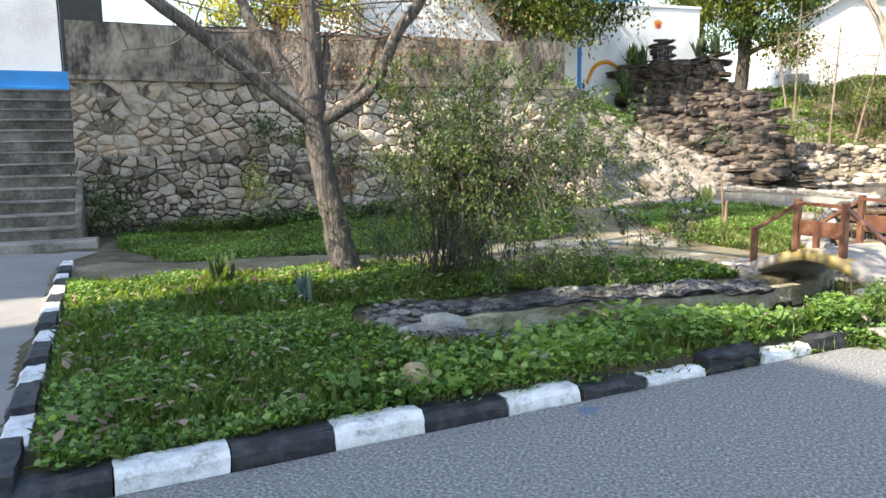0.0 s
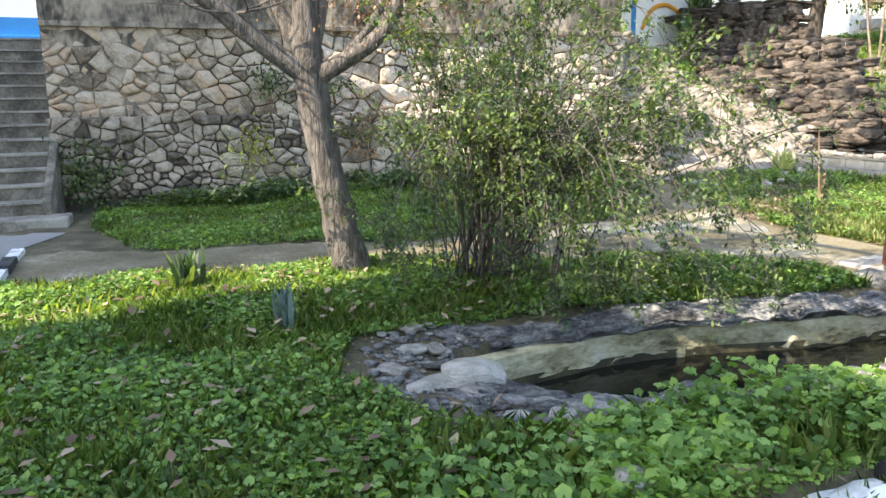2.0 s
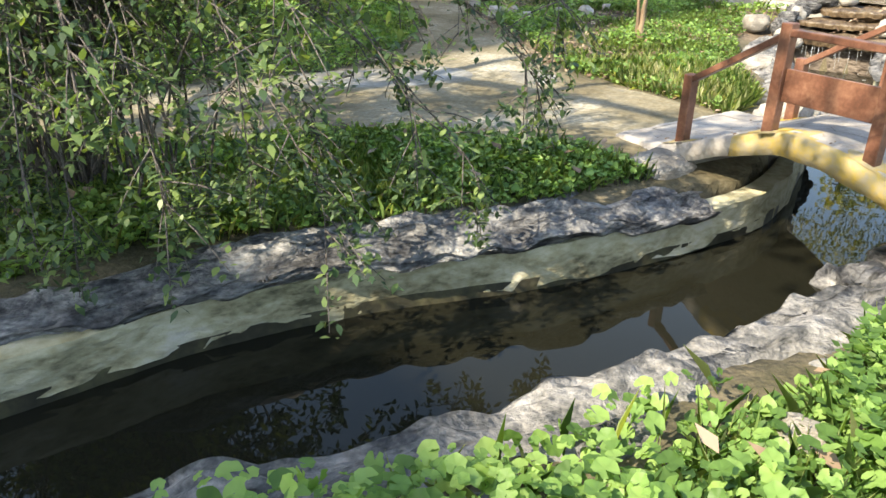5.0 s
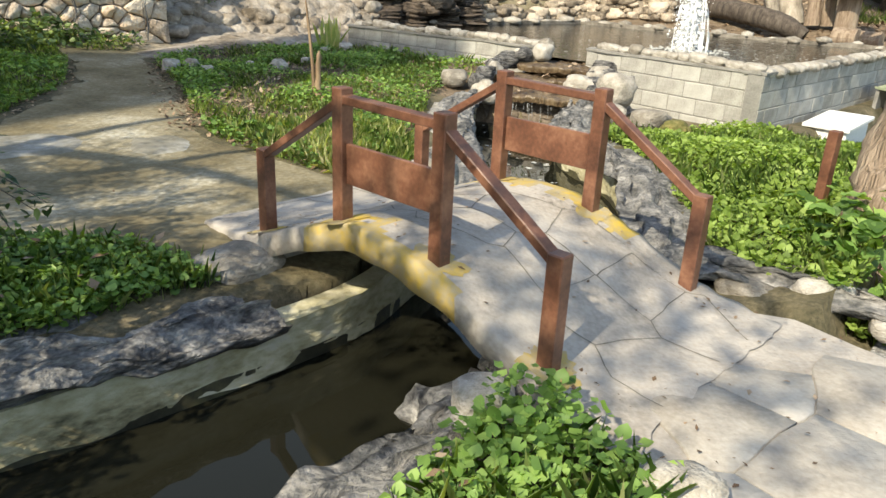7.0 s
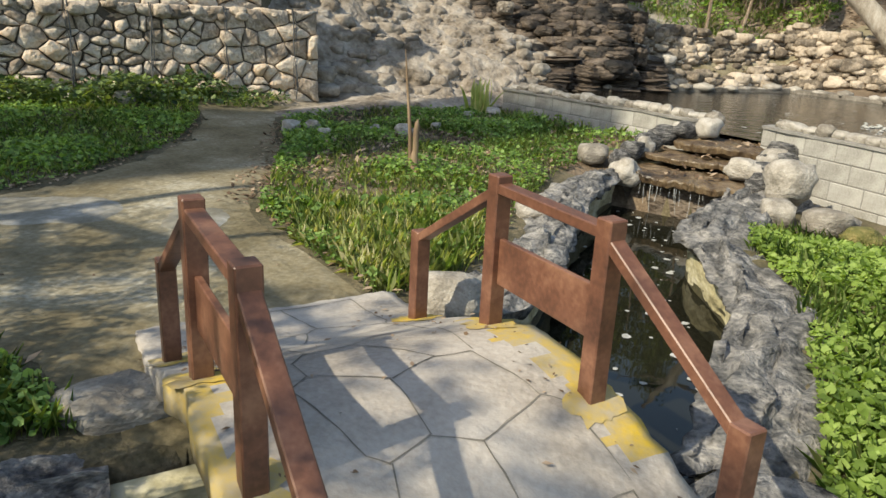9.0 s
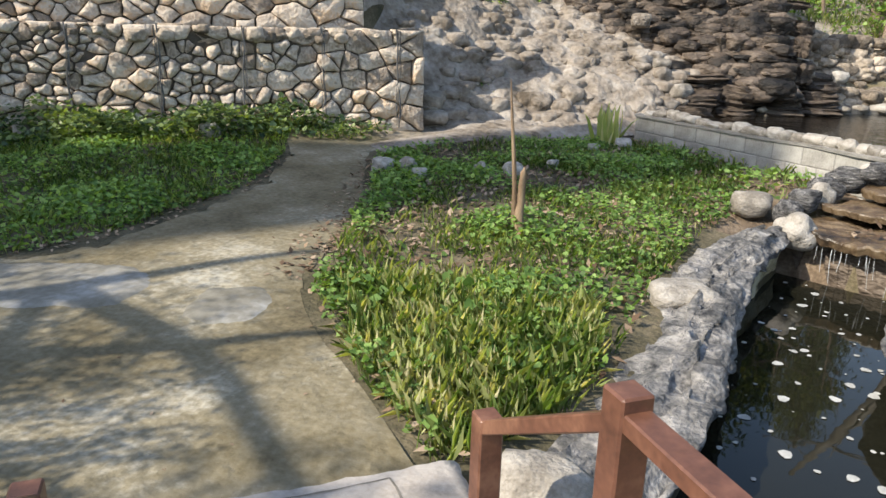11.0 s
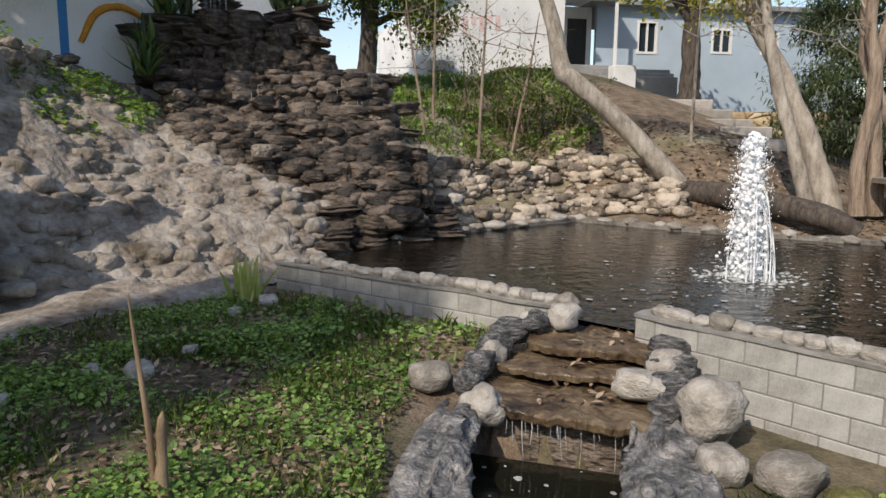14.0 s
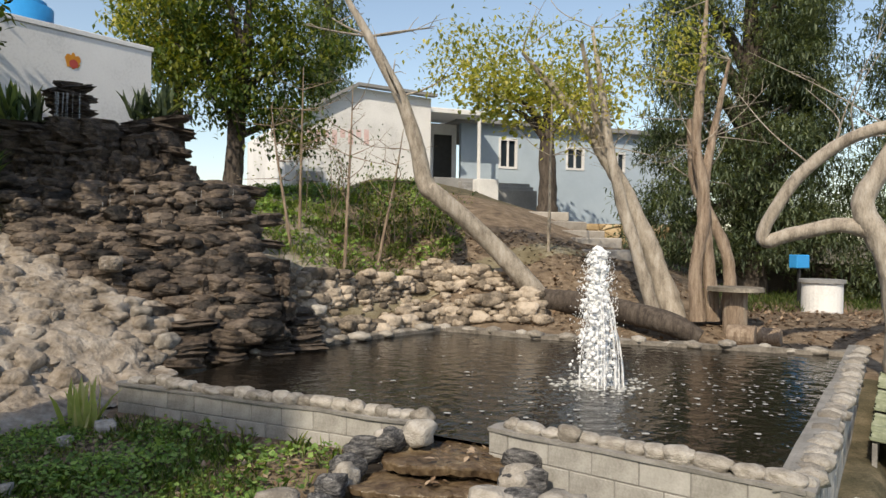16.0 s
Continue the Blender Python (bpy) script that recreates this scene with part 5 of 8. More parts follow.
def cascade():
    root = empty("cascade_steps", (6.5, 16.6, 0.0))
    root.matrix_world = pose(0, 0, 0)
    tagged(root, "stepped rusty wet rock cascade below the pond", "cascade")
    for k, (z, t, out) in enumerate(((0.14, 0.09, [(5.7, 16.55), (6.0, 16.35), (6.35, 16.15), (6.6, 16.03), (6.9, 15.96), (7.15, 16.3), (7.2, 16.75), (6.9, 17.05), (6.3, 17.2), (5.85, 16.95)]),
                                     (0.27, 0.07, [(6.05, 17.0), (6.45, 16.76), (6.8, 16.66), (7.2, 16.5), (7.35, 16.9), (6.95, 17.4), (6.4, 17.4)]),
                                     (0.41, 0.09, [(6.35, 17.25), (6.6, 17.02), (7.0, 16.85), (7.35, 16.72), (7.5, 17.1), (7.05, 17.6), (6.6, 17.65)]))):
        part("ledge", ledge_bm(out, z, t, 3.0 + k * 7), M_RUST, root)
    # dark box under the ledges; its colour gives both wet rock and shade
    bm = box_bm(-0.85, 0.03, -0.8, 0.85, 1.3, 0.05)
    bm.transform(pose(6.32, 16.28, 0, 0, 0, -27))
    part("core", bm, M_SLATE, root, "dark wet rock, also standing in for shade under the ledges")
    return root


M_RUST = mat("rusty_wet_slate", [(0.02, 0.015, 0.010), (0.075, 0.05, 0.03), (0.14, 0.10, 0.06), (0.23, 0.18, 0.12)], 3.2, 22, 0.32, bump=0.8, bump_scale=12, dist=0.03)
cascade()
def ledge_leaves():
    P = []
    for (z, x0, x1, y0, y1, n) in ((0.165, 6.1, 6.9, 16.3, 16.7, 26), (0.295, 6.5, 7.1, 16.8, 16.95, 16), (0.435, 6.7, 7.25, 17.0, 17.4, 22)):
        for _ in range(n):
            P.append((random.uniform(x0, x1), random.uniform(y0, y1), z + random.uniform(0, 0.02)))
    n = len(P)
    ob = scatter("fallen_leaves", *LEAF_SIX, np.array(P), rng.uniform(0, 6.28, n), rng.normal(0, 0.3, n), rng.uniform(0.03, 0.12, n), M_DRYLEAF)
    tagged(ob, "wet brown leaves stuck on the cascade ledges", "dead leaves", kind="stuff")


ledge_leaves()
for (x, y, z, sx, sy, sz, a, lab) in (
        (7.33, 15.85, 0.28, 0.46, 0.42, 0.42, 20, "large rounded pale boulder beside the cascade"),
        (5.37, 16.86, 0.22, 0.34, 0.3, 0.24, 10, "pale rounded stone beside the cascade"),
        (6.68, 17.5, 0.55, 0.3, 0.26, 0.24, 40, "grey boulder at the pond's outlet"),
        (6.4, 17.55, 0.48, 0.24, 0.22, 0.2, 0, "pale stone at the pond's outlet"),
        (5.95, 17.15, 0.32, 0.22, 0.2, 0.24, 30, "brown upright stone by the cascade"),
        (7.15, 15.35, 0.05, 0.3, 0.28, 0.3, 0, "bluish grey stone under the boulder"),
        (7.6, 15.25, 0.05, 0.5, 0.36, 0.26, 20, "flat grey stone before the block wall"),
        (7.75, 14.85, 0.0, 0.34, 0.3, 0.26, 0, "mossy stone before the block wall"),
        (7.0, 16.35, 0.28, 0.42, 0.26, 0.24, -40, "dark rim stone of the cascade"),
        (5.75, 16.45, 0.12, 0.36, 0.3, 0.3, -40, "grey rim stone of the cascade"),
        (7.3, 16.55, 0.36, 0.36, 0.26, 0.26, 20, "grey rim stone by the spillway"),
        (5.03, 14.33, 0.09, 0.42, 0.32, 0.22, 25, "pale boulder on the channel rim"),
        (4.93, 9.17, 0.1, 0.24, 0.22, 0.2, 0, "white rounded stone by the bridge foot"),
        (4.85, 11.75, 0.2, 0.34, 0.3, 0.34, 0, "pale boulder at the bridge rail"),
        (4.75, 11.95, 0.1, 0.3, 0.3, 0.26, 30, "grey stone beside the channel rim"),
        (3.76, 10.48, 0.06, 0.5, 0.36, 0.26, 40, "pale stone at the bridge end"),
        (6.78, 10.14, 0.15, 0.34, 0.24, 0.16, 20, "pale flat boulder edging the paving"),
        (7.05, 9.8, 0.11, 0.38, 0.26, 0.14, -30, "pale smooth boulder edging the paving"),
        (6.42, 10.22, 0.1, 0.3, 0.2, 0.14, -40, "pale rock at the bridge foot"),
        (7.45, 9.45, 0.08, 0.32, 0.26, 0.14, 10, "pale boulder edging the lawn"),
        (0.9, 6.75, 0.1, 0.42, 0.3, 0.24, 30, "white rock slab at the channel end"),
        (0.68, 6.55, 0.05, 0.4, 0.22, 0.18, 60, "tilted pale slab at the channel end"),
        (1.36, 4.85, 0.2, 0.24, 0.2, 0.26, 0, "ochre stone standing in the clover"),
        (2.07, 5.55, 0.18, 0.2, 0.18, 0.2, 0, "white chipped stone behind the kerb"),
        (2.47, 5.85, 0.15, 0.28, 0.18, 0.14, 30, "flat orange stone behind the kerb"),
        (4.05, 7.6, 0.12, 0.22, 0.2, 0.2, 0, "pale stone in the greenery"),
        (4.6, 7.9, 0.12, 0.2, 0.16, 0.14, 0, "small white stone in the greenery"),
        (5.28, 8.36, 0.14, 0.3, 0.22, 0.22, 35, "white chipped rock at the paving's edge"),
        (5.48, 8.62, 0.13, 0.24, 0.2, 0.2, -20, "white rock beside the paving")):
    boulder(lab, x, y, z, sx, sy, sz, a, M_MOSS if "mossy" in lab else M_HONEY if "ochre" in lab or "orange" in lab else None)

# rugged grey rim stones on both sides of the cascade
for i, (x, y, z, s) in enumerate(((6.18, 17.5, 0.42, 0.3), (5.98, 17.26, 0.36, 0.27), (5.82, 17.02, 0.28, 0.28), (5.68, 16.76, 0.2, 0.28), (7.42, 16.8, 0.42, 0.3), (7.32, 16.55, 0.34, 0.32), (7.22, 16.3, 0.26, 0.3), (7.12, 16.08, 0.18, 0.3), (6.42, 17.5, 0.5, 0.26))):
    boulder("rugged dark grey rim stone of the cascade", x, y, z, s * 1.2, s * 0.9, s * 0.8, 30 * i, M_BANK, group="cascade rim stones", k=i)
# flat stones round the channel's west end
for i in range(26):
    while True:
        x, y = random.uniform(-0.3, 1.9), random.uniform(6.0, 7.7)
        d = float(dist_line(CHANNEL, [x], [y], True)[0])
        if not inside(CHANNEL, [x], [y])[0] and 0.1 < d < 0.75 and (x < 0.9 or y < 7.0):
            break
    s = random.choice((0.05, 0.07, 0.1, 0.15))
    boulder("pale flat stone at the channel's end", x, y, gz(x, y) + 0.03, s * 1.4, s, s * random.uniform(0.22, 0.42), random.uniform(0, 180), M_SHELF if i % 3 == 0 else None, group="channel end stones", k=i)

def end_rubble():
    items = []
    while len(items) < 420:
        x, y = random.uniform(-0.3, 1.9), random.uniform(5.9, 7.7)
        d = float(dist_line(CHANNEL, [x], [y], True)[0])
        if inside(CHANNEL, [x], [y])[0] or not 0.12 < d < 0.8 or (x > 0.9 and y > 7.0):
            continue
        s = random.choice((0.025, 0.035, 0.05, 0.08))
        items.append((x, y, gz(x, y) + s * 0.2, s * 1.5, s, s * 0.5, random.uniform(0, 180)))
    tagged(rocks_joined("rock_chips", items, M_SHELF), "pale broken rock chips at the channel's end", "stones", kind="stuff")


end_rubble()

# stones among the ivy before the wall
for i, (x, y) in enumerate(((-1.95, 15.75), (-2.2, 15.6), (-1.75, 15.9), (-1.6, 16.15), (-2.5, 15.5), (-0.52, 16.85), (-0.62, 16.5), (-0.85, 16.35), (-1.3, 16.3), (-2.9, 15.1), (-3.1, 15.3), (1.75, 16.4), (1.95, 16.6), (2.2, 16.35), (2.6, 17.1), (3.0, 17.0), (3.3, 17.5), (1.55, 18.0), (3.75, 19.3), (3.45, 18.9))):
    s = random.uniform(0.12, 0.25)
    boulder("pale rounded field stone lying in the greenery", x, y, gz(x, y) + s * 0.28, s, s * 0.85, s * 0.8, random.uniform(0, 180), group="field stones", k=i)


# loose rubble along the top of the lower wall
items = []
for _ in range(105):
    d, s = random.uniform(4.5, 11.6), random.choice((0.08, 0.12, 0.16, 0.22))
    p = Vector((*W_A, 0)) + _wd * d + _wn * random.uniform(0.08, 0.3)
    items.append((p.x, p.y, 1.57 + random.uniform(-0.05, 0.05), s * 1.4, s, s * random.uniform(0.5, 0.9), random.uniform(0, 180)))
tagged(rocks_joined("wall_rubble", items, M_STONE_D, None, True), "loose rubble lying along the lower wall's top", "stones", kind="stuff")


# ---- scree and boulders round the falls ----
SLOPE = [(0.8, 17.75), (1.25, 17.35), (1.55, 18.2), (2.4, 19.1), (3.3, 20.05), (4.05, 21.3), (4.0, 22.6), (2.8, 24.0), (1.9, 25.2), (0.0, 25.2), (-0.9, 23.0), (-0.7, 20.2), (-0.3, 19.5), (0.6, 19.7), (1.12, 19.3), (1.1, 18.8)]


def slope_z(x, y):
    z = ground_z(x, y)
    out = np.zeros(z.shape)
    rim = np.clip(dist_line(SLOPE, x, y, True) / 0.3, 0, 1)
    for i in np.ndindex(z.shape):
        p = Vector((x[i], y[i], z[i] * 0.7))
        steps = noise.noise(p * 1.5) + 0.6 * abs(noise.noise(p * 3.4)) + 0.28 * noise.noise(p * 8.0) + 0.16 * abs(noise.noise(p * 17.0))
        out[i] = 0.03 + (0.035 + 0.13 * min(1.0, max(0.0, (y[i] - 18.9) / 1.6))) * (0.55 + steps)
    return z + 0.012 + np.maximum(out, 0.01) * rim


tagged(drape("rock_slope", SLOPE, 0.06, 0.0, M_SLOPE, 0.1, slope_z), "pale weathered rock slope between wall and falls", "rock slope", kind="structure")


def scree():
    items = []
    for _ in range(1300):
        x, y = random.uniform(-0.5, 4.2), random.uniform(19.3, 25.5)
        b = float(np.interp(x, [0.9, 2.2, 4.0], [19.4, 20.2, 21.5]))
        if y < b or (x > 2.4 and y > 23.2) or (x < 1.9 and random.random() < 0.3) or (x < 0.6 and y < 20.3):
            continue
        s = random.choice((0.12, 0.16, 0.2, 0.26, 0.38))
        items.append((x, y, gz(x, y) + 0.06, s * random.uniform(0.9, 1.5), s, s * random.uniform(0.45, 0.75), random.uniform(0, 180)))
    ob = rocks_joined("scree_stones", items, M_SLOPE, None, True)
    tagged(ob, "pale rubble stones bedded in the slope", "stones", kind="stuff")
    items = []
    for off, hmax in ((0.12, 0.62), (1.45, 0.75)):
        x = 5.3
        while x < 11.3:
            b = float(np.interp(x, [5.2, 6.5, 9.2, 11.2], [23.3, 24.3, 25.9, 25.0])) + off
            h, top = 0.0, hmax * (0.8 + 0.5 * noise.noise(Vector((x * 1.3, off, 0))))
            while h < top:
                s = random.choice((0.12, 0.16, 0.2, 0.26, 0.34))
                items.append((x + random.uniform(-0.1, 0.1), b + h * 0.35 + random.uniform(-0.06, 0.06), gz(x, b) + h + s * 0.25, s * 1.35, s, s * random.uniform(0.55, 0.85), random.uniform(-40, 40)))
                h += s * 0.5
            x += random.uniform(0.12, 0.2)
    for _ in range(260):
        x = random.uniform(5.3, 11.2)
        b = float(np.interp(x, [5.2, 6.5, 9.2, 11.2], [23.3, 24.3, 25.9, 25.0]))
        y = b + random.uniform(0.2, 2.6)
        s = random.choice((0.08, 0.12, 0.18))
        items.append((x, y, gz(x, y) + s * 0.2, s * 1.2, s, s * 0.8, random.uniform(0, 180)))
    ob = rocks_joined("bank_stones", items, M_STONE_D, None, True)
    tagged(ob, "weathered rubble stones of the pond's back wall", "stones", kind="stuff")


scree()
tagged(drape("bank_path", [(7.0, 25.4), (9.2, 27.0), (11.0, 27.2), (13.2, 28.3), (14.6, 28.6), (14.4, 29.2), (12.6, 29.0), (10.5, 27.9), (8.8, 27.6), (6.6, 25.9)], 0.12, 0.03, M_PATH, 0.08), "narrow pale path above the pond", "footpath", kind="structure")
for i, (x, y, z, s) in enumerate(((5.25, 23.5, 1.05, 0.42), (5.9, 23.85, 1.1, 0.45), (4.55, 23.0, 1.0, 0.45), (6.5, 24.2, 1.05, 0.4), (3.7, 22.6, 1.2, 0.4), (4.1, 22.3, 0.8, 0.5), (3.2, 23.2, 1.9, 0.5), (2.2, 22.9, 2.0, 0.55), (1.6, 24.2, 2.8, 0.5), (2.6, 22.2, 1.4, 0.5), (1.0, 22.6, 2.2, 0.5))):
    s *= 0.72
    boulder("large pale boulder at the foot of the falls", x, y, gz(x, y) + s * 0.25 if x < 3.0 else z, s, s * 0.8, s * 0.7, random.uniform(0, 90), material=M_SLOPE if x < 3.3 else None, group="falls boulders", k=i)
# foot slabs where the falls meet the pond
_r = empty("falls_foot", (5.0, 22.6, 0.4))
_r.matrix_world = pose(0, 0, 0)
tagged(_r, "wet dark slate steps where the falls enter the pond", "rock steps")
for z, d in ((0.5, 0), (0.62, 0.22), (0.75, 0.4), (0.88, 0.6), (1.0, 0.75)):
    slabs("slate_step", [(4.3 + i * 0.62, 22.2 + i * 0.42 + d + random.uniform(-0.1, 0.1), z, random.uniform(0.5, 0.85), 0.6, random.uniform(0.14, 0.26), random.uniform(-40, 60)) for i in range(4)], M_SLATE, _r)
# rim of the pond's far side
items = []
for (a, b) in (((5.4, 22.8), (6.9, 24.15)), ((6.9, 24.15), (9.2, 25.65)), ((9.2, 25.65), (10.7, 24.05)), ((10.7, 24.05), (12.7, 22.65)), ((12.7, 22.65), (15.2, 20.95))):
    L = math.hypot(b[0] - a[0], b[1] - a[1])
    d = 0
    while d < L:
        s = random.uniform(0.2, 0.42)
        f = d / L
        items.append((a[0] + (b[0] - a[0]) * f + random.uniform(-0.05, 0.1), a[1] + (b[1] - a[1]) * f + random.uniform(0.0, 0.12), 0.52 + random.uniform(-0.03, 0.04), s * 1.15, s * 0.8, s * 0.5, random.uniform(0, 180)))
        d += s * 1.7
    _u2 = math.degrees(math.atan2(b[1] - a[1], b[0] - a[0]))
    bm = box_bm(-0.02, -0.05, 0.3, L + 0.02, 0.32, 0.53)
    bmesh.ops.subdivide_edges(bm, edges=list(bm.edges), cuts=9, use_grid_fill=True)
    for v in bm.verts:
        v.co += Vector((0, 0.04 * noise.noise(v.co * 2.0), 0.05 * noise.noise(v.co * 1.7 + Vector((a[0], 2, 3)))))
    _k = part("pond_edge", bm, M_EDGE)
    _k.matrix_world = pose(a[0], a[1], 0, 0, 0, _u2)
    tagged(_k, "low rough cement edge of the pond", "pond edge", kind="structure")
for i, it in enumerate(items):
    boulder("pale flat stone on the pond's rim", *it, group="pond rim stones", k=i, fine=False)


# rough cap of the long wall and the low covers beside it
_u, _n = Vector((0.7465, 0.6654, 0)), Vector((0.6654, -0.7465, 0))
d = 0.1
k = 0
while d < 8.3:
    w = random.uniform(0.14, 0.28)
    p = Vector((8.75, 15.0, 0)) + _u * (d + w / 2) - _n * (0.05 + random.uniform(-0.03, 0.03))
    boulder("pale rough stone mortared along the wall top", p.x, p.y, 0.655 + random.uniform(-0.02, 0.02), w * 1.2, random.uniform(0.2, 0.28), random.uniform(0.1, 0.17), 41.7 + random.uniform(-30, 30), group="wall cap stones", k=k, fine=False)
    d += w * 0.85
    k += 1


def cover_thing(s0, length, z):
    o = Vector((8.75, 15.0, 0)) + _u * s0 + _n * 0.2
    root = empty("corrugated_cover", (o.x, o.y, gz(o.x, o.y)), 41.7)
    tagged(root, "algae-green corrugated sheet cover beside the pond wall", "cover", "covers along the wall")
    zb = gz(o.x, o.y)
    bm = bmesh.new()
    nx = int(length / 0.02)
    rows = []
    for i in range(nx + 1):
        x = length * i / nx
        h = z - zb + 0.022 * math.sin(x / 0.15 * 2 * math.pi)
        y0, y1 = -0.02 + 0.012 * math.sin(i * 0.7), -0.5 + 0.015 * math.sin(i * 0.5)
        rows.append([bm.verts.new(c) for c in ((x, y0, h), (x, y1, h - 0.05), (x, y1, h - 0.06), (x, y0, h - 0.01))])
    for i in range(nx):
        for j in range(4):
            bm.faces.new((rows[i][j], rows[i + 1][j], rows[i + 1][(j + 1) % 4], rows[i][(j + 1) % 4]))
    bm.faces.new(rows[0])
    bm.faces.new(rows[-1])
    bmesh.ops.recalc_face_normals(bm, faces=bm.faces)
    part("sheet", bm, M_GREENC, root)
    part("side_panel", box_bm(0.02, -0.48, -0.1, length - 0.02, -0.43, z - zb - 0.085), M_MORTAR, root)
    part("side_panel", box_bm(0.02, -0.09, -0.1, length - 0.02, -0.04, z - zb - 0.045), M_MORTAR, root)


for _s, _l, _z in ((3.6, 1.45, 0.26), (5.1, 1.45, 0.3), (6.6, 1.45, 0.34)):
    cover_thing(_s, _l, _z)


# ---- fountain ----
def fountain():
    root = empty("fountain", (9.61, 19.63, POND_Z))
    tagged(root, "white foaming fountain jet rising from the pond", "fountain")
    lm = Limbs()
    for k in range(10):
        a, r = random.uniform(0, 6.28), random.uniform(0, 0.07)
        h = 1.75 - r * 4.0 - abs(random.gauss(0, 0.2))
        x, y = r * math.cos(a), r * math.sin(a)
        lm.add([(x * 0.8, y * 0.8, 0, 0.03), (x, y, h * 0.5, 0.026), (x * 0.9, y * 0.9, h * 0.85, 0.02), (x * 0.8, y * 0.8, h, 0.01)], 6, 6, 0.9)
    for k in range(18):
        a = random.gauss(-0.6, 1.0)
        r = random.uniform(0.12, 0.42)
        h = random.uniform(0.7, 1.45)
        lm.add([(r * 0.4 * math.cos(a), r * 0.4 * math.sin(a), h, 0.003), (r * 0.75 * math.cos(a), r * 0.75 * math.sin(a), h * 0.8, 0.005), (r * math.cos(a), r * math.sin(a), h * 0.35, 0.006), (r * 1.05 * math.cos(a), r * 1.05 * math.sin(a), 0, 0.008)], 5, 7, 1.2)
    tagged(lm.make("jet", M_JET, root), kind="stuff")
    n = 2600
    a, f = rng.uniform(0, 6.28, n), rng.uniform(0, 1, n)
    r = np.abs(rng.normal(0, 1, n)) * (0.035 + 0.075 * (1 - f) ** 0.8)
    P = np.stack((r * np.cos(a), r * np.sin(a), f * 1.8), 1)
    v, g = ROCK1_A[0]
    tagged(scatter("foam_column", v, g, P, a, f * 3, rng.uniform(0.03, 0.09, n), M_JET, root), kind="stuff")
    n = 8000
    a = rng.uniform(0, 6.28, n)
    r = np.abs(rng.normal(0.10, 0.09, n))
    z = rng.uniform(0, 1, n) ** 1.3 * 1.75 * np.clip(1.25 - r * 1.6, 0.1, 1)
    T = np.array([(0, 0, 0.7), (0.5, 0, 0), (0, 0.5, 0), (-0.5, 0, 0), (0, -0.5, 0), (0, 0, -0.7)])
    TF = [(0, 1, 2), (0, 2, 3), (0, 3, 4), (0, 4, 1), (5, 2, 1), (5, 3, 2), (5, 4, 3), (5, 1, 4)]
    d = scatter("spray", T, TF, np.stack((r * np.cos(a), r * np.sin(a), z), 1), a, a * 0, rng.uniform(0.006, 0.02, n), M_JET, root)
    tagged(d, kind="stuff")
    n = 260
    a = rng.uniform(0, 6.28, n)
    r = np.abs(rng.normal(0.3, 0.22, n))
    s = scatter("splash_foam", T, TF, np.stack((r * np.cos(a), r * np.sin(a), 0 * a + 0.005), 1), a, a * 0, rng.uniform(0.04, 0.12, n), M_FOAM, root, zs=np.full(n, 0.25))
    tagged(s, "white splash foam", kind="stuff")
    return root


M_JET = bpy.data.materials.new("foaming_water")
M_JET.use_nodes = True
_b = M_JET.node_tree.nodes["Principled BSDF"]
_b.inputs["Base Color"].default_value = (0.86, 0.88, 0.9, 1)
_b.inputs["Roughness"].default_value = 0.35
_b.inputs["Subsurface Weight"].default_value = 0.25
_b.inputs["Subsurface Radius"].default_value = (0.05, 0.05, 0.05)
fountain()


def foam_flecks(name, n, place, z, label, size=(0.02, 0.12)):
    T = [(0, 0, 0.02)] + [(0.5 * math.cos(k * 0.8976) * (1 if k % 2 else 0.7), 0.5 * math.sin(k * 0.8976), 0.0) for k in range(7)]
    TF = [(0, 1 + k, 1 + (k + 1) % 7) for k in range(7)]
    P = np.array([(*place(), z) for _ in range(n)])
    ob = scatter(name, T, TF, P, rng.uniform(0, 6.28, n), np.zeros(n), rng.uniform(size[0], size[1], n) * rng.uniform(0.3, 1, n), M_FOAM)
    return tagged(ob, label, "foam", kind="stuff")


def in_channel():
    while True:
        f = random.random() ** 0.8
        y = 11.3 + 4.9 * f
        xl, xr = np.interp(y, [11.3, 12.5, 13.8, 15, 16.4], [4.85, 5.2, 5.3, 5.35, 5.65]), np.interp(y, [11.3, 12.9, 14.3, 15.95], [6.2, 6.5, 6.3, 6.8])
        return float(random.uniform(xl + 0.08, xr - 0.08)), y


foam_flecks("channel_foam", 110, in_channel, WATER_Z + 0.004, "white foam flecks drifting on the dark channel", (0.015, 0.1))


def in_pond():
    while True:
        x, y = random.gauss(10.4, 1.8), random.gauss(18.9, 1.3)
        if inside(POND, [x], [y])[0]:
            return x, y


foam_flecks("pond_foam", 420, in_pond, POND_Z + 0.012, "small white flecks on the pond", (0.02, 0.1))


# ---- plants ----
def on_ground(n, poly, avoid=()):
    xs, ys = [p[0] for p in poly], [p[1] for p in poly]
    out = np.empty((0, 2))
    while len(out) < n:
        p = np.column_stack((rng.uniform(min(xs), max(xs), n), rng.uniform(min(ys), max(ys), n)))
        k = inside(poly, p[:, 0], p[:, 1])
        for a in avoid:
            k &= ~inside(a, p[:, 0], p[:, 1])
        out = np.concatenate((out, p[k]))
    return out[:n]


def area(poly):
    return abs(sum(poly[i - 1][0] * poly[i][1] - poly[i][0] * poly[i - 1][1] for i in range(len(poly)))) / 2


def patch_noise(p, f, seed):
    return np.array([noise.noise(Vector((x * f, y * f, seed))) for x, y in p])


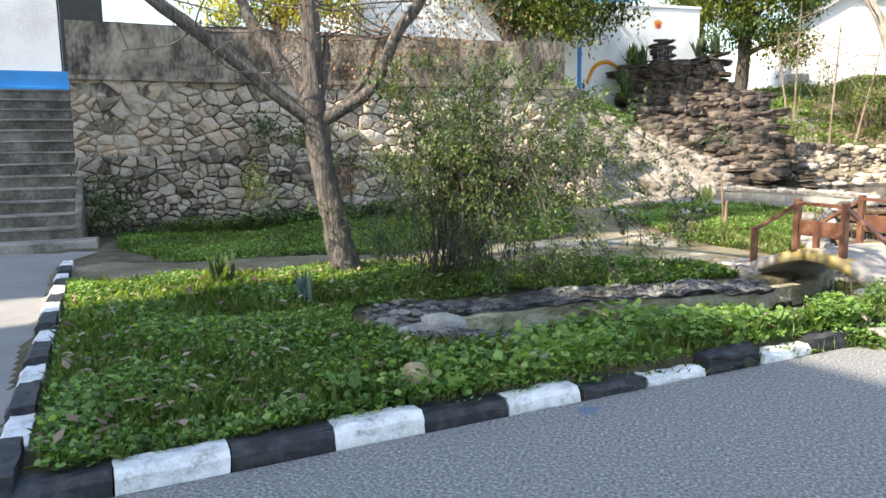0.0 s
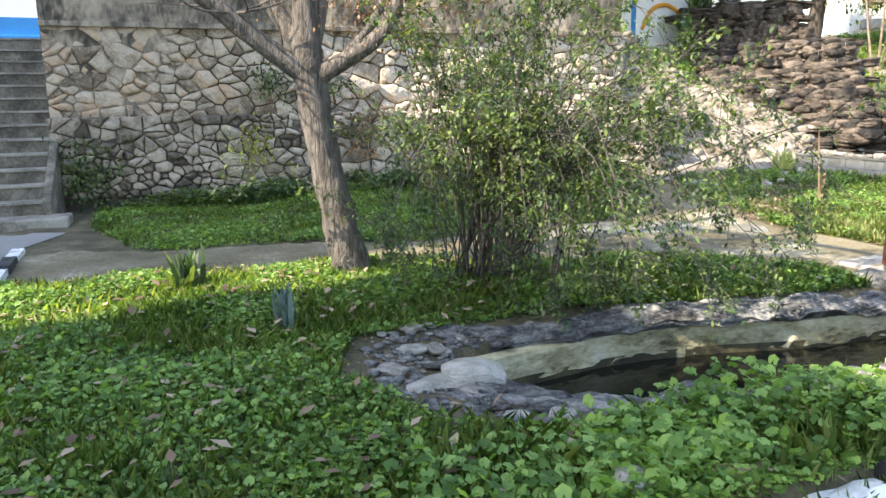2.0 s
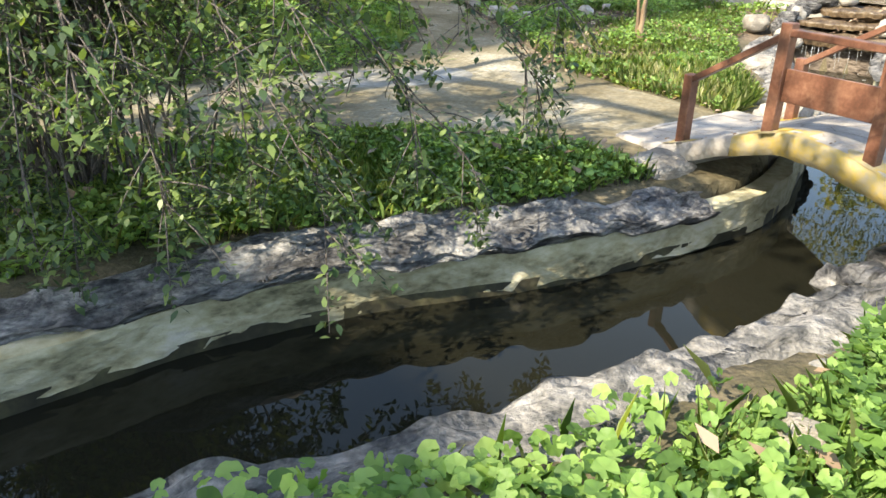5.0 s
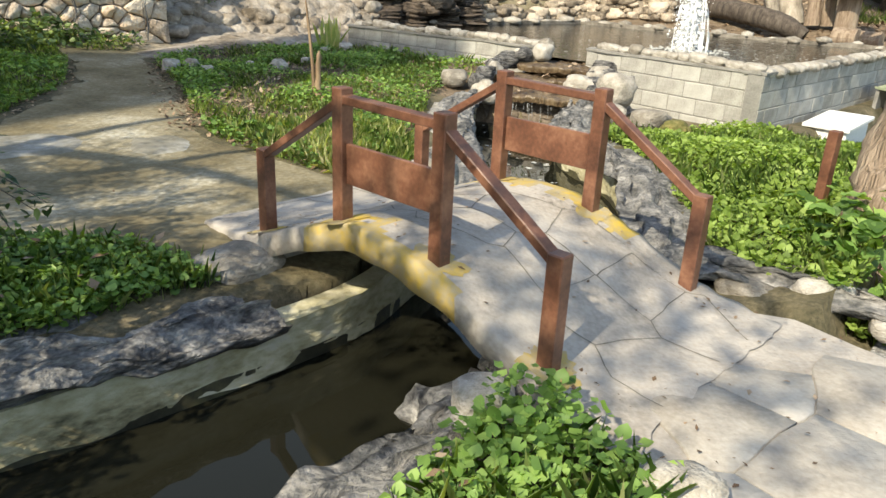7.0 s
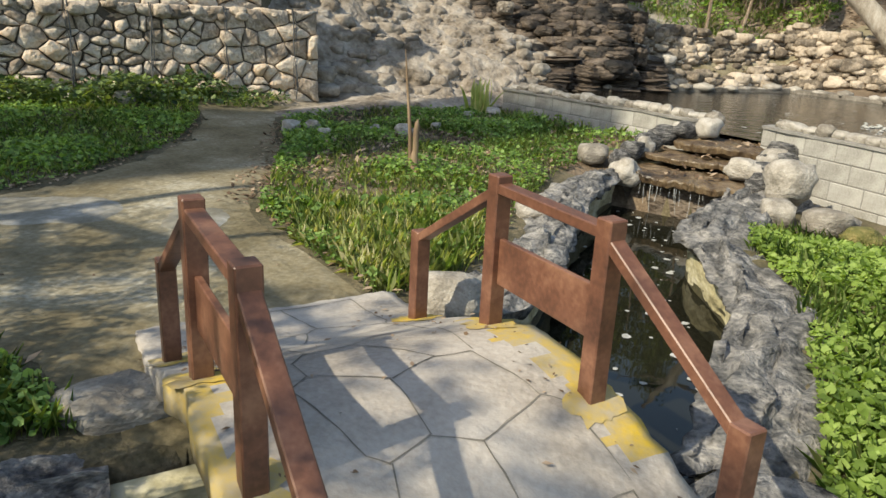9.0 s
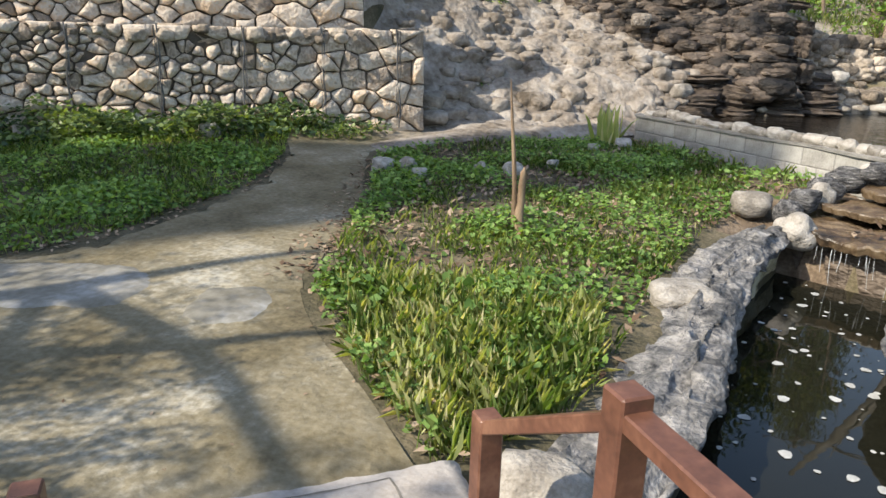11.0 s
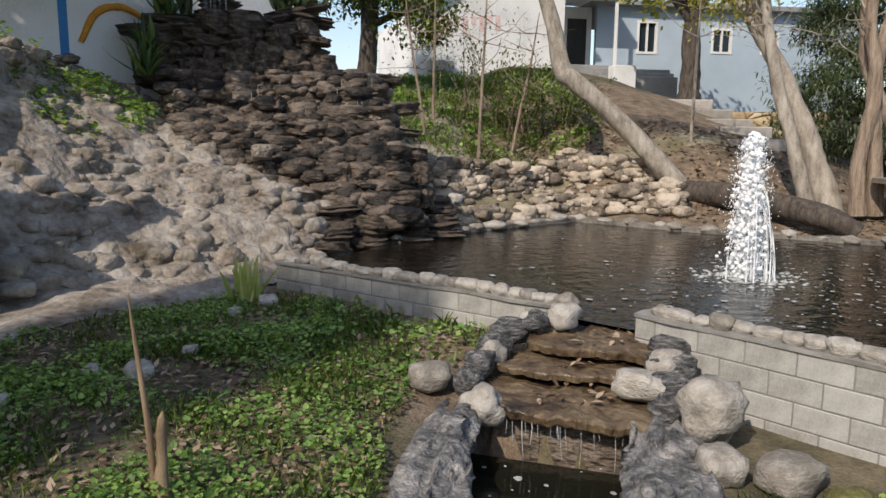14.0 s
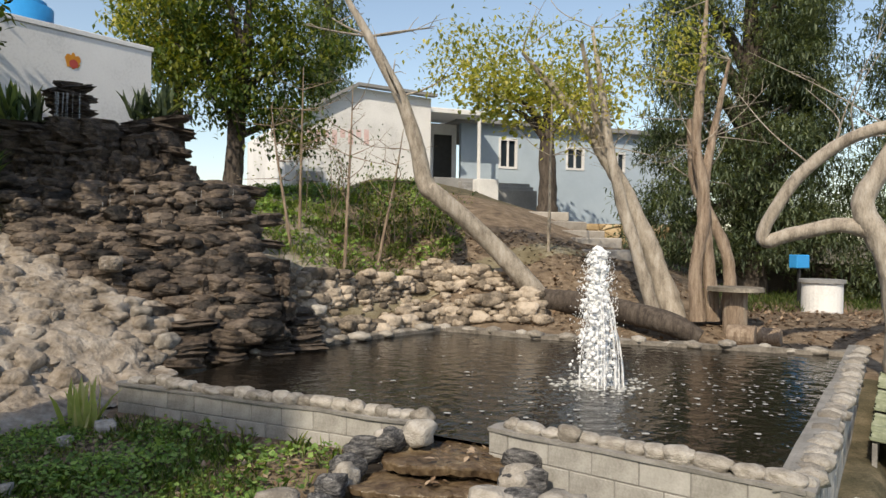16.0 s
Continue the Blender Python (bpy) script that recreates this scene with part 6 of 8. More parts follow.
def greenery(name, poly, leaf_m2, blade_m2, label, leaf=(0.045, 0.085), h=(0.02, 0.15), blade=(0.06, 0.2), avoid=(), mat_leaf=None, mat_blade=None, thin=0.35, seed=1, cover=0.6, lay=0.3, shape=None):
    A = area(poly)
    root = empty(name, (poly[0][0], poly[0][1], 0))
    root.matrix_world = pose(0, 0, 0)
    tagged(root, label, "ground cover", kind="stuff")
    if leaf_m2:
        n = int(A * leaf_m2)
        p = on_ground(n, poly, avoid)
        q = patch_noise(p, 1.1, seed)
        k = rng.uniform(0, 1, n) < np.clip(cover + 2.0 * q, thin, 1)
        p, q = p[k], q[k]
        n = len(p)
        hh = rng.uniform(h[0], h[1], n) * (0.75 + np.clip(q, -0.4, 0.6))
        P = np.column_stack((p, ground_z(p[:, 0], p[:, 1]) + hh))
        ob = scatter("leaves", *(shape or LEAF_ROUND), P, rng.uniform(0, 6.28, n), rng.normal(0.1, 0.55, n), rng.uniform(leaf[0], leaf[1], n), mat_leaf or M_LEAF, root)
        tagged(ob, kind="stuff")
    if blade_m2:
        n = int(A * blade_m2)
        p = on_ground(n, poly, avoid)
        q = patch_noise(p, 1.4, seed + 5)
        k = rng.uniform(0, 1, n) < np.clip(cover - 0.1 + 2.0 * q, thin * 0.6, 1)
        p = p[k]
        n = len(p)
        P = np.column_stack((p, ground_z(p[:, 0], p[:, 1]) - 0.005))
        ob = scatter("blades", *BLADE, P, rng.uniform(0, 6.28, n), rng.normal(0, lay, n), rng.uniform(blade[0], blade[1], n), mat_blade or M_GRASS, root)
        tagged(ob, kind="stuff")
    return root


LAWN_S = [(-0.2, 3.17), (-0.02, 3.08), (1.28, 4.36), (2.66, 5.7), (4.6, 7.5), (4.85, 9.0), (4.5, 8.35), (3.95, 7.75), (3.4, 7.2), (2.5, 6.65), (1.6, 6.15), (0.8, 6.05), (0.1, 6.35), (-0.2, 7.1), (0.3, 7.62), (1.2, 8.55), (2.15, 9.17), (3.15, 9.75), (3.75, 10.3), (3.0, 10.55), (2.0, 10.7), (0.5, 10.15), (-1.8, 9.25), (-3.4, 7.8), (-3.75, 7.5), (-4.16, 7.28)]
LAWN_N = [(-6.2, 10.3), (-4.4, 9.25), (-2.5, 10.25), (-1.1, 11.05), (0.65, 12.7), (1.0, 13.7), (0.95, 15.2), (0.45, 16.5), (-0.2, 17.5), (-0.1, 18.0), (-7.4, 11.6)]
ISLAND = [(4.35, 11.9), (3.75, 12.4), (2.95, 13.25), (2.5, 14.4), (2.05, 15.6), (1.35, 17.0), (1.6, 18.3), (3.3, 19.9), (3.9, 19.9), (5.2, 18.7), (5.3, 17.0), (5.0, 15.9), (4.85, 14.6), (4.8, 13.0), (4.5, 12.1)]
LAWN_E = [(6.5, 10.3), (7.2, 9.6), (8.5, 9.0), (11.0, 11.5), (9.6, 14.6), (8.6, 15.0), (7.7, 14.9), (6.9, 15.0), (6.72, 14.2), (6.85, 12.9), (6.6, 11.3), (6.45, 10.6)]
greenery("clover_lawn", LAWN_S, 3000, 1500, "dense green mallow and clover with grass tufts", leaf=(0.022, 0.06), h=(0.03, 0.11), blade=(0.06, 0.17), seed=2, thin=0.55)
greenery("kerb_weeds", [kerb_pt(1.7, 0.2), kerb_pt(6.4, 0.2), kerb_pt(6.3, 0.85), kerb_pt(4.2, 1.05), kerb_pt(2.6, 1.0), kerb_pt(1.7, 0.6)], 1100, 700, "tall bushy green weeds behind the road kerb", leaf=(0.03, 0.085), h=(0.05, 0.26), blade=(0.1, 0.26), seed=67, cover=0.5, thin=0.2, shape=LEAF_LOBED)
# extra patch of the brighter leaf, to make this bank look sunlit
greenery("rim_weeds", [(0.9, 8.65), (2.15, 9.28), (3.1, 9.85), (3.6, 10.28), (3.0, 10.5), (2.0, 10.62), (1.0, 10.2)], 1900, 500, "yellow-green weeds between rim and footpath, sunlight put into their colour", leaf=(0.022, 0.055), h=(0.05, 0.14), seed=61, cover=0.55, thin=0.25, mat_leaf=M_LEAF_SUN)
greenery("shaded_lawn", LAWN_N, 1700, 800, "shaded green lawn with low leaves before the wall", leaf=(0.025, 0.06), h=(0.01, 0.07), blade=(0.05, 0.12), seed=8)
IVY = [(-7.3, 11.4), (-6.3, 11.6), (-3.0, 14.3), (-0.4, 16.3), (0.7, 17.8), (0.75, 18.7), (-0.2, 17.9), (-4.0, 14.6)]
greenery("ivy_bed", IVY, 1300, 150, "dark ivy and weeds along the foot of the wall", leaf=(0.05, 0.09), h=(0.03, 0.32), mat_leaf=M_BUSH, seed=11)
greenery("weedy_island", ISLAND, 1700, 1300, "weedy grass island between path and channel", leaf=(0.02, 0.055), h=(0.01, 0.12), blade=(0.05, 0.13), seed=14, thin=0.03, cover=0.42)
greenery("dry_stalks", ISLAND, 0, 170, "straw-coloured dry stalks lying among the weeds", blade=(0.03, 0.1), mat_blade=M_STRAW, seed=51, lay=1.2, cover=0.5)
greenery("dry_tufts", [(4.4, 11.9), (3.6, 12.6), (3.0, 13.5), (3.6, 14.0), (4.6, 13.8), (4.8, 12.9)], 0, 3200, "sunlit pale grass tufts beside the bridge", blade=(0.05, 0.17), mat_blade=M_STRAW, seed=17, lay=0.6, cover=0.7)
greenery("tall_grass", [(4.4, 11.9), (3.6, 12.6), (3.2, 13.3), (3.8, 13.8), (4.7, 13.4), (4.75, 12.6)], 160, 3000, "bright tall grass beside the bridge", blade=(0.06, 0.2), seed=19, thin=0.05, cover=0.45)
# uses the leaf colour brightened for sun
greenery("sunny_lawn", LAWN_E, 3000, 1100, "sunlit bright green weeds beside the paving", leaf=(0.022, 0.062), h=(0.04, 0.13), blade=(0.06, 0.18), seed=21, thin=0.6, mat_leaf=M_LEAF_SUN)
greenery("big_mallow", [(6.75, 10.15), (7.1, 9.75), (7.6, 10.2), (7.3, 11.0), (6.95, 10.9)], 230, 200, "large-leaved mallow plants at the tree's foot", leaf=(0.06, 0.15), h=(0.05, 0.30), seed=23, thin=0.8, shape=LEAF_LOBED)
BANK_N = [(5.6, 27.5), (8.2, 27.2), (10.5, 28.5), (11.5, 31), (12, 38), (6, 38), (4.5, 31)]
greenery("litter_weeds", [(5.2, 16.9), (6.2, 17.7), (5.3, 18.9), (4.5, 19.5), (4.3, 18.2)], 330, 300, "sparse weeds in the leaf litter below the pond wall", leaf=(0.04, 0.08), h=(0.02, 0.16), seed=41, cover=0.5, thin=0.1)
greenery("slope_weeds", [(-0.6, 21.6), (0.9, 22.4), (1.5, 24.4), (0.0, 24.9), (-0.8, 23.2)], 520, 160, "green weeds rooted on the rock slope", leaf=(0.06, 0.11), h=(0.12, 0.4), seed=33, cover=0.4)
greenery("slope_weeds", [(1.2, 20.6), (1.5, 20.5), (1.6, 20.8), (1.3, 20.9)], 600, 200, "small tuft of weeds on the rock slope", leaf=(0.04, 0.08), h=(0.08, 0.26), seed=34, cover=1.0)
greenery("bank_grass", BANK_N, 120, 420, "sunlit green grass on the bank above the pond", leaf=(0.07, 0.13), h=(0.02, 0.25), blade=(0.08, 0.24), seed=25, cover=0.42, thin=0.1)
greenery("path_weeds", [(4.2, 7.35), (4.7, 7.3), (5.1, 7.8), (5.5, 8.5), (5.42, 8.85), (5.18, 9.1), (4.9, 9.02), (4.6, 8.62), (4.3, 8.15), (4.1, 7.75)], 2600, 700, "leafy green weeds spilling over the paving edge", leaf=(0.025, 0.065), h=(0.03, 0.26), blade=(0.08, 0.2), seed=47, thin=0.7, cover=0.9)
greenery("wall_weeds", [(9.9, 15.0), (10.6, 15.2), (12.4, 16.6), (14.6, 18.6), (15.4, 17.6), (12.5, 14.6), (10.4, 13.9)], 420, 300, "green weeds beside the long pond wall", leaf=(0.06, 0.12), h=(0.03, 0.3), seed=43)
greenery("far_lawn", [(16, 25.5), (23, 25), (26, 30), (19, 31)], 0, 160, "thin sunlit lawn beyond the trees", blade=(0.1, 0.25), seed=27)


def litter(name, poly, n, label, size=(0.04, 0.11), lift=0.012):
    p = on_ground(n, poly)
    P = np.column_stack((p, ground_z(p[:, 0], p[:, 1]) + lift))
    ob = scatter(name, *LEAF_OVAL, P, rng.uniform(0, 6.28, n), rng.normal(0, 0.35, n), rng.uniform(size[0], size[1], n), M_DRYLEAF)
    return tagged(ob, label, "dead leaves", kind="stuff")


litter("fallen_leaves", [(7, 24.9), (9.2, 26.4), (11, 24.9), (13, 23), (16, 21.5), (21, 24), (16, 30), (9, 30)], 5200, "brown fallen leaves on the bank behind the pond", (0.08, 0.18))
litter("fallen_leaves", [(3.6, 17.0), (5.3, 17.2), (6.3, 17.9), (4.2, 19.8), (3.2, 19.0)], 900, "brown fallen leaves below the block wall")
litter("fallen_leaves", LAWN_S, 520, "scattered brown leaves lying on the clover", (0.05, 0.13), 0.12)
litter("fallen_leaves", [(-1.0, 8.6), (1.5, 8.7), (2.2, 9.6), (0.2, 9.9)], 420, "brown leaves under the shrub")
litter("fallen_leaves", [(-0.3, 7.3), (0.1, 6.3), (0.9, 6.1), (1.6, 6.4), (0.8, 6.9), (0.4, 7.6)], 260, "small brown leaves among the stones", (0.02, 0.05))
litter("fallen_leaves", ISLAND, 4200, "brown leaves and stalks among the weeds", (0.04, 0.1), 0.03)
litter("fallen_leaves", LAWN_N, 160, "brown leaves on the shaded lawn", (0.05, 0.12))


litter("fallen_leaves", [(2.9, 13.3), (2.55, 14.3), (2.1, 15.5), (1.4, 16.9), (1.2, 16.9), (1.75, 15.5), (2.2, 14.2), (2.6, 13.3)], 700, "dark leaf litter along the edge of the path", (0.03, 0.07))
litter("fallen_leaves", [(0.75, 12.7), (1.1, 13.7), (1.05, 15.2), (0.55, 16.5), (0.2, 16.4), (0.7, 15.0), (0.75, 13.8), (0.3, 12.8)], 500, "brown leaf litter where lawn and path meet", (0.03, 0.07))
litter("fallen_leaves", [(0.6, 10.4), (2.2, 10.85), (3.2, 10.75), (3.9, 10.6), (3.9, 12.3), (2.7, 13.2), (2.4, 14.3), (1.3, 13.6), (0.6, 12.0)], 170, "dry bits of leaf strewn on the footpath", (0.015, 0.045))


def creeper(d, z, w, h, n, material, label):
    """Leaves rooted in the joints of the wall, hanging before its face."""
    p = Vector((*W_A, 0)) + _wd * d - _wn * 0.08
    root = empty("wall_creeper", (p.x, p.y, z))
    tagged(root, label, "creeper")
    a = rng.normal(0, w, n)
    P = np.column_stack((a * _wd.x - _wn.x * rng.uniform(0, 0.14, n), a * _wd.y - _wn.y * rng.uniform(0, 0.14, n), rng.normal(0, h, n)))
    if z > 1.7:
        P[:, :2] += np.array((_wn.x, _wn.y)) * 0.4
    tagged(scatter("leaves", *LEAF_SIX, P, rng.uniform(0, 6.28, n), rng.normal(-0.9, 0.5, n), rng.uniform(0.04, 0.1, n), material, root), kind="stuff")


creeper(3.6, 2.25, 0.18, 0.16, 260, M_BUSH, "dark green creeper growing from the wall joints")
creeper(4.4, 2.0, 0.22, 0.2, 300, M_BUSH, "dark green creeper growing from the wall joints")
creeper(3.3, 1.15, 0.14, 0.22, 240, M_YLEAF, "yellow-green creeper growing from the wall joints")
creeper(0.5, 0.75, 0.3, 0.3, 700, M_BUSH, "dark ivy climbing the corner by the stairs")
creeper(5.3, 1.3, 0.25, 0.3, 320, M_RUSTLEAF, "rusty dried creeper on the stone wall")


def strap_clump(name, x, y, n, L, label, material, lean=0.35, z=None):
    P = np.column_stack((x + rng.normal(0, 0.07, n), y + rng.normal(0, 0.07, n), np.full(n, (gz(x, y) if z is None else z) - 0.01)))
    T = [(-0.05, 0, 0), (0.05, 0, 0), (0.06, 0.06, 0.4), (0.045, 0.16, 0.75), (0, 0.3, 1.0), (-0.045, 0.16, 0.75), (-0.06, 0.06, 0.4)]
    root = empty(name, (x, y, P[0, 2]))
    tagged(root, label, "plant")
    P -= np.array((x, y, P[0, 2]))
    tagged(scatter("leaves", T, [(0, 1, 2, 3, 4, 5, 6)], P, rng.uniform(0, 6.28, n), rng.normal(0, lean, n), rng.uniform(L * 0.6, L, n), material, root), kind="stuff")
    return root


strap_clump("iris_clump", -2.4, 7.88, 24, 0.5, "upright blue-green iris leaves in the lawn", M_BUSH, 0.3)
strap_clump("agave_plant", -0.8, 7.15, 16, 0.42, "small blue-grey agave in the clover", M_AGAVE, 0.5)
strap_clump("iris_clump", 3.5, 19.6, 26, 0.6, "drying strap-leaved plant by the block wall", M_STRAW, 0.35)
for x, y, z in ((1.2, 25.5, 4.35), (0.9, 25.2, 3.6), (1.5, 25.9, 4.4), (3.3, 25.9, 4.55), (3.7, 25.8, 4.6), (1.0, 24.8, 3.2)):
    strap_clump("rockery_agave", x, y, 34, 0.75, "green strap-leaved agave on the rockery", M_CYP if y > 25.6 else M_BUSH, 0.6, z=z)


# ---- shrub ----
def shrub():
    root = empty("shrub", (0.25, 9.15, 0.1))
    root.matrix_world = pose(0, 0, 0)
    tagged(root, "broad airy green shrub of many thin fanning stems", "shrub")
    lm, nodes = Limbs(), []

    def spray(line, n, L):
        """Short side twigs along the outer part of a stem; leaves sit along them."""
        for _ in range(n):
            i = random.randrange(len(line) // 3, len(line) - 1)
            p, q = Vector(line[i][:3]), Vector(line[i + 1][:3])
            d = ((q - p).normalized() + Vector((random.gauss(0, 0.55), random.gauss(0, 0.55), random.gauss(0.05, 0.45)))).normalized()
            ln = L * random.uniform(0.5, 1.2)
            e = p + d * ln + Vector((0, 0, -0.12 * ln))
            m = p + d * ln * 0.5
            lm.add([(*p, 0.004), (*m, 0.003), (*e, 0.0015)], 4, 2, 0.0)
            nodes.extend(tuple(p + (e - p) * f) for f in (0.3, 0.45, 0.6, 0.72, 0.84, 0.93, 1.0))

    for k in range(74):
        a = random.uniform(0, 2 * math.pi)
        out = abs(random.gauss(0.0, 0.55)) + 0.06
        out *= 1.25 if math.cos(a) > 0.2 else 0.85
        L = random.uniform(1.5, 2.9) * (1.0 - 0.12 * out)
        bx, by = 0.34 + random.gauss(0, 0.32), 9.15 + random.gauss(0, 0.2)
        dx, dy = math.cos(a), 0.75 * math.sin(a)
        w = lambda f, g: (bx + dx * L * out * f, by + dy * L * out * f, 0.06 + L * g)
        p = [(bx, by, 0.06, 0.010), (*w(0.2, 0.33), 0.008), (*w(0.48, 0.64), 0.006), (*w(0.75, 0.87), 0.0045), (*w(1.05, 0.98), 0.002)]
        lm.add(p, 5, 5, 0.1)
        spray(smooth_line(p, 9), 15, 0.4)
    # long runners that arch over the lawn and the channel
    for (x, y, z) in ((2.5, 8.5, 1.0), (2.9, 8.9, 1.15), (2.2, 8.2, 0.7), (2.0, 8.0, 1.3), (2.7, 8.9, 0.6), (1.7, 7.9, 0.9), (3.0, 9.2, 1.4), (2.2, 8.0, 1.5), (1.6, 7.7, 1.4), (2.4, 8.6, 1.7), (2.0, 8.6, 2.0), (1.2, 7.8, 0.7), (2.9, 9.6, 0.9), (2.4, 9.9, 1.3)):
        p = [(0.4, 9.1, 0.1, 0.012), (0.4 + (x - 0.4) * 0.3, 9.1 + (y - 9.1) * 0.3, 1.45, 0.008), (0.4 + (x - 0.4) * 0.7, 9.1 + (y - 9.1) * 0.7, z + 0.6, 0.005), (x, y, z, 0.003), (x + 0.1, y - 0.12, z - 0.3, 0.002)]
        lm.add(p, 5, 6, 0.1)
        spray(smooth_line(p, 12), 20, 0.3)
    for _ in range(26):
        x = random.uniform(-0.4, 2.2)
        y, z = 7.75 + 0.42 * max(0, x - 0.4) + random.uniform(0, 0.9), random.uniform(0.4, 1.3)
        bx = 0.25 + random.gauss(0, 0.2)
        p = [(bx, 9.05, 0.1, 0.010), (bx + (x - bx) * 0.3, 9.05 + (y - 9.05) * 0.3, z + 0.7, 0.007), (bx + (x - bx) * 0.72, 9.05 + (y - 9.05) * 0.72, z + 0.6, 0.005), (x, y, z, 0.003), (x + 0.05, y - 0.1, z - 0.2, 0.002)]
        lm.add(p, 5, 6, 0.1)
        spray(smooth_line(p, 12), 14, 0.26)
    tagged(lm.make("stem_thicket", M_BARK, root), "thin brown stems", kind="stuff")
    nodes = np.array(nodes)
    P = np.repeat(nodes, 3, 0) + rng.normal(0, 0.025, (len(nodes) * 3, 3))
    n = len(P)
    ob = scatter("leaves", *LEAF_SIX, P, rng.uniform(0, 6.28, n), rng.normal(-0.1, 0.6, n), rng.uniform(0.025, 0.068, n), M_BUSH, root)
    tagged(ob, "small oval leaves", kind="stuff")
    return root


shrub()


# ---- trees ----
def crown(name, blobs, n, leaf, material, parent, template=LEAF_OVAL, spread=1.0, hang=0.0):
    """Leaves in many clumps: blobs are (x, y, z, rx, ry, rz)."""
    C = []
    for (x, y, z, rx, ry, rz) in blobs:
        m = max(6, int(26 * (rx * ry * rz) ** (1 / 3)))
        d = rng.normal(0, 1, (m, 3))
        d /= np.linalg.norm(d, axis=1)[:, None]
        d *= rng.uniform(0.25, 1.0, m)[:, None] ** 0.6
        C.append(np.array((x, y, z)) + d * np.array((rx, ry, rz)))
    C = np.concatenate(C)
    k = rng.integers(0, len(C), n)
    sz = 0.30 * spread
    P = C[k] + rng.normal(0, sz, (n, 3)) * np.array((1, 1, 0.75))
    P[:, 2] -= hang * np.abs(rng.normal(0, 0.4, n))
    ob = scatter(name, *template, P, rng.uniform(0, 6.28, n), rng.normal(-0.3, 0.8, n), rng.uniform(leaf * 0.6, leaf * 1.2, n), material, parent)
    return tagged(ob, kind="stuff")


def twigs(lm, tip, n, L, r=0.008, up=0.5, droop=0.0):
    for _ in range(n):
        a = random.uniform(0, 6.28)
        d = Vector((math.cos(a), math.sin(a), random.uniform(-0.3, 1) * up)).normalized()
        m = Vector(tip) + d * L * random.uniform(0.35, 0.6)
        m += Vector((random.gauss(0, 0.06), random.gauss(0, 0.06), random.gauss(0, 0.05))) * L
        e = m + (d + Vector((random.uniform(-0.6, 0.6), random.uniform(-0.6, 0.6), random.uniform(-0.2, 0.6) - droop))) * L * 0.5
        lm.add([(*tip, r), (*m, r * 0.7), (*e, r * 0.3)], 5, 4, 0.1)
        for _k in range(2):
            f = random.uniform(0.1, 0.9)
            b = m + (e - m) * f
            c = b + Vector((random.gauss(0, 0.2), random.gauss(0, 0.2), random.gauss(0.08, 0.15))) * L
            lm.add([(*b, r * 0.45), (*((b + c) / 2 + Vector((0, 0, 0.03 * L))), r * 0.3), (*c, r * 0.15)], 4, 3, 0.0)


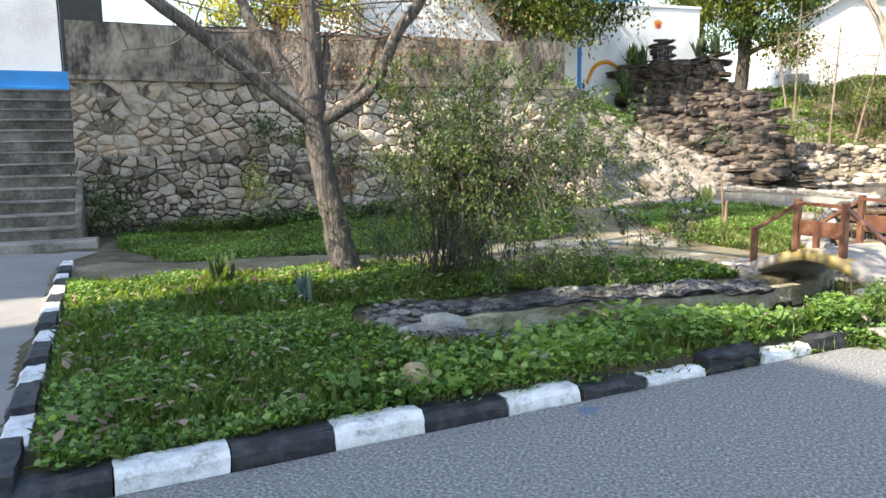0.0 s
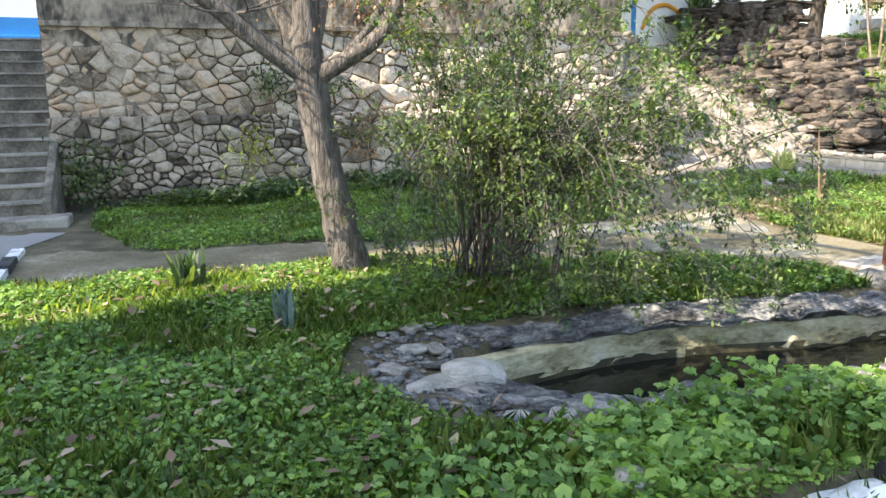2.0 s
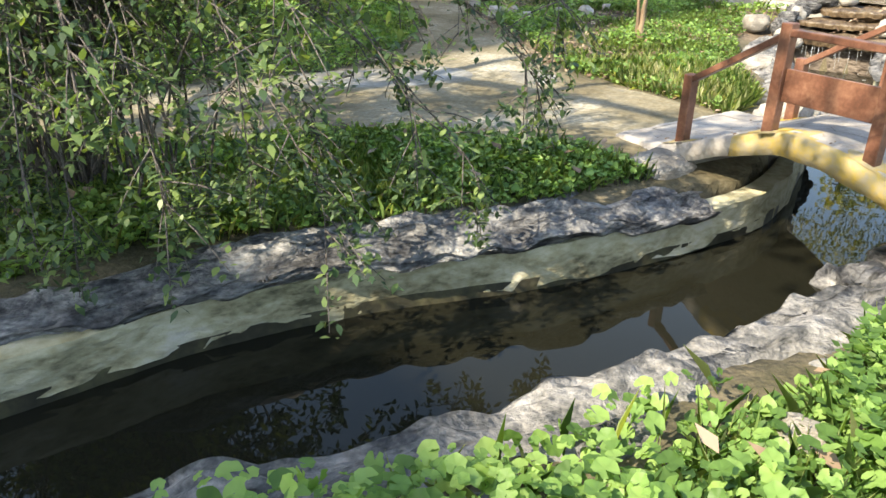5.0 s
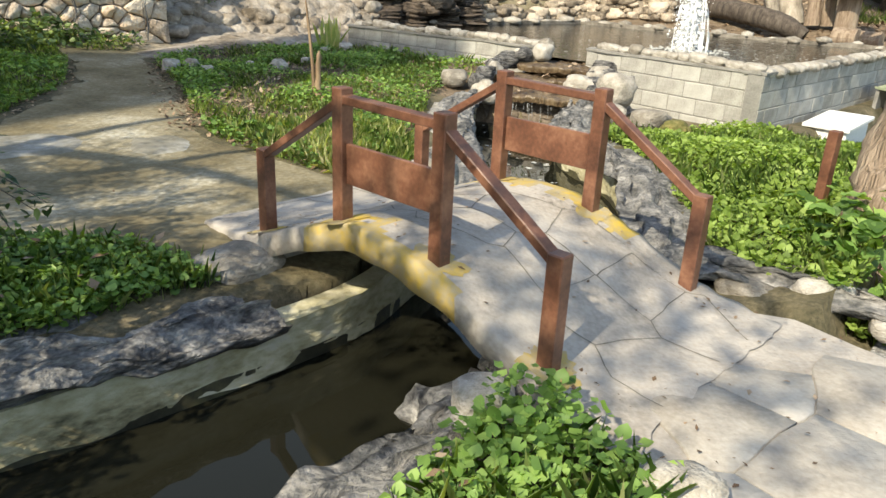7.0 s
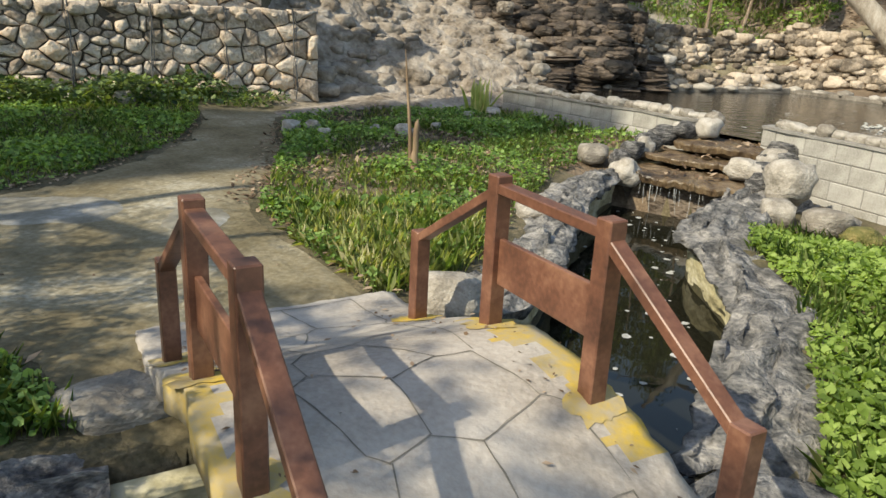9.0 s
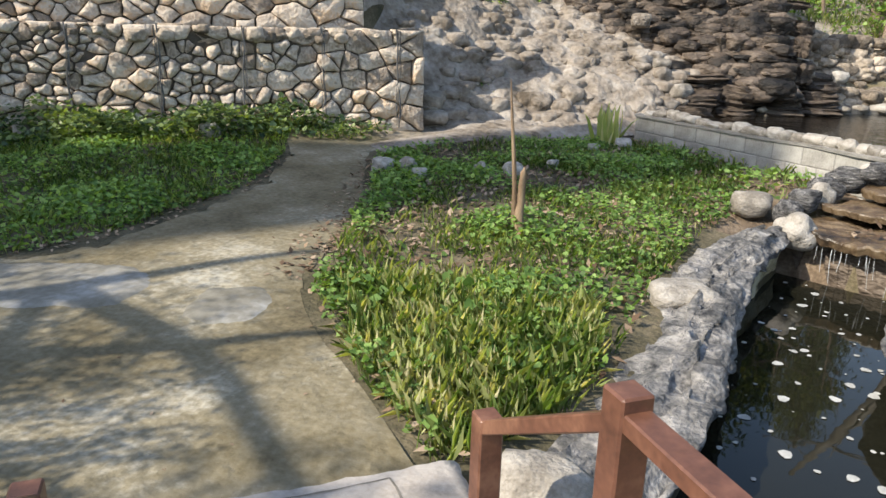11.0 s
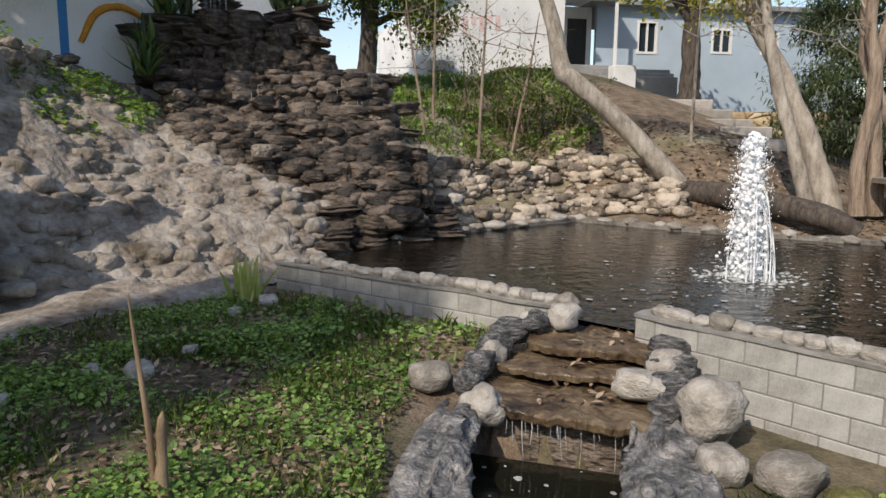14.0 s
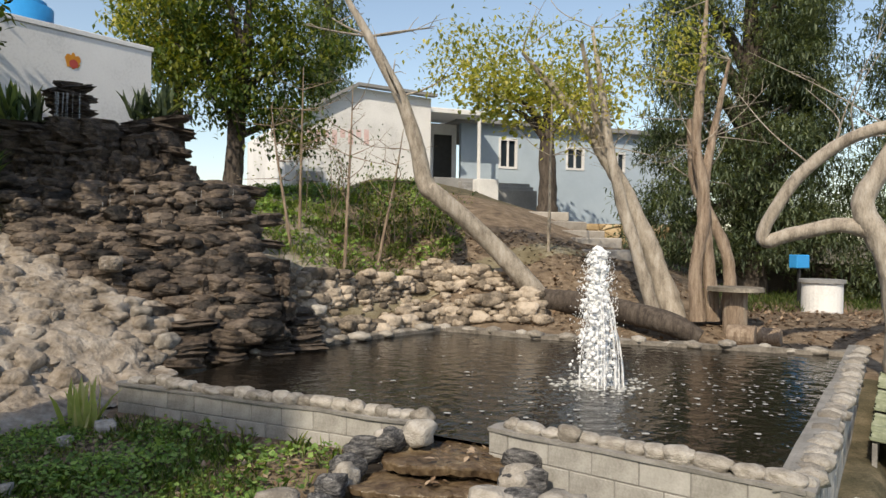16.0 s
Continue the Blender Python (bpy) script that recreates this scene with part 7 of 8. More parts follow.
def garden_tree():
    root = empty("garden_tree", (-1.22, 8.98, 0.1))
    root.matrix_world = pose(0, 0, 0)
    tagged(root, "leaning grey-barked tree with forking limbs and few rusty leaves", "tree")
    t = Limbs()
    t.add([(-1.2, 9.02, -0.1, 0.28), (-1.23, 9.02, 0.12, 0.215), (-1.33, 8.97, 0.7, 0.172), (-1.47, 8.92, 1.5, 0.155), (-1.55, 8.88, 2.2, 0.16), (-1.56, 8.88, 2.5, 0.14)], 22, 12, 0.12)
    t.make("trunk", M_BARK, root)
    limbs = [[(-1.55, 8.88, 2.2, 0.14), (-1.56, 8.88, 3.0, 0.125), (-1.56, 8.87, 3.62, 0.12), (-1.5, 8.9, 4.6, 0.09), (-1.4, 9.1, 5.8, 0.04)],
             [(-1.55, 8.85, 2.15, 0.12), (-1.83, 8.6, 2.39, 0.095), (-2.22, 8.24, 2.83, 0.09), (-2.57, 7.88, 3.2, 0.085), (-2.9, 7.5, 3.55, 0.075), (-3.6, 7.0, 4.4, 0.04)],
             [(-1.56, 8.88, 2.35, 0.1), (-1.85, 8.94, 2.66, 0.085), (-2.36, 8.87, 3.33, 0.075), (-2.6, 8.95, 3.71, 0.07), (-3.2, 9.3, 4.8, 0.03)],
             [(-1.5, 8.88, 2.1, 0.1), (-1.22, 8.94, 2.25, 0.085), (-0.78, 9.03, 2.55, 0.075), (-0.46, 9.05, 3.16, 0.07), (-0.14, 9.06, 3.55, 0.065), (0.5, 9.2, 4.6, 0.03)],
             [(-1.52, 8.95, 2.4, 0.07), (-1.45, 9.04, 2.87, 0.06), (-1.42, 9.04, 3.25, 0.03)],
             [(-1.2, 8.94, 2.28, 0.05), (-1.0, 9.3, 2.7, 0.04), (-0.9, 9.6, 3.3, 0.02)]]
    for p in limbs:
        one = Limbs()
        one.add(p, 12, 7, 0.1)
        tagged(one.make("limb", M_BARK, root), "grey ridged limb")
    lm = Limbs()
    for tip in ((-2.57, 7.88, 3.2), (-2.9, 7.5, 3.55), (-2.36, 8.87, 3.33), (-0.46, 9.05, 3.16), (-0.14, 9.06, 3.55), (-1.45, 9.04, 3.2), (-2.0, 8.4, 2.7), (-0.9, 9.5, 3.2), (-1.56, 8.9, 3.6)):
        twigs(lm, tip, 5, 1.0, 0.014, 0.5)
    tagged(lm.make("twig_spray", M_BARK, root), "thin grey twigs", kind="stuff")
    crown("rusty_leaves", [(-1.1, 9.4, 3.3, 1.3, 0.8, 0.5), (-0.2, 9.6, 3.3, 0.9, 0.8, 0.5), (-2.2, 9.3, 3.4, 0.8, 0.7, 0.3), (-0.9, 9.3, 2.7, 0.7, 0.5, 0.3), (0.4, 9.5, 3.3, 0.6, 0.6, 0.4)], 3600, 0.055, M_RUSTLEAF, root)
    # unseen limbs and leaves added overhead to throw dappled shade on the deck
    for p in ([(-1.5, 8.9, 4.5, 0.09), (-0.6, 7.9, 5.2, 0.07), (0.3, 6.6, 5.7, 0.05), (0.9, 5.6, 6.1, 0.02)], [(-1.5, 8.9, 4.4, 0.08), (-1.6, 7.6, 5.2, 0.06), (-1.4, 6.2, 5.9, 0.03)]):
        one = Limbs()
        one.add(p, 10, 6, 0.1)
        tagged(one.make("limb", M_BARK, root), "grey ridged limb")
    crown("deck_shade_leaves", [(0.9, 5.0, 5.9, 0.8, 0.8, 0.4), (0.5, 5.7, 5.9, 0.8, 0.7, 0.4), (1.5, 4.5, 6.1, 0.8, 0.8, 0.4), (-0.1, 6.2, 5.9, 0.6, 0.6, 0.3)], 1150, 0.15, M_TREELEAF, root)
    crown("upper_leaves", [(-1.5, 8.9, 5.8, 1.9, 1.9, 0.9), (-3.2, 8.2, 5.0, 1.2, 1.2, 0.7), (0.2, 9.3, 5.0, 1.2, 1.2, 0.8)], 500, 0.085, M_TREELEAF, root)
    return root


garden_tree()


def lean_tree():
    root = empty("leaning_tree", (11.6, 26.0, 0.9))
    root.matrix_world = pose(0, 0, 0)
    tagged(root, "pale leaning trunk rising from a fallen root beside the pond", "tree")
    t = Limbs()
    t.add([(11.75, 26.05, 0.95, 0.26), (11.55, 26.15, 1.2, 0.24), (10.4, 26.43, 2.45, 0.20), (9.3, 26.5, 3.35, 0.20), (9.05, 26.55, 3.6, 0.2), (8.8, 26.6, 4.59, 0.16), (8.48, 26.7, 5.5, 0.14), (7.8, 26.87, 6.8, 0.1), (7.2, 26.95, 7.8, 0.05)], 14, 8, 0.08)
    t.make("trunk", M_BARKP, root)
    r = Limbs()
    r.add([(11.6, 26.1, 1.0, 0.27), (12.1, 25.4, 1.05, 0.26), (12.7, 24.3, 0.95, 0.24), (13.2, 23.2, 0.75, 0.22), (13.5, 22.9, 0.55, 0.16)], 12, 8, 0.12)
    tagged(r.make("root_limb", M_BARKD, root), "dark fallen root limb")
    lm = Limbs()
    for tip, n in (((8.48, 26.7, 5.5), 3), ((7.8, 26.87, 6.8), 4), ((9.05, 26.55, 3.7), 1)):
        twigs(lm, tip, n, 1.3, 0.03, 0.8)
    tagged(lm.make("twig_spray", M_BARKP, root), kind="stuff")
    return root


lean_tree()


def clump_tree():
    root = empty("multi_stem_tree", (14.2, 24.4, 0.9))
    root.matrix_world = pose(0, 0, 0)
    tagged(root, "pale multi-stemmed tree with twisted trunks beside the pond", "tree")
    stems = [[(14.1, 24.6, 0.7, 0.34), (13.85, 24.9, 1.8, 0.28), (13.5, 25.1, 2.8, 0.24), (12.93, 25.5, 4.16, 0.19), (12.16, 25.9, 5.36, 0.14), (11.2, 26.3, 6.6, 0.05)],
             [(13.6, 24.6, 0.8, 0.2), (13.3, 24.7, 1.9, 0.17), (12.97, 24.9, 3.17, 0.16), (12.7, 25.0, 4.4, 0.13), (12.55, 25.1, 5.6, 0.1), (12.4, 25.3, 7.0, 0.04)],
             [(14.25, 24.0, 0.75, 0.22), (14.2, 24.05, 1.8, 0.17), (14.36, 24.0, 3.16, 0.16), (14.2, 24.1, 4.4, 0.13), (14.25, 24.05, 5.6, 0.12), (14.4, 24.1, 7.4, 0.04)],
             [(14.6, 24.0, 0.75, 0.2), (14.5, 24.05, 2.0, 0.17), (14.35, 24.05, 3.3, 0.15), (14.6, 24.1, 4.6, 0.1), (14.9, 24.0, 6.2, 0.04)],
             [(15.0, 24.1, 0.75, 0.18), (15.05, 24.1, 1.9, 0.16), (14.75, 24.3, 2.9, 0.14), (14.45, 24.5, 3.7, 0.13), (14.3, 24.5, 5.0, 0.07)],
             [(12.93, 25.5, 4.1, 0.13), (12.5, 25.3, 5.2, 0.1), (12.0, 25.0, 6.6, 0.05)],
             [(13.5, 25.1, 2.9, 0.12), (13.0, 25.4, 3.9, 0.1), (12.6, 25.6, 5.0, 0.06)]]
    stems = [[(x, y, z, r * 0.78) for x, y, z, r in p] for p in stems]
    for p in stems:
        t = Limbs()
        t.add(p, 12, 9, 0.16)
        t.make("trunk", M_BARKP if p[0][0] < 14.2 else M_BARKB, root)
    lm = Limbs()
    for p in stems:
        for q in p[3:]:
            twigs(lm, q[:3], 4, 1.4, 0.013, 1.1)
    tagged(lm.make("twig_spray", M_BARKP, root), "thin bare twigs", kind="stuff")
    crown("sparse_leaves", [(12.4, 25.5, 6.0, 1.7, 1.2, 0.9), (11.2, 26, 6.3, 1.4, 1.2, 0.8), (13.9, 24.6, 6.6, 1.5, 1.2, 0.9), (10.0, 26.4, 6.4, 1.3, 1.0, 0.7), (12.2, 25.6, 5.0, 0.9, 0.8, 0.5)], 5200, 0.13, M_YLEAF, root)
    return root


clump_tree()


def bent_tree():
    root = empty("bent_limb_tree", (15.1, 20.2, 0.6))
    root.matrix_world = pose(0, 0, 0)
    tagged(root, "bare pale tree with a looping bent limb", "tree")
    t = Limbs()
    t.add([(15.0, 19.9, 0.4, 0.24), (14.85, 19.85, 1.4, 0.2), (14.62, 19.9, 2.3, 0.19), (14.4, 20.1, 2.9, 0.17), (14.55, 19.95, 3.5, 0.15), (14.95, 19.6, 4.4, 0.13), (15.3, 19.4, 5.5, 0.07)], 12, 8, 0.12)
    t.make("trunk", M_BARKP, root)
    b = Limbs()
    b.add([(14.6, 19.9, 2.5, 0.15), (14.2, 20.3, 2.66, 0.12), (13.7, 20.75, 2.52, 0.115), (13.38, 21.03, 2.4, 0.11), (13.36, 21.0, 2.65, 0.1), (13.55, 20.85, 3.1, 0.1), (13.78, 20.69, 3.5, 0.1), (14.23, 20.25, 4.0, 0.1), (14.75, 19.7, 4.2, 0.09), (15.4, 19.2, 4.1, 0.05)], 12, 7, 0.08)
    b.make("bent_limb", M_BARKP, root)
    lm = Limbs()
    for tip in ((13.9, 20.6, 3.6), (14.1, 20.4, 3.85), (14.3, 20.2, 4.05), (14.6, 19.9, 4.2)):
        twigs(lm, tip, 2, 1.7, 0.014, 1.8)
    tagged(lm.make("twig_spray", M_BARKP, root), "upright bare twigs", kind="stuff")
    return root


bent_tree()


def sapling(x, y, h, lean, label, material, leaves=0, r=0.045):
    z0 = gz(x, y) - 0.1
    root = empty("sapling", (x, y, z0))
    tagged(root, label, "sapling")
    lm = Limbs()
    lm.add([(0, 0, 0, r), (lean * 0.3, 0, h * 0.3, r * 0.85), (lean * 0.7, 0, h * 0.65, r * 0.6), (lean, 0, h, r * 0.2)], 8, 6, 0.08)
    lm.make("stem", material, root)
    lm = Limbs()
    for f in (0.5, 0.62, 0.74, 0.86):
        twigs(lm, (lean * f, 0, h * f), 3, 1.0, r * 0.3, 0.8)
    tagged(lm.make("twig_spray", material, root), kind="stuff")
    if leaves:
        crown("leaves", [(lean * 0.7, 0, h * 0.6, 0.7, 0.5, h * 0.25)], leaves, 0.1, M_TREELEAF, root)
    return root


sapling(12.8, 28.3, 5.2, 0.05, "slender straight young tree above the pond", M_BARKP)
sapling(7.45, 27.7, 4.4, 0.15, "thin sapling with sparse leaves on the bank", M_BARKB, 160)
sapling(6.6, 29.8, 4.2, 0.05, "thin sapling before the white house", M_BARKB, 120)
sapling(6.3, 28.4, 3.4, -0.5, "thin leaning sapling on the grassy bank", M_BARKB, 90)
sapling(8.4, 28.6, 3.4, 0.6, "thin leaning sapling with small leaves", M_BARKB, 120)


def bank_shrub(x, y, h, n, leaves, label):
    """An open shrub of long upright stems with sparse leaves."""
    z0 = gz(x, y) - 0.05
    root = empty("bank_shrub", (x, y, z0))
    tagged(root, label, "shrub")
    lm, P = Limbs(), []
    for _ in range(n):
        a, o = random.uniform(0, 6.28), abs(random.gauss(0, 0.35))
        L = h * random.uniform(0.6, 1.1)
        bx, by = random.gauss(0, 0.3), random.gauss(0, 0.2)
        p = [(bx, by, 0, 0.014), (bx + math.cos(a) * o * L * 0.35, by + math.sin(a) * o * L * 0.35, L * 0.5, 0.01), (bx + math.cos(a) * o * L, by + math.sin(a) * o * L, L, 0.004)]
        lm.add(p, 5, 5, 0.1)
        P += [v[:3] for v in smooth_line(p, 14)[6:]]
    tagged(lm.make("stem_thicket", M_BARKB, root), "thin brown stems", kind="stuff")
    P = np.array(P)
    P = P[rng.integers(0, len(P), leaves)] + rng.normal(0, 0.09, (leaves, 3))
    tagged(scatter("leaves", *LEAF_SIX, P, rng.uniform(0, 6.28, leaves), rng.normal(-0.3, 0.7, leaves), rng.uniform(0.06, 0.13, leaves), M_TREELEAF, root), kind="stuff")


bank_shrub(8.9, 30.2, 1.9, 22, 1300, "open leafy shrub on the bank before the white house")
bank_shrub(9.8, 29.6, 1.3, 18, 1100, "low leafy shrub beside the leaning trunk")
bank_shrub(7.6, 30.6, 2.4, 14, 420, "tall thin-stemmed shrub with sparse leaves on the bank")


def big_tree():
    root = empty("shade_tree", (7.6, 10.75, 0.2))
    root.matrix_world = pose(0, 0, 0)
    tagged(root, "stout shaggy-barked tree beside the paving", "tree")
    t = Limbs()
    t.add([(7.62, 10.75, -0.1, 0.46), (7.62, 10.75, 0.25, 0.38), (7.66, 10.78, 0.9, 0.31), (7.75, 10.85, 2.0, 0.28), (7.85, 10.9, 3.4, 0.24), (7.9, 11.0, 4.6, 0.15)], 26, 10, 0.16)
    t.make("trunk", M_BARKB, root)
    for p in ([(7.85, 10.9, 3.3, 0.16), (8.6, 11.4, 4.4, 0.1), (9.6, 12.0, 5.6, 0.04)], [(7.85, 10.9, 3.4, 0.15), (7.9, 10.2, 4.6, 0.1), (8.0, 9.4, 5.8, 0.04)]):
        one = Limbs()
        one.add(p, 10, 6)
        one.make("limb", M_BARKB, root)
    crown("leaves", [(8.6, 11.3, 6.0, 1.6, 1.6, 1.0), (8.2, 10.0, 6.0, 1.3, 1.3, 0.9)], 3200, 0.08, M_TREELEAF, root)
    return root


big_tree()


def leafy_tree(name, x, y, h, r, blobs, n, leaf, lmat, bmat, label, lean=0.0, template=LEAF_OVAL, hang=0.0, spread=1.0):
    z0 = gz(x, y) - 0.2
    root = empty(name, (x, y, z0))
    tagged(root, label, "tree")
    t = Limbs()
    t.add([(0, 0, 0, r * 1.4), (0.05, 0, h * 0.12, r), (lean * 0.4, 0, h * 0.4, r * 0.85), (lean, 0, h * 0.75, r * 0.5), (lean * 1.2, 0, h, r * 0.12)], 12, 7, 0.14)
    t.make("trunk", bmat, root)
    for (bx, by, bz, rx, ry, rz) in blobs:
        lm = Limbs()
        f = min(0.8, max(0.3, bz / h * 0.7))
        lm.add([(lean * f, 0, h * f, r * 0.5), ((lean * f + bx) / 2, by / 2, (h * f + bz) / 2 + 0.2, r * 0.3), (bx, by, bz, r * 0.08)], 7, 5, 0.1)
        lm.make("limb", bmat, root)
    crown("leaves", blobs, n, leaf, lmat, root, template, spread, hang)
    return root


leafy_tree("citrus_tree", 4.9, 33.0, 6.5, 0.28, [(-0.8, 0, 3.2, 1.9, 1.5, 1.2), (0.9, 0, 3.4, 1.7, 1.5, 1.3), (-1.8, 0, 4.6, 1.8, 1.5, 1.2), (0.4, 0.4, 5.4, 2.4, 1.6, 1.4), (2.2, 0, 4.6, 1.5, 1.4, 1.2), (1.8, -0.4, 2.2, 0.8, 0.8, 0.7), (-0.5, 0.4, 6.6, 2.2, 1.4, 1.2)], 17000, 0.2, M_TREELEAF, M_BARKD, "dense green and yellow tree behind the rockery", 0.4)
leafy_tree("citrus_tree", 3.3, 34.5, 6.5, 0.22, [(-0.5, 0, 5.5, 1.6, 1.4, 1.4), (0.8, 0, 4.6, 1.5, 1.3, 1.2)], 7000, 0.2, M_YLEAF, M_BARKD, "yellowing tree beside the mural wall")
leafy_tree("fig_tree", 16.7, 37.2, 5.6, 0.38, [(-1.6, 0, 4.4, 1.5, 1.2, 1.0), (0.2, 0, 5.2, 1.9, 1.4, 1.1), (-2.6, -0.4, 5.2, 1.6, 1.2, 1.0), (1.6, 0, 4.8, 1.4, 1.2, 0.9)], 2600, 0.22, M_YLEAF, M_BARKD, "dark-trunked tree with large yellowing leaves before the house", 0.0, LEAF_ROUND)
leafy_tree("cypress_tree", 21.0, 31.0, 11.5, 0.5, [(dx, dy, z, 2.6 - 0.12 * z, 2.2 - 0.1 * z, 1.1) for z in (2.2, 3.4, 4.8, 6.2, 7.6, 9.0, 10.4) for dx, dy in ((-2.0, 0.4), (0.6, -1.2), (2.0, 0.6))], 84000, 0.21, M_CYP, M_BARKD, "massive grey-green feathery conifer beyond the pond", 0.0, LEAF_LONG, 0.4, 0.85)
leafy_tree("cypress_tree", 26.5, 27.5, 11.0, 0.5, [(dx, dy, z, 2.6 - 0.12 * z, 2.2 - 0.1 * z, 1.1) for z in (1.8, 3.2, 4.8, 6.4, 8.0, 9.6) for dx, dy in ((-2.2, 0.4), (0.2, -1.2), (2.0, 0.6))], 60000, 0.22, M_CYP, M_BARKD, "dark feathery conifer at the garden's edge", 0.0, LEAF_LONG, 0.4, 0.9)
leafy_tree("cypress_tree", 9.0, 44.5, 12.0, 0.4, [(0, 0, z, 1.9 - 0.1 * z, 1.9 - 0.1 * z, 1.2) for z in (3, 4.5, 6, 7.5, 9, 10.5)], 9000, 0.3, M_CYP, M_BARKD, "dark conifer rising behind the white house", 0.0, LEAF_LONG, 0.5, 1.3)
leafy_tree("broadleaf_tree", -2.5, 23.5, 6.0, 0.25, [(-1.6, 0, 3.0, 2.0, 1.4, 1.3), (1.0, 0, 3.2, 2.0, 1.4, 1.4), (2.4, -0.4, 2.6, 1.5, 1.2, 1.2), (-0.4, 0, 4.6, 2.2, 1.5, 1.2), (3.2, -0.2, 3.6, 1.2, 1.0, 1.0)], 16000, 0.19, M_TREELEAF, M_BARKD, "dark green tree above the stone wall")
leafy_tree("broadleaf_tree", -8.3, 19.5, 6.0, 0.2, [(-1.2, 0, 2.6, 1.6, 1.2, 0.9), (1.2, 0, 2.8, 1.8, 1.2, 1.0), (0, 0, 4.2, 2.2, 1.4, 1.1)], 8000, 0.18, M_YLEAF, M_BARKD, "yellow-green tree above the stone wall")


# ---- split stump and stake ----
def stake():
    root = empty("split_stump", (3.71, 14.94, gz(3.71, 14.94)))
    tagged(root, "splintered pale stump with a tall thin stake", "stump")
    lm = Limbs()
    lm.add([(0.02, 0, -0.05, 0.045), (0.025, 0, 0.2, 0.034), (0.035, 0, 0.46, 0.026), (0.045, 0, 0.54, 0.005)], 7, 5, 0.45)
    lm.make("stump", M_STICK, root)
    lm = Limbs()
    lm.add([(-0.02, 0, 0, 0.026), (-0.03, 0, 0.4, 0.02), (-0.07, 0, 0.85, 0.014), (-0.1, 0, 1.18, 0.004)], 6, 5, 0.15)
    lm.make("stake", M_STICK, root)


stake()


# ---- low post and box by the shade tree ----
bm = box_bm(-0.032, -0.032, -0.1, 0.032, 0.032, 0.56, 0.004)
_p = part("rail_post", bm, M_POST)
_p.matrix_world = pose(7.28, 11.12, gz(7.28, 11.12), 0, 0, 30)
tagged(_p, "short brown painted post in the weeds", "post")
_bx = empty("lamp_box", (10.2, 15.72, gz(10.2, 15.72)), 41)
tagged(_bx, "white hooded box standing in the grass", "box")
bm = box_bm(-0.4, -0.24, -0.05, 0.4, 0.24, 0.24, 0.01)
part("body", bm, M_WHITE, _bx)
bm = box_bm(-0.45, -0.28, 0.24, 0.45, 0.28, 0.29, 0.008)
for v in bm.verts:
    v.co.z += v.co.x * 0.08
part("lid", bm, M_WHITE, _bx, "white sloping lid")


# ---- buildings ----
def wall_prism(outline_xz, thick, material, parent, name="wall"):
    """An upright wall with an outline in x, z; thick towards +y."""
    bm = bmesh.new()
    vs = [bm.verts.new((x, 0, z)) for x, z in outline_xz]
    f = bm.faces.new(vs)
    r = bmesh.ops.extrude_face_region(bm, geom=[f])
    for v in [g for g in r["geom"] if isinstance(g, bmesh.types.BMVert)]:
        v.co.y = thick
    bmesh.ops.recalc_face_normals(bm, faces=bm.faces)
    return part(name, bm, material, parent)


def white_house():
    ang = math.degrees(math.atan2(1.1, 5.95))
    root = empty("white_house", (6.8, 39.0, 4.2), ang)
    tagged(root, "white rendered gabled house with faded red lettering", "house")
    wall_prism([(0, -1.5), (6.05, -1.5), (6.05, 4.05), (2.8, 4.15), (0, 2.6)], 7.0, M_WHITE, root)
    bm = beam_bm((-0.25, -0.15, 2.55), (2.8, -0.15, 4.25), 0.35, 0.12)
    part("verge", bm, M_ROOF, root, "pale sloping roof edge")
    bm = beam_bm((2.75, -0.15, 4.25), (6.2, -0.15, 4.15), 0.35, 0.12)
    part("verge", bm, M_ROOF, root, "pale roof edge")
    for k in range(9):
        bm = box_bm(0.5 + k * 0.33, -0.012, 2.0 + 0.03 * k - 0.28 * (k % 2 == 0), 0.5 + k * 0.33 + 0.2, 0.0, 2.3 + 0.03 * k)
        part("painted_mark", bm, M_FADED, root, "faded red painted mark")
    bm = box_bm(0.4, -0.35, 0.35, 1.4, -0.02, 0.75, 0.03)
    part("low_box", bm, M_ROOF, root)


white_house()


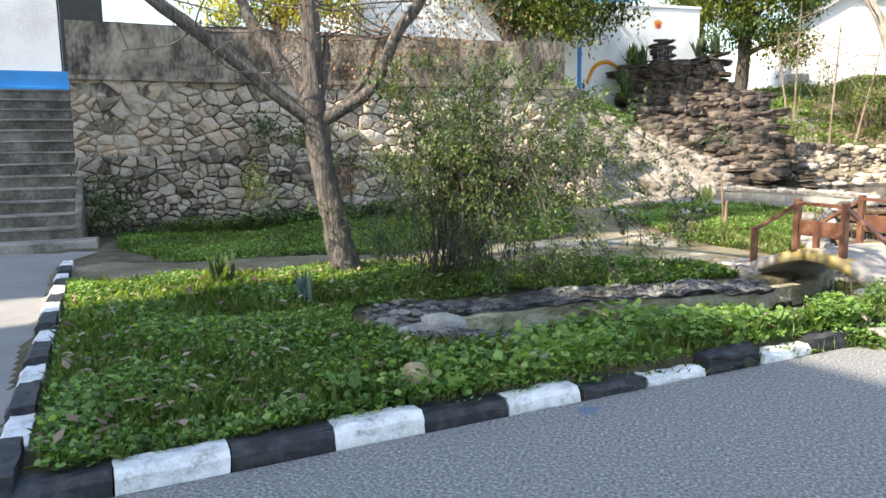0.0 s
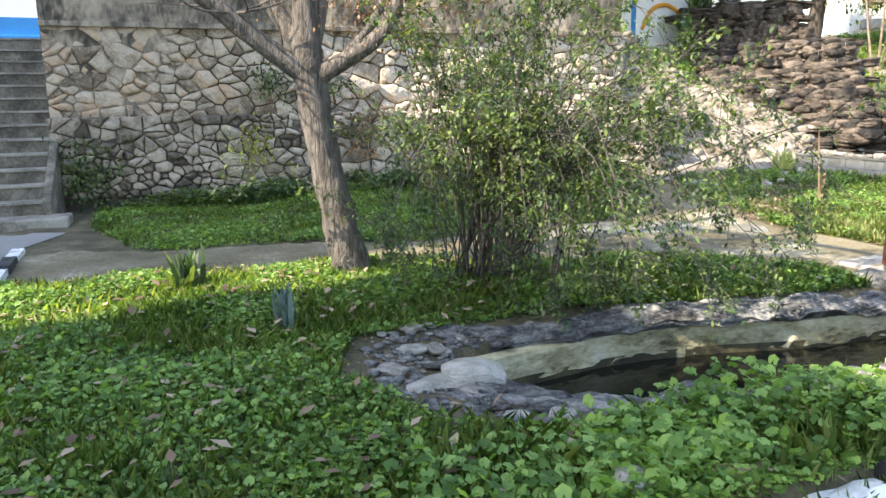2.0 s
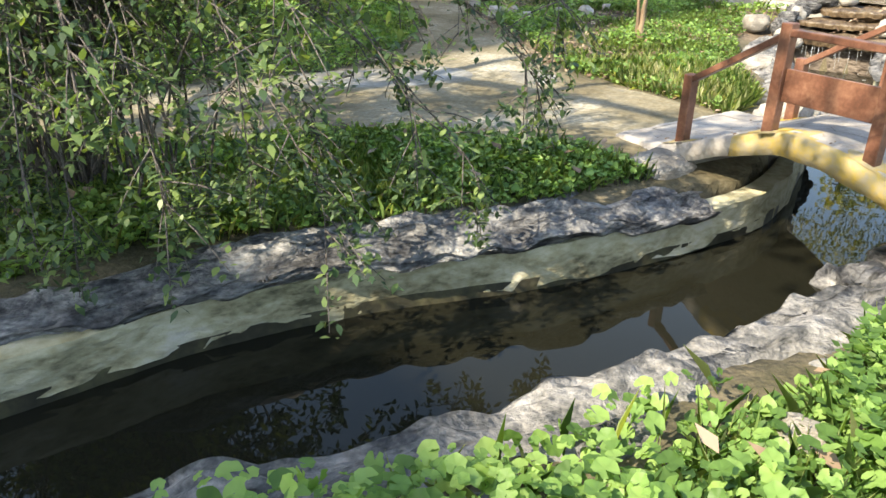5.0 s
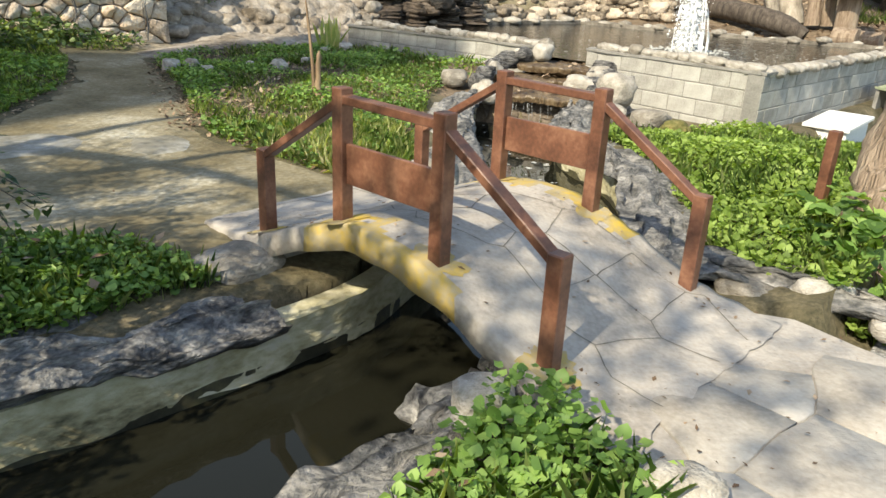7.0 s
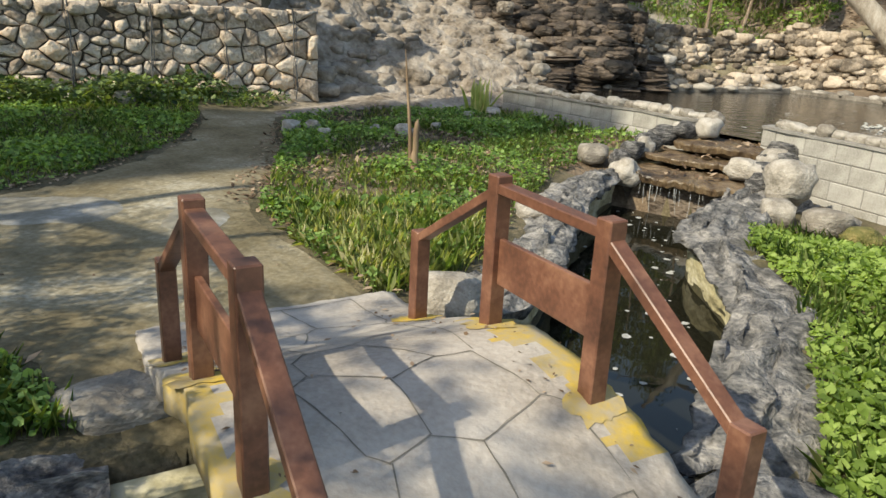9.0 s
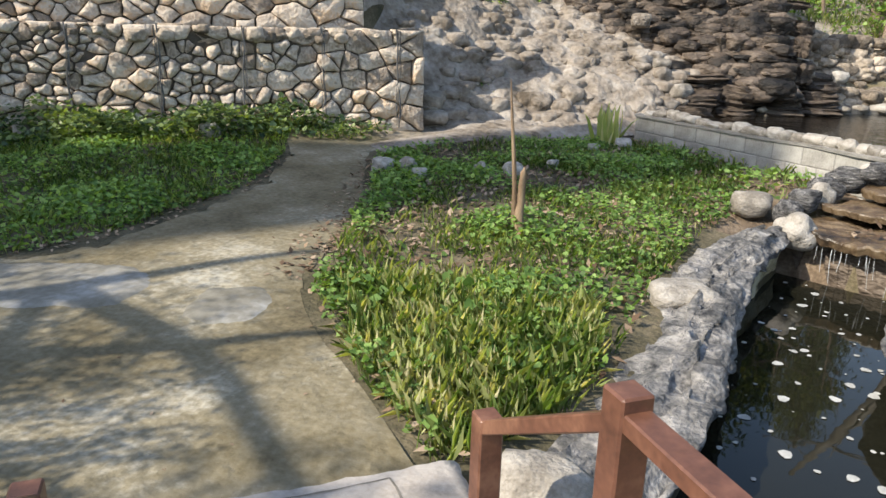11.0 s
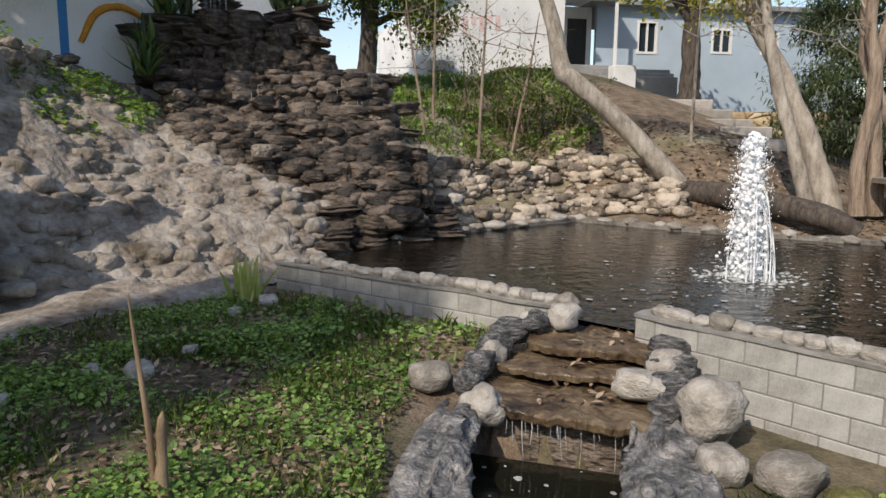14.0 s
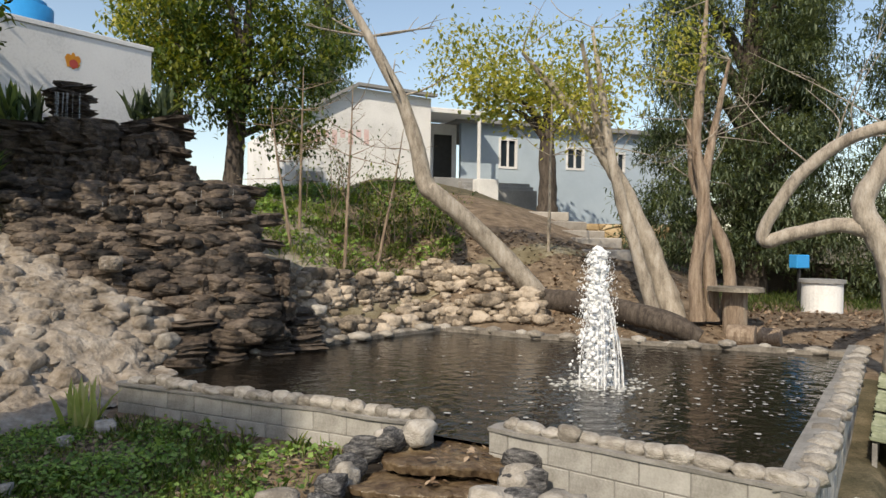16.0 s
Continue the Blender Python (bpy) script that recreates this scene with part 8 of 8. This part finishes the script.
def blue_house():
    root = empty("blue_house", (13.6, 41.6, 4.6), 4)
    tagged(root, "pale blue bungalow with porch, door and white windows", "house")
    H = 3.1
    holes = [(3.1, 1.2, 3.95, 2.5), (6.6, 1.3, 7.5, 2.3), (9.0, 1.3, 9.8, 2.2)]
    xs = [1.2] + [v for h in holes for v in (h[0], h[2])] + [14.0]
    for i in range(0, len(xs), 2):
        part("wall", box_bm(xs[i], 0.6, -2, xs[i + 1], 0.85, H), M_BLUEW, root)
    for (x0, z0, x1, z1) in holes:
        part("wall", box_bm(x0, 0.6, -2, x1, 0.85, z0), M_BLUEW, root)
        part("wall", box_bm(x0, 0.6, z1, x1, 0.85, H), M_BLUEW, root)
        w = empty("window", (0, 0, 0))
        w.parent = root
        part("pane", box_bm(x0 + 0.05, 0.70, z0 + 0.05, x1 - 0.05, 0.72, z1 - 0.05), M_GLASS, w)
        xm = (x0 + x1) / 2
        for b in ((x0 - 0.05, z0 - 0.05, x0 + 0.05, z1 + 0.05), (x1 - 0.05, z0 - 0.05, x1 + 0.05, z1 + 0.05), (xm - 0.03, z0 + 0.05, xm + 0.03, z1 - 0.05), (x0 + 0.05, z1 - 0.05, x1 - 0.05, z1 + 0.05), (x0 + 0.05, z0 - 0.05, x1 - 0.05, z0 + 0.05)):
            part("window_frame", box_bm(b[0], 0.57, b[1], b[2], 0.69, b[3]), M_WHITE, w)
    part("wall", box_bm(-1.3, 1.2, -2, 1.2, 1.4, H), M_WHITE, root)
    # solid dark panel; its colour stands in for the doorway's inner shade
    part("door", box_bm(0.1, 1.13, 0.6, 0.95, 1.2, 2.6, 0.01), M_DARK, root, "dark panel in place of a shaded open doorway")
    part("roof", box_bm(0.8, 0.2, H, 14.6, 7.5, H + 0.22, 0.02), M_ROOF, root)
    part("porch_roof", box_bm(-1.0, -0.9, 3.2, 1.7, 1.6, 3.42, 0.02), M_WHITE, root)
    part("porch_post", box_bm(1.45, -0.8, -0.5, 1.57, -0.68, 3.2, 0.01), M_WHITE, root)
    part("porch_floor", box_bm(-1.2, -1.2, -1.2, 2.0, 0.6, 0.45, 0.02), M_ROOF, root)
    for k in range(3):
        part("step", box_bm(0.4, -1.2 - 0.34 * (k + 1), -1.5, 3.6, -1.2 - 0.34 * k, 0.3 - 0.17 * k, 0.02), M_ROOF, root)
    part("pier", box_bm(0.6, -2.9, -2.0, 1.5, -2.3, 0.3, 0.02), M_WHITE, root)


blue_house()


def mural_building():
    ang = math.degrees(math.atan2(28.2 - 24.6, 3.25 + 1.6))
    L = 12.0
    root = empty("mural_building", (3.25, 28.0, 2.6), ang)
    tagged(root, "long white-rendered flat-roofed building with painted flowers", "building")
    part("wall", box_bm(-L, 0, -0.5, 0, 5, 3.75, 0.02), M_WHITE, root)
    part("parapet", box_bm(-L, -0.03, 3.75, 0.03, 0.25, 3.85, 0.01), M_WHITE, root)
    bm = bmesh.new()
    bmesh.ops.create_circle(bm, cap_ends=True, segments=26, radius=0.15)
    for v in bm.verts:
        v.co *= random.uniform(0.8, 1.2)
    bm.transform(Matrix.Translation((-1.7, -0.006, 3.2)) @ Matrix.Rotation(math.pi / 2, 4, 'X'))
    part("painted_flower", bm, M_ORANGE, root, "orange painted flower")
    bm = bmesh.new()
    bmesh.ops.create_circle(bm, cap_ends=True, segments=10, radius=0.09)
    bm.transform(Matrix.Translation((-1.68, -0.012, 3.15)) @ Matrix.Rotation(math.pi / 2, 4, 'X'))
    part("painted_centre", bm, M_RED, root)
    lm = Limbs()
    lm.add([(-4.4, -0.01, 1.2, 0.05), (-4.1, -0.01, 1.75, 0.07), (-3.6, -0.01, 1.9, 0.07), (-3.0, -0.01, 1.6, 0.05)], 6, 5, 0.05)
    lm.make("painted_petals", M_ORANGE, root)
    part("blue_edge", box_bm(-4.75, -0.01, 0.2, -4.6, 0.0, 2.8), M_BLUE, root)


mural_building()


def tank():
    root = empty("water_tank", (-0.2, 31.0, 6.4))
    tagged(root, "large round blue plastic water tank on the roof", "water tank")
    bm = bmesh.new()
    bmesh.ops.create_cone(bm, cap_ends=True, segments=28, radius1=0.85, radius2=0.85, depth=1.6)
    bmesh.ops.bevel(bm, geom=[e for e in bm.edges if abs(e.verts[0].co.z - e.verts[1].co.z) < 0.01], offset=0.15, segments=3, affect='EDGES')
    bm.transform(Matrix.Translation((0, 0, 0.85)))
    part("drum", bm, M_TANK, root, smooth=True)
    bm = bmesh.new()
    bmesh.ops.create_cone(bm, cap_ends=True, segments=20, radius1=0.3, radius2=0.28, depth=0.15)
    bm.transform(Matrix.Translation((0, 0, 1.72)))
    part("lid", bm, M_TANK, root)


tank()


def upper_building():
    """The white building with a blue foot above the stairs."""
    root = empty("upper_building", (-13.0, 14.9, 2.9), math.degrees(math.atan2(_wd.y, _wd.x)))
    tagged(root, "white rendered building with a bright blue painted base", "building")
    part("wall", box_bm(-8, 1.0, 0, 0.75, 6, 5.5), M_WHITE, root)
    part("blue_base", box_bm(-8, 0.96, 0, 1.9, 0.998, 1.0), M_BLUE, root, "bright blue painted base")
    for k in range(3):
        part("blue_step", box_bm(-8, 0.4 + 0.2 * k, -0.4, 2.0, 0.6 + 0.2 * k, 0.14 + 0.22 * k, 0.01), M_BLUEDK if k % 2 else M_BLUE, root, "blue painted step")
    part("dark_pillar", box_bm(0.8, 1.0, 0, 1.85, 1.5, 5.5), M_DARK, root)


upper_building()
# unseen blocks added beyond the driveway, closing the place behind and shading the lawn
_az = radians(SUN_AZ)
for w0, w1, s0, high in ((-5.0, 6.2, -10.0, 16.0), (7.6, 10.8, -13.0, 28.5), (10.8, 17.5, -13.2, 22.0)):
    _c = empty("shade_block", (-s0 * math.sin(_az), -s0 * math.cos(_az), 0), math.degrees(math.atan2(-math.cos(_az), -math.sin(_az))))
    tagged(_c, "unseen plain block added beyond the driveway to cast shade", "building")
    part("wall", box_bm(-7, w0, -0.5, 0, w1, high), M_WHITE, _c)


# ---- far garden ----
stone_wall("terrace_wall", (16.6, 38.4), (22.4, 35.6), gz(19, 37) - 0.8, gz(19, 37) + 0.5, 0.5, "low honey-coloured stone terrace wall", 0.5, mat_rest=M_HONEY)
bm = box_bm(-0.25, -0.25, -0.5, 0.25, 0.25, 1.8, 0.02)
_p = part("gate_pillar", bm, M_STONE_I)
_p.matrix_world = pose(21.2, 34.6, gz(21.2, 34.6))
tagged(_p, "square rendered gate pillar by the terrace wall", "pillar")
for i, (x, y) in enumerate(((15.0, 29.3), (15.3, 30.6), (15.5, 32.0), (15.6, 33.4), (15.6, 34.8))):
    bm = box_bm(-0.75, -0.35, -0.25, 0.75, 0.35, 0.08, 0.03)
    s = part("stepping_slab", bm, M_FLAG)
    s.matrix_world = pose(x, y, gz(x, y) + 0.06, 0, 0, random.uniform(-12, 12))
    tagged(s, "rough stone slab step on the bank", "step", "stepping slabs")


def table():
    root = empty("stone_table", (14.75, 23.5, gz(14.75, 23.5)))
    tagged(root, "round stone garden table on a stub pedestal", "table")
    for nm, r, z0, z1 in (("tabletop", 0.55, 0.82, 0.9), ("pedestal", 0.24, -0.1, 0.82)):
        bm = bmesh.new()
        bmesh.ops.create_cone(bm, cap_ends=True, segments=24, radius1=r, radius2=r * 0.97, depth=z1 - z0)
        bm.transform(Matrix.Translation((0, 0, (z0 + z1) / 2)))
        part(nm, bm, M_BARKB if nm == "pedestal" else M_STEP, root)


table()
for x, y, s in ((14.45, 22.9, 0.42), (14.9, 22.75, 0.35)):
    bm = bmesh.new()
    bmesh.ops.create_cone(bm, cap_ends=True, segments=16, radius1=s * 0.5, radius2=s * 0.5, depth=0.5)
    bm.transform(Matrix.Rotation(math.pi / 2, 4, 'X'))
    o = part("log", bm, M_BARKB)
    o.matrix_world = pose(x, y, gz(x, y) + s * 0.42, 0, 0, 40)
    tagged(o, "sawn log round lying by the table", "log", "sawn logs")
_w = empty("well_head", (18.7, 25.4, gz(18.7, 25.4)))
tagged(_w, "white rendered round well head with a lid", "well head")
for nm, r, z0, z1 in (("drum", 0.46, -0.2, 0.72), ("lid", 0.52, 0.72, 0.8)):
    bm = bmesh.new()
    bmesh.ops.create_cone(bm, cap_ends=True, segments=28, radius1=r, radius2=r, depth=z1 - z0)
    bm.transform(Matrix.Translation((0, 0, (z0 + z1) / 2)))
    part(nm, bm, M_WHITE if nm == "drum" else M_ROOF, _w)
_m = empty("blue_box_post", (19.1, 26.6, gz(19.1, 26.6)))
tagged(_m, "small bright blue box on a thin post", "box")
part("post", box_bm(-0.03, -0.03, -0.1, 0.03, 0.03, 1.0), M_DARK, _m)
part("box", box_bm(-0.2, -0.15, 1.0, 0.2, 0.15, 1.35, 0.02), M_TANK, _m)
_d = part("garden_wall", box_bm(-7, -0.15, -0.5, 12, 0.15, 1.0), M_CORE)
_d.matrix_world = pose(24, 32, gz(24, 32), 0, 0, -40)
tagged(_d, "low dark boundary wall beneath the conifers", "wall", kind="structure")
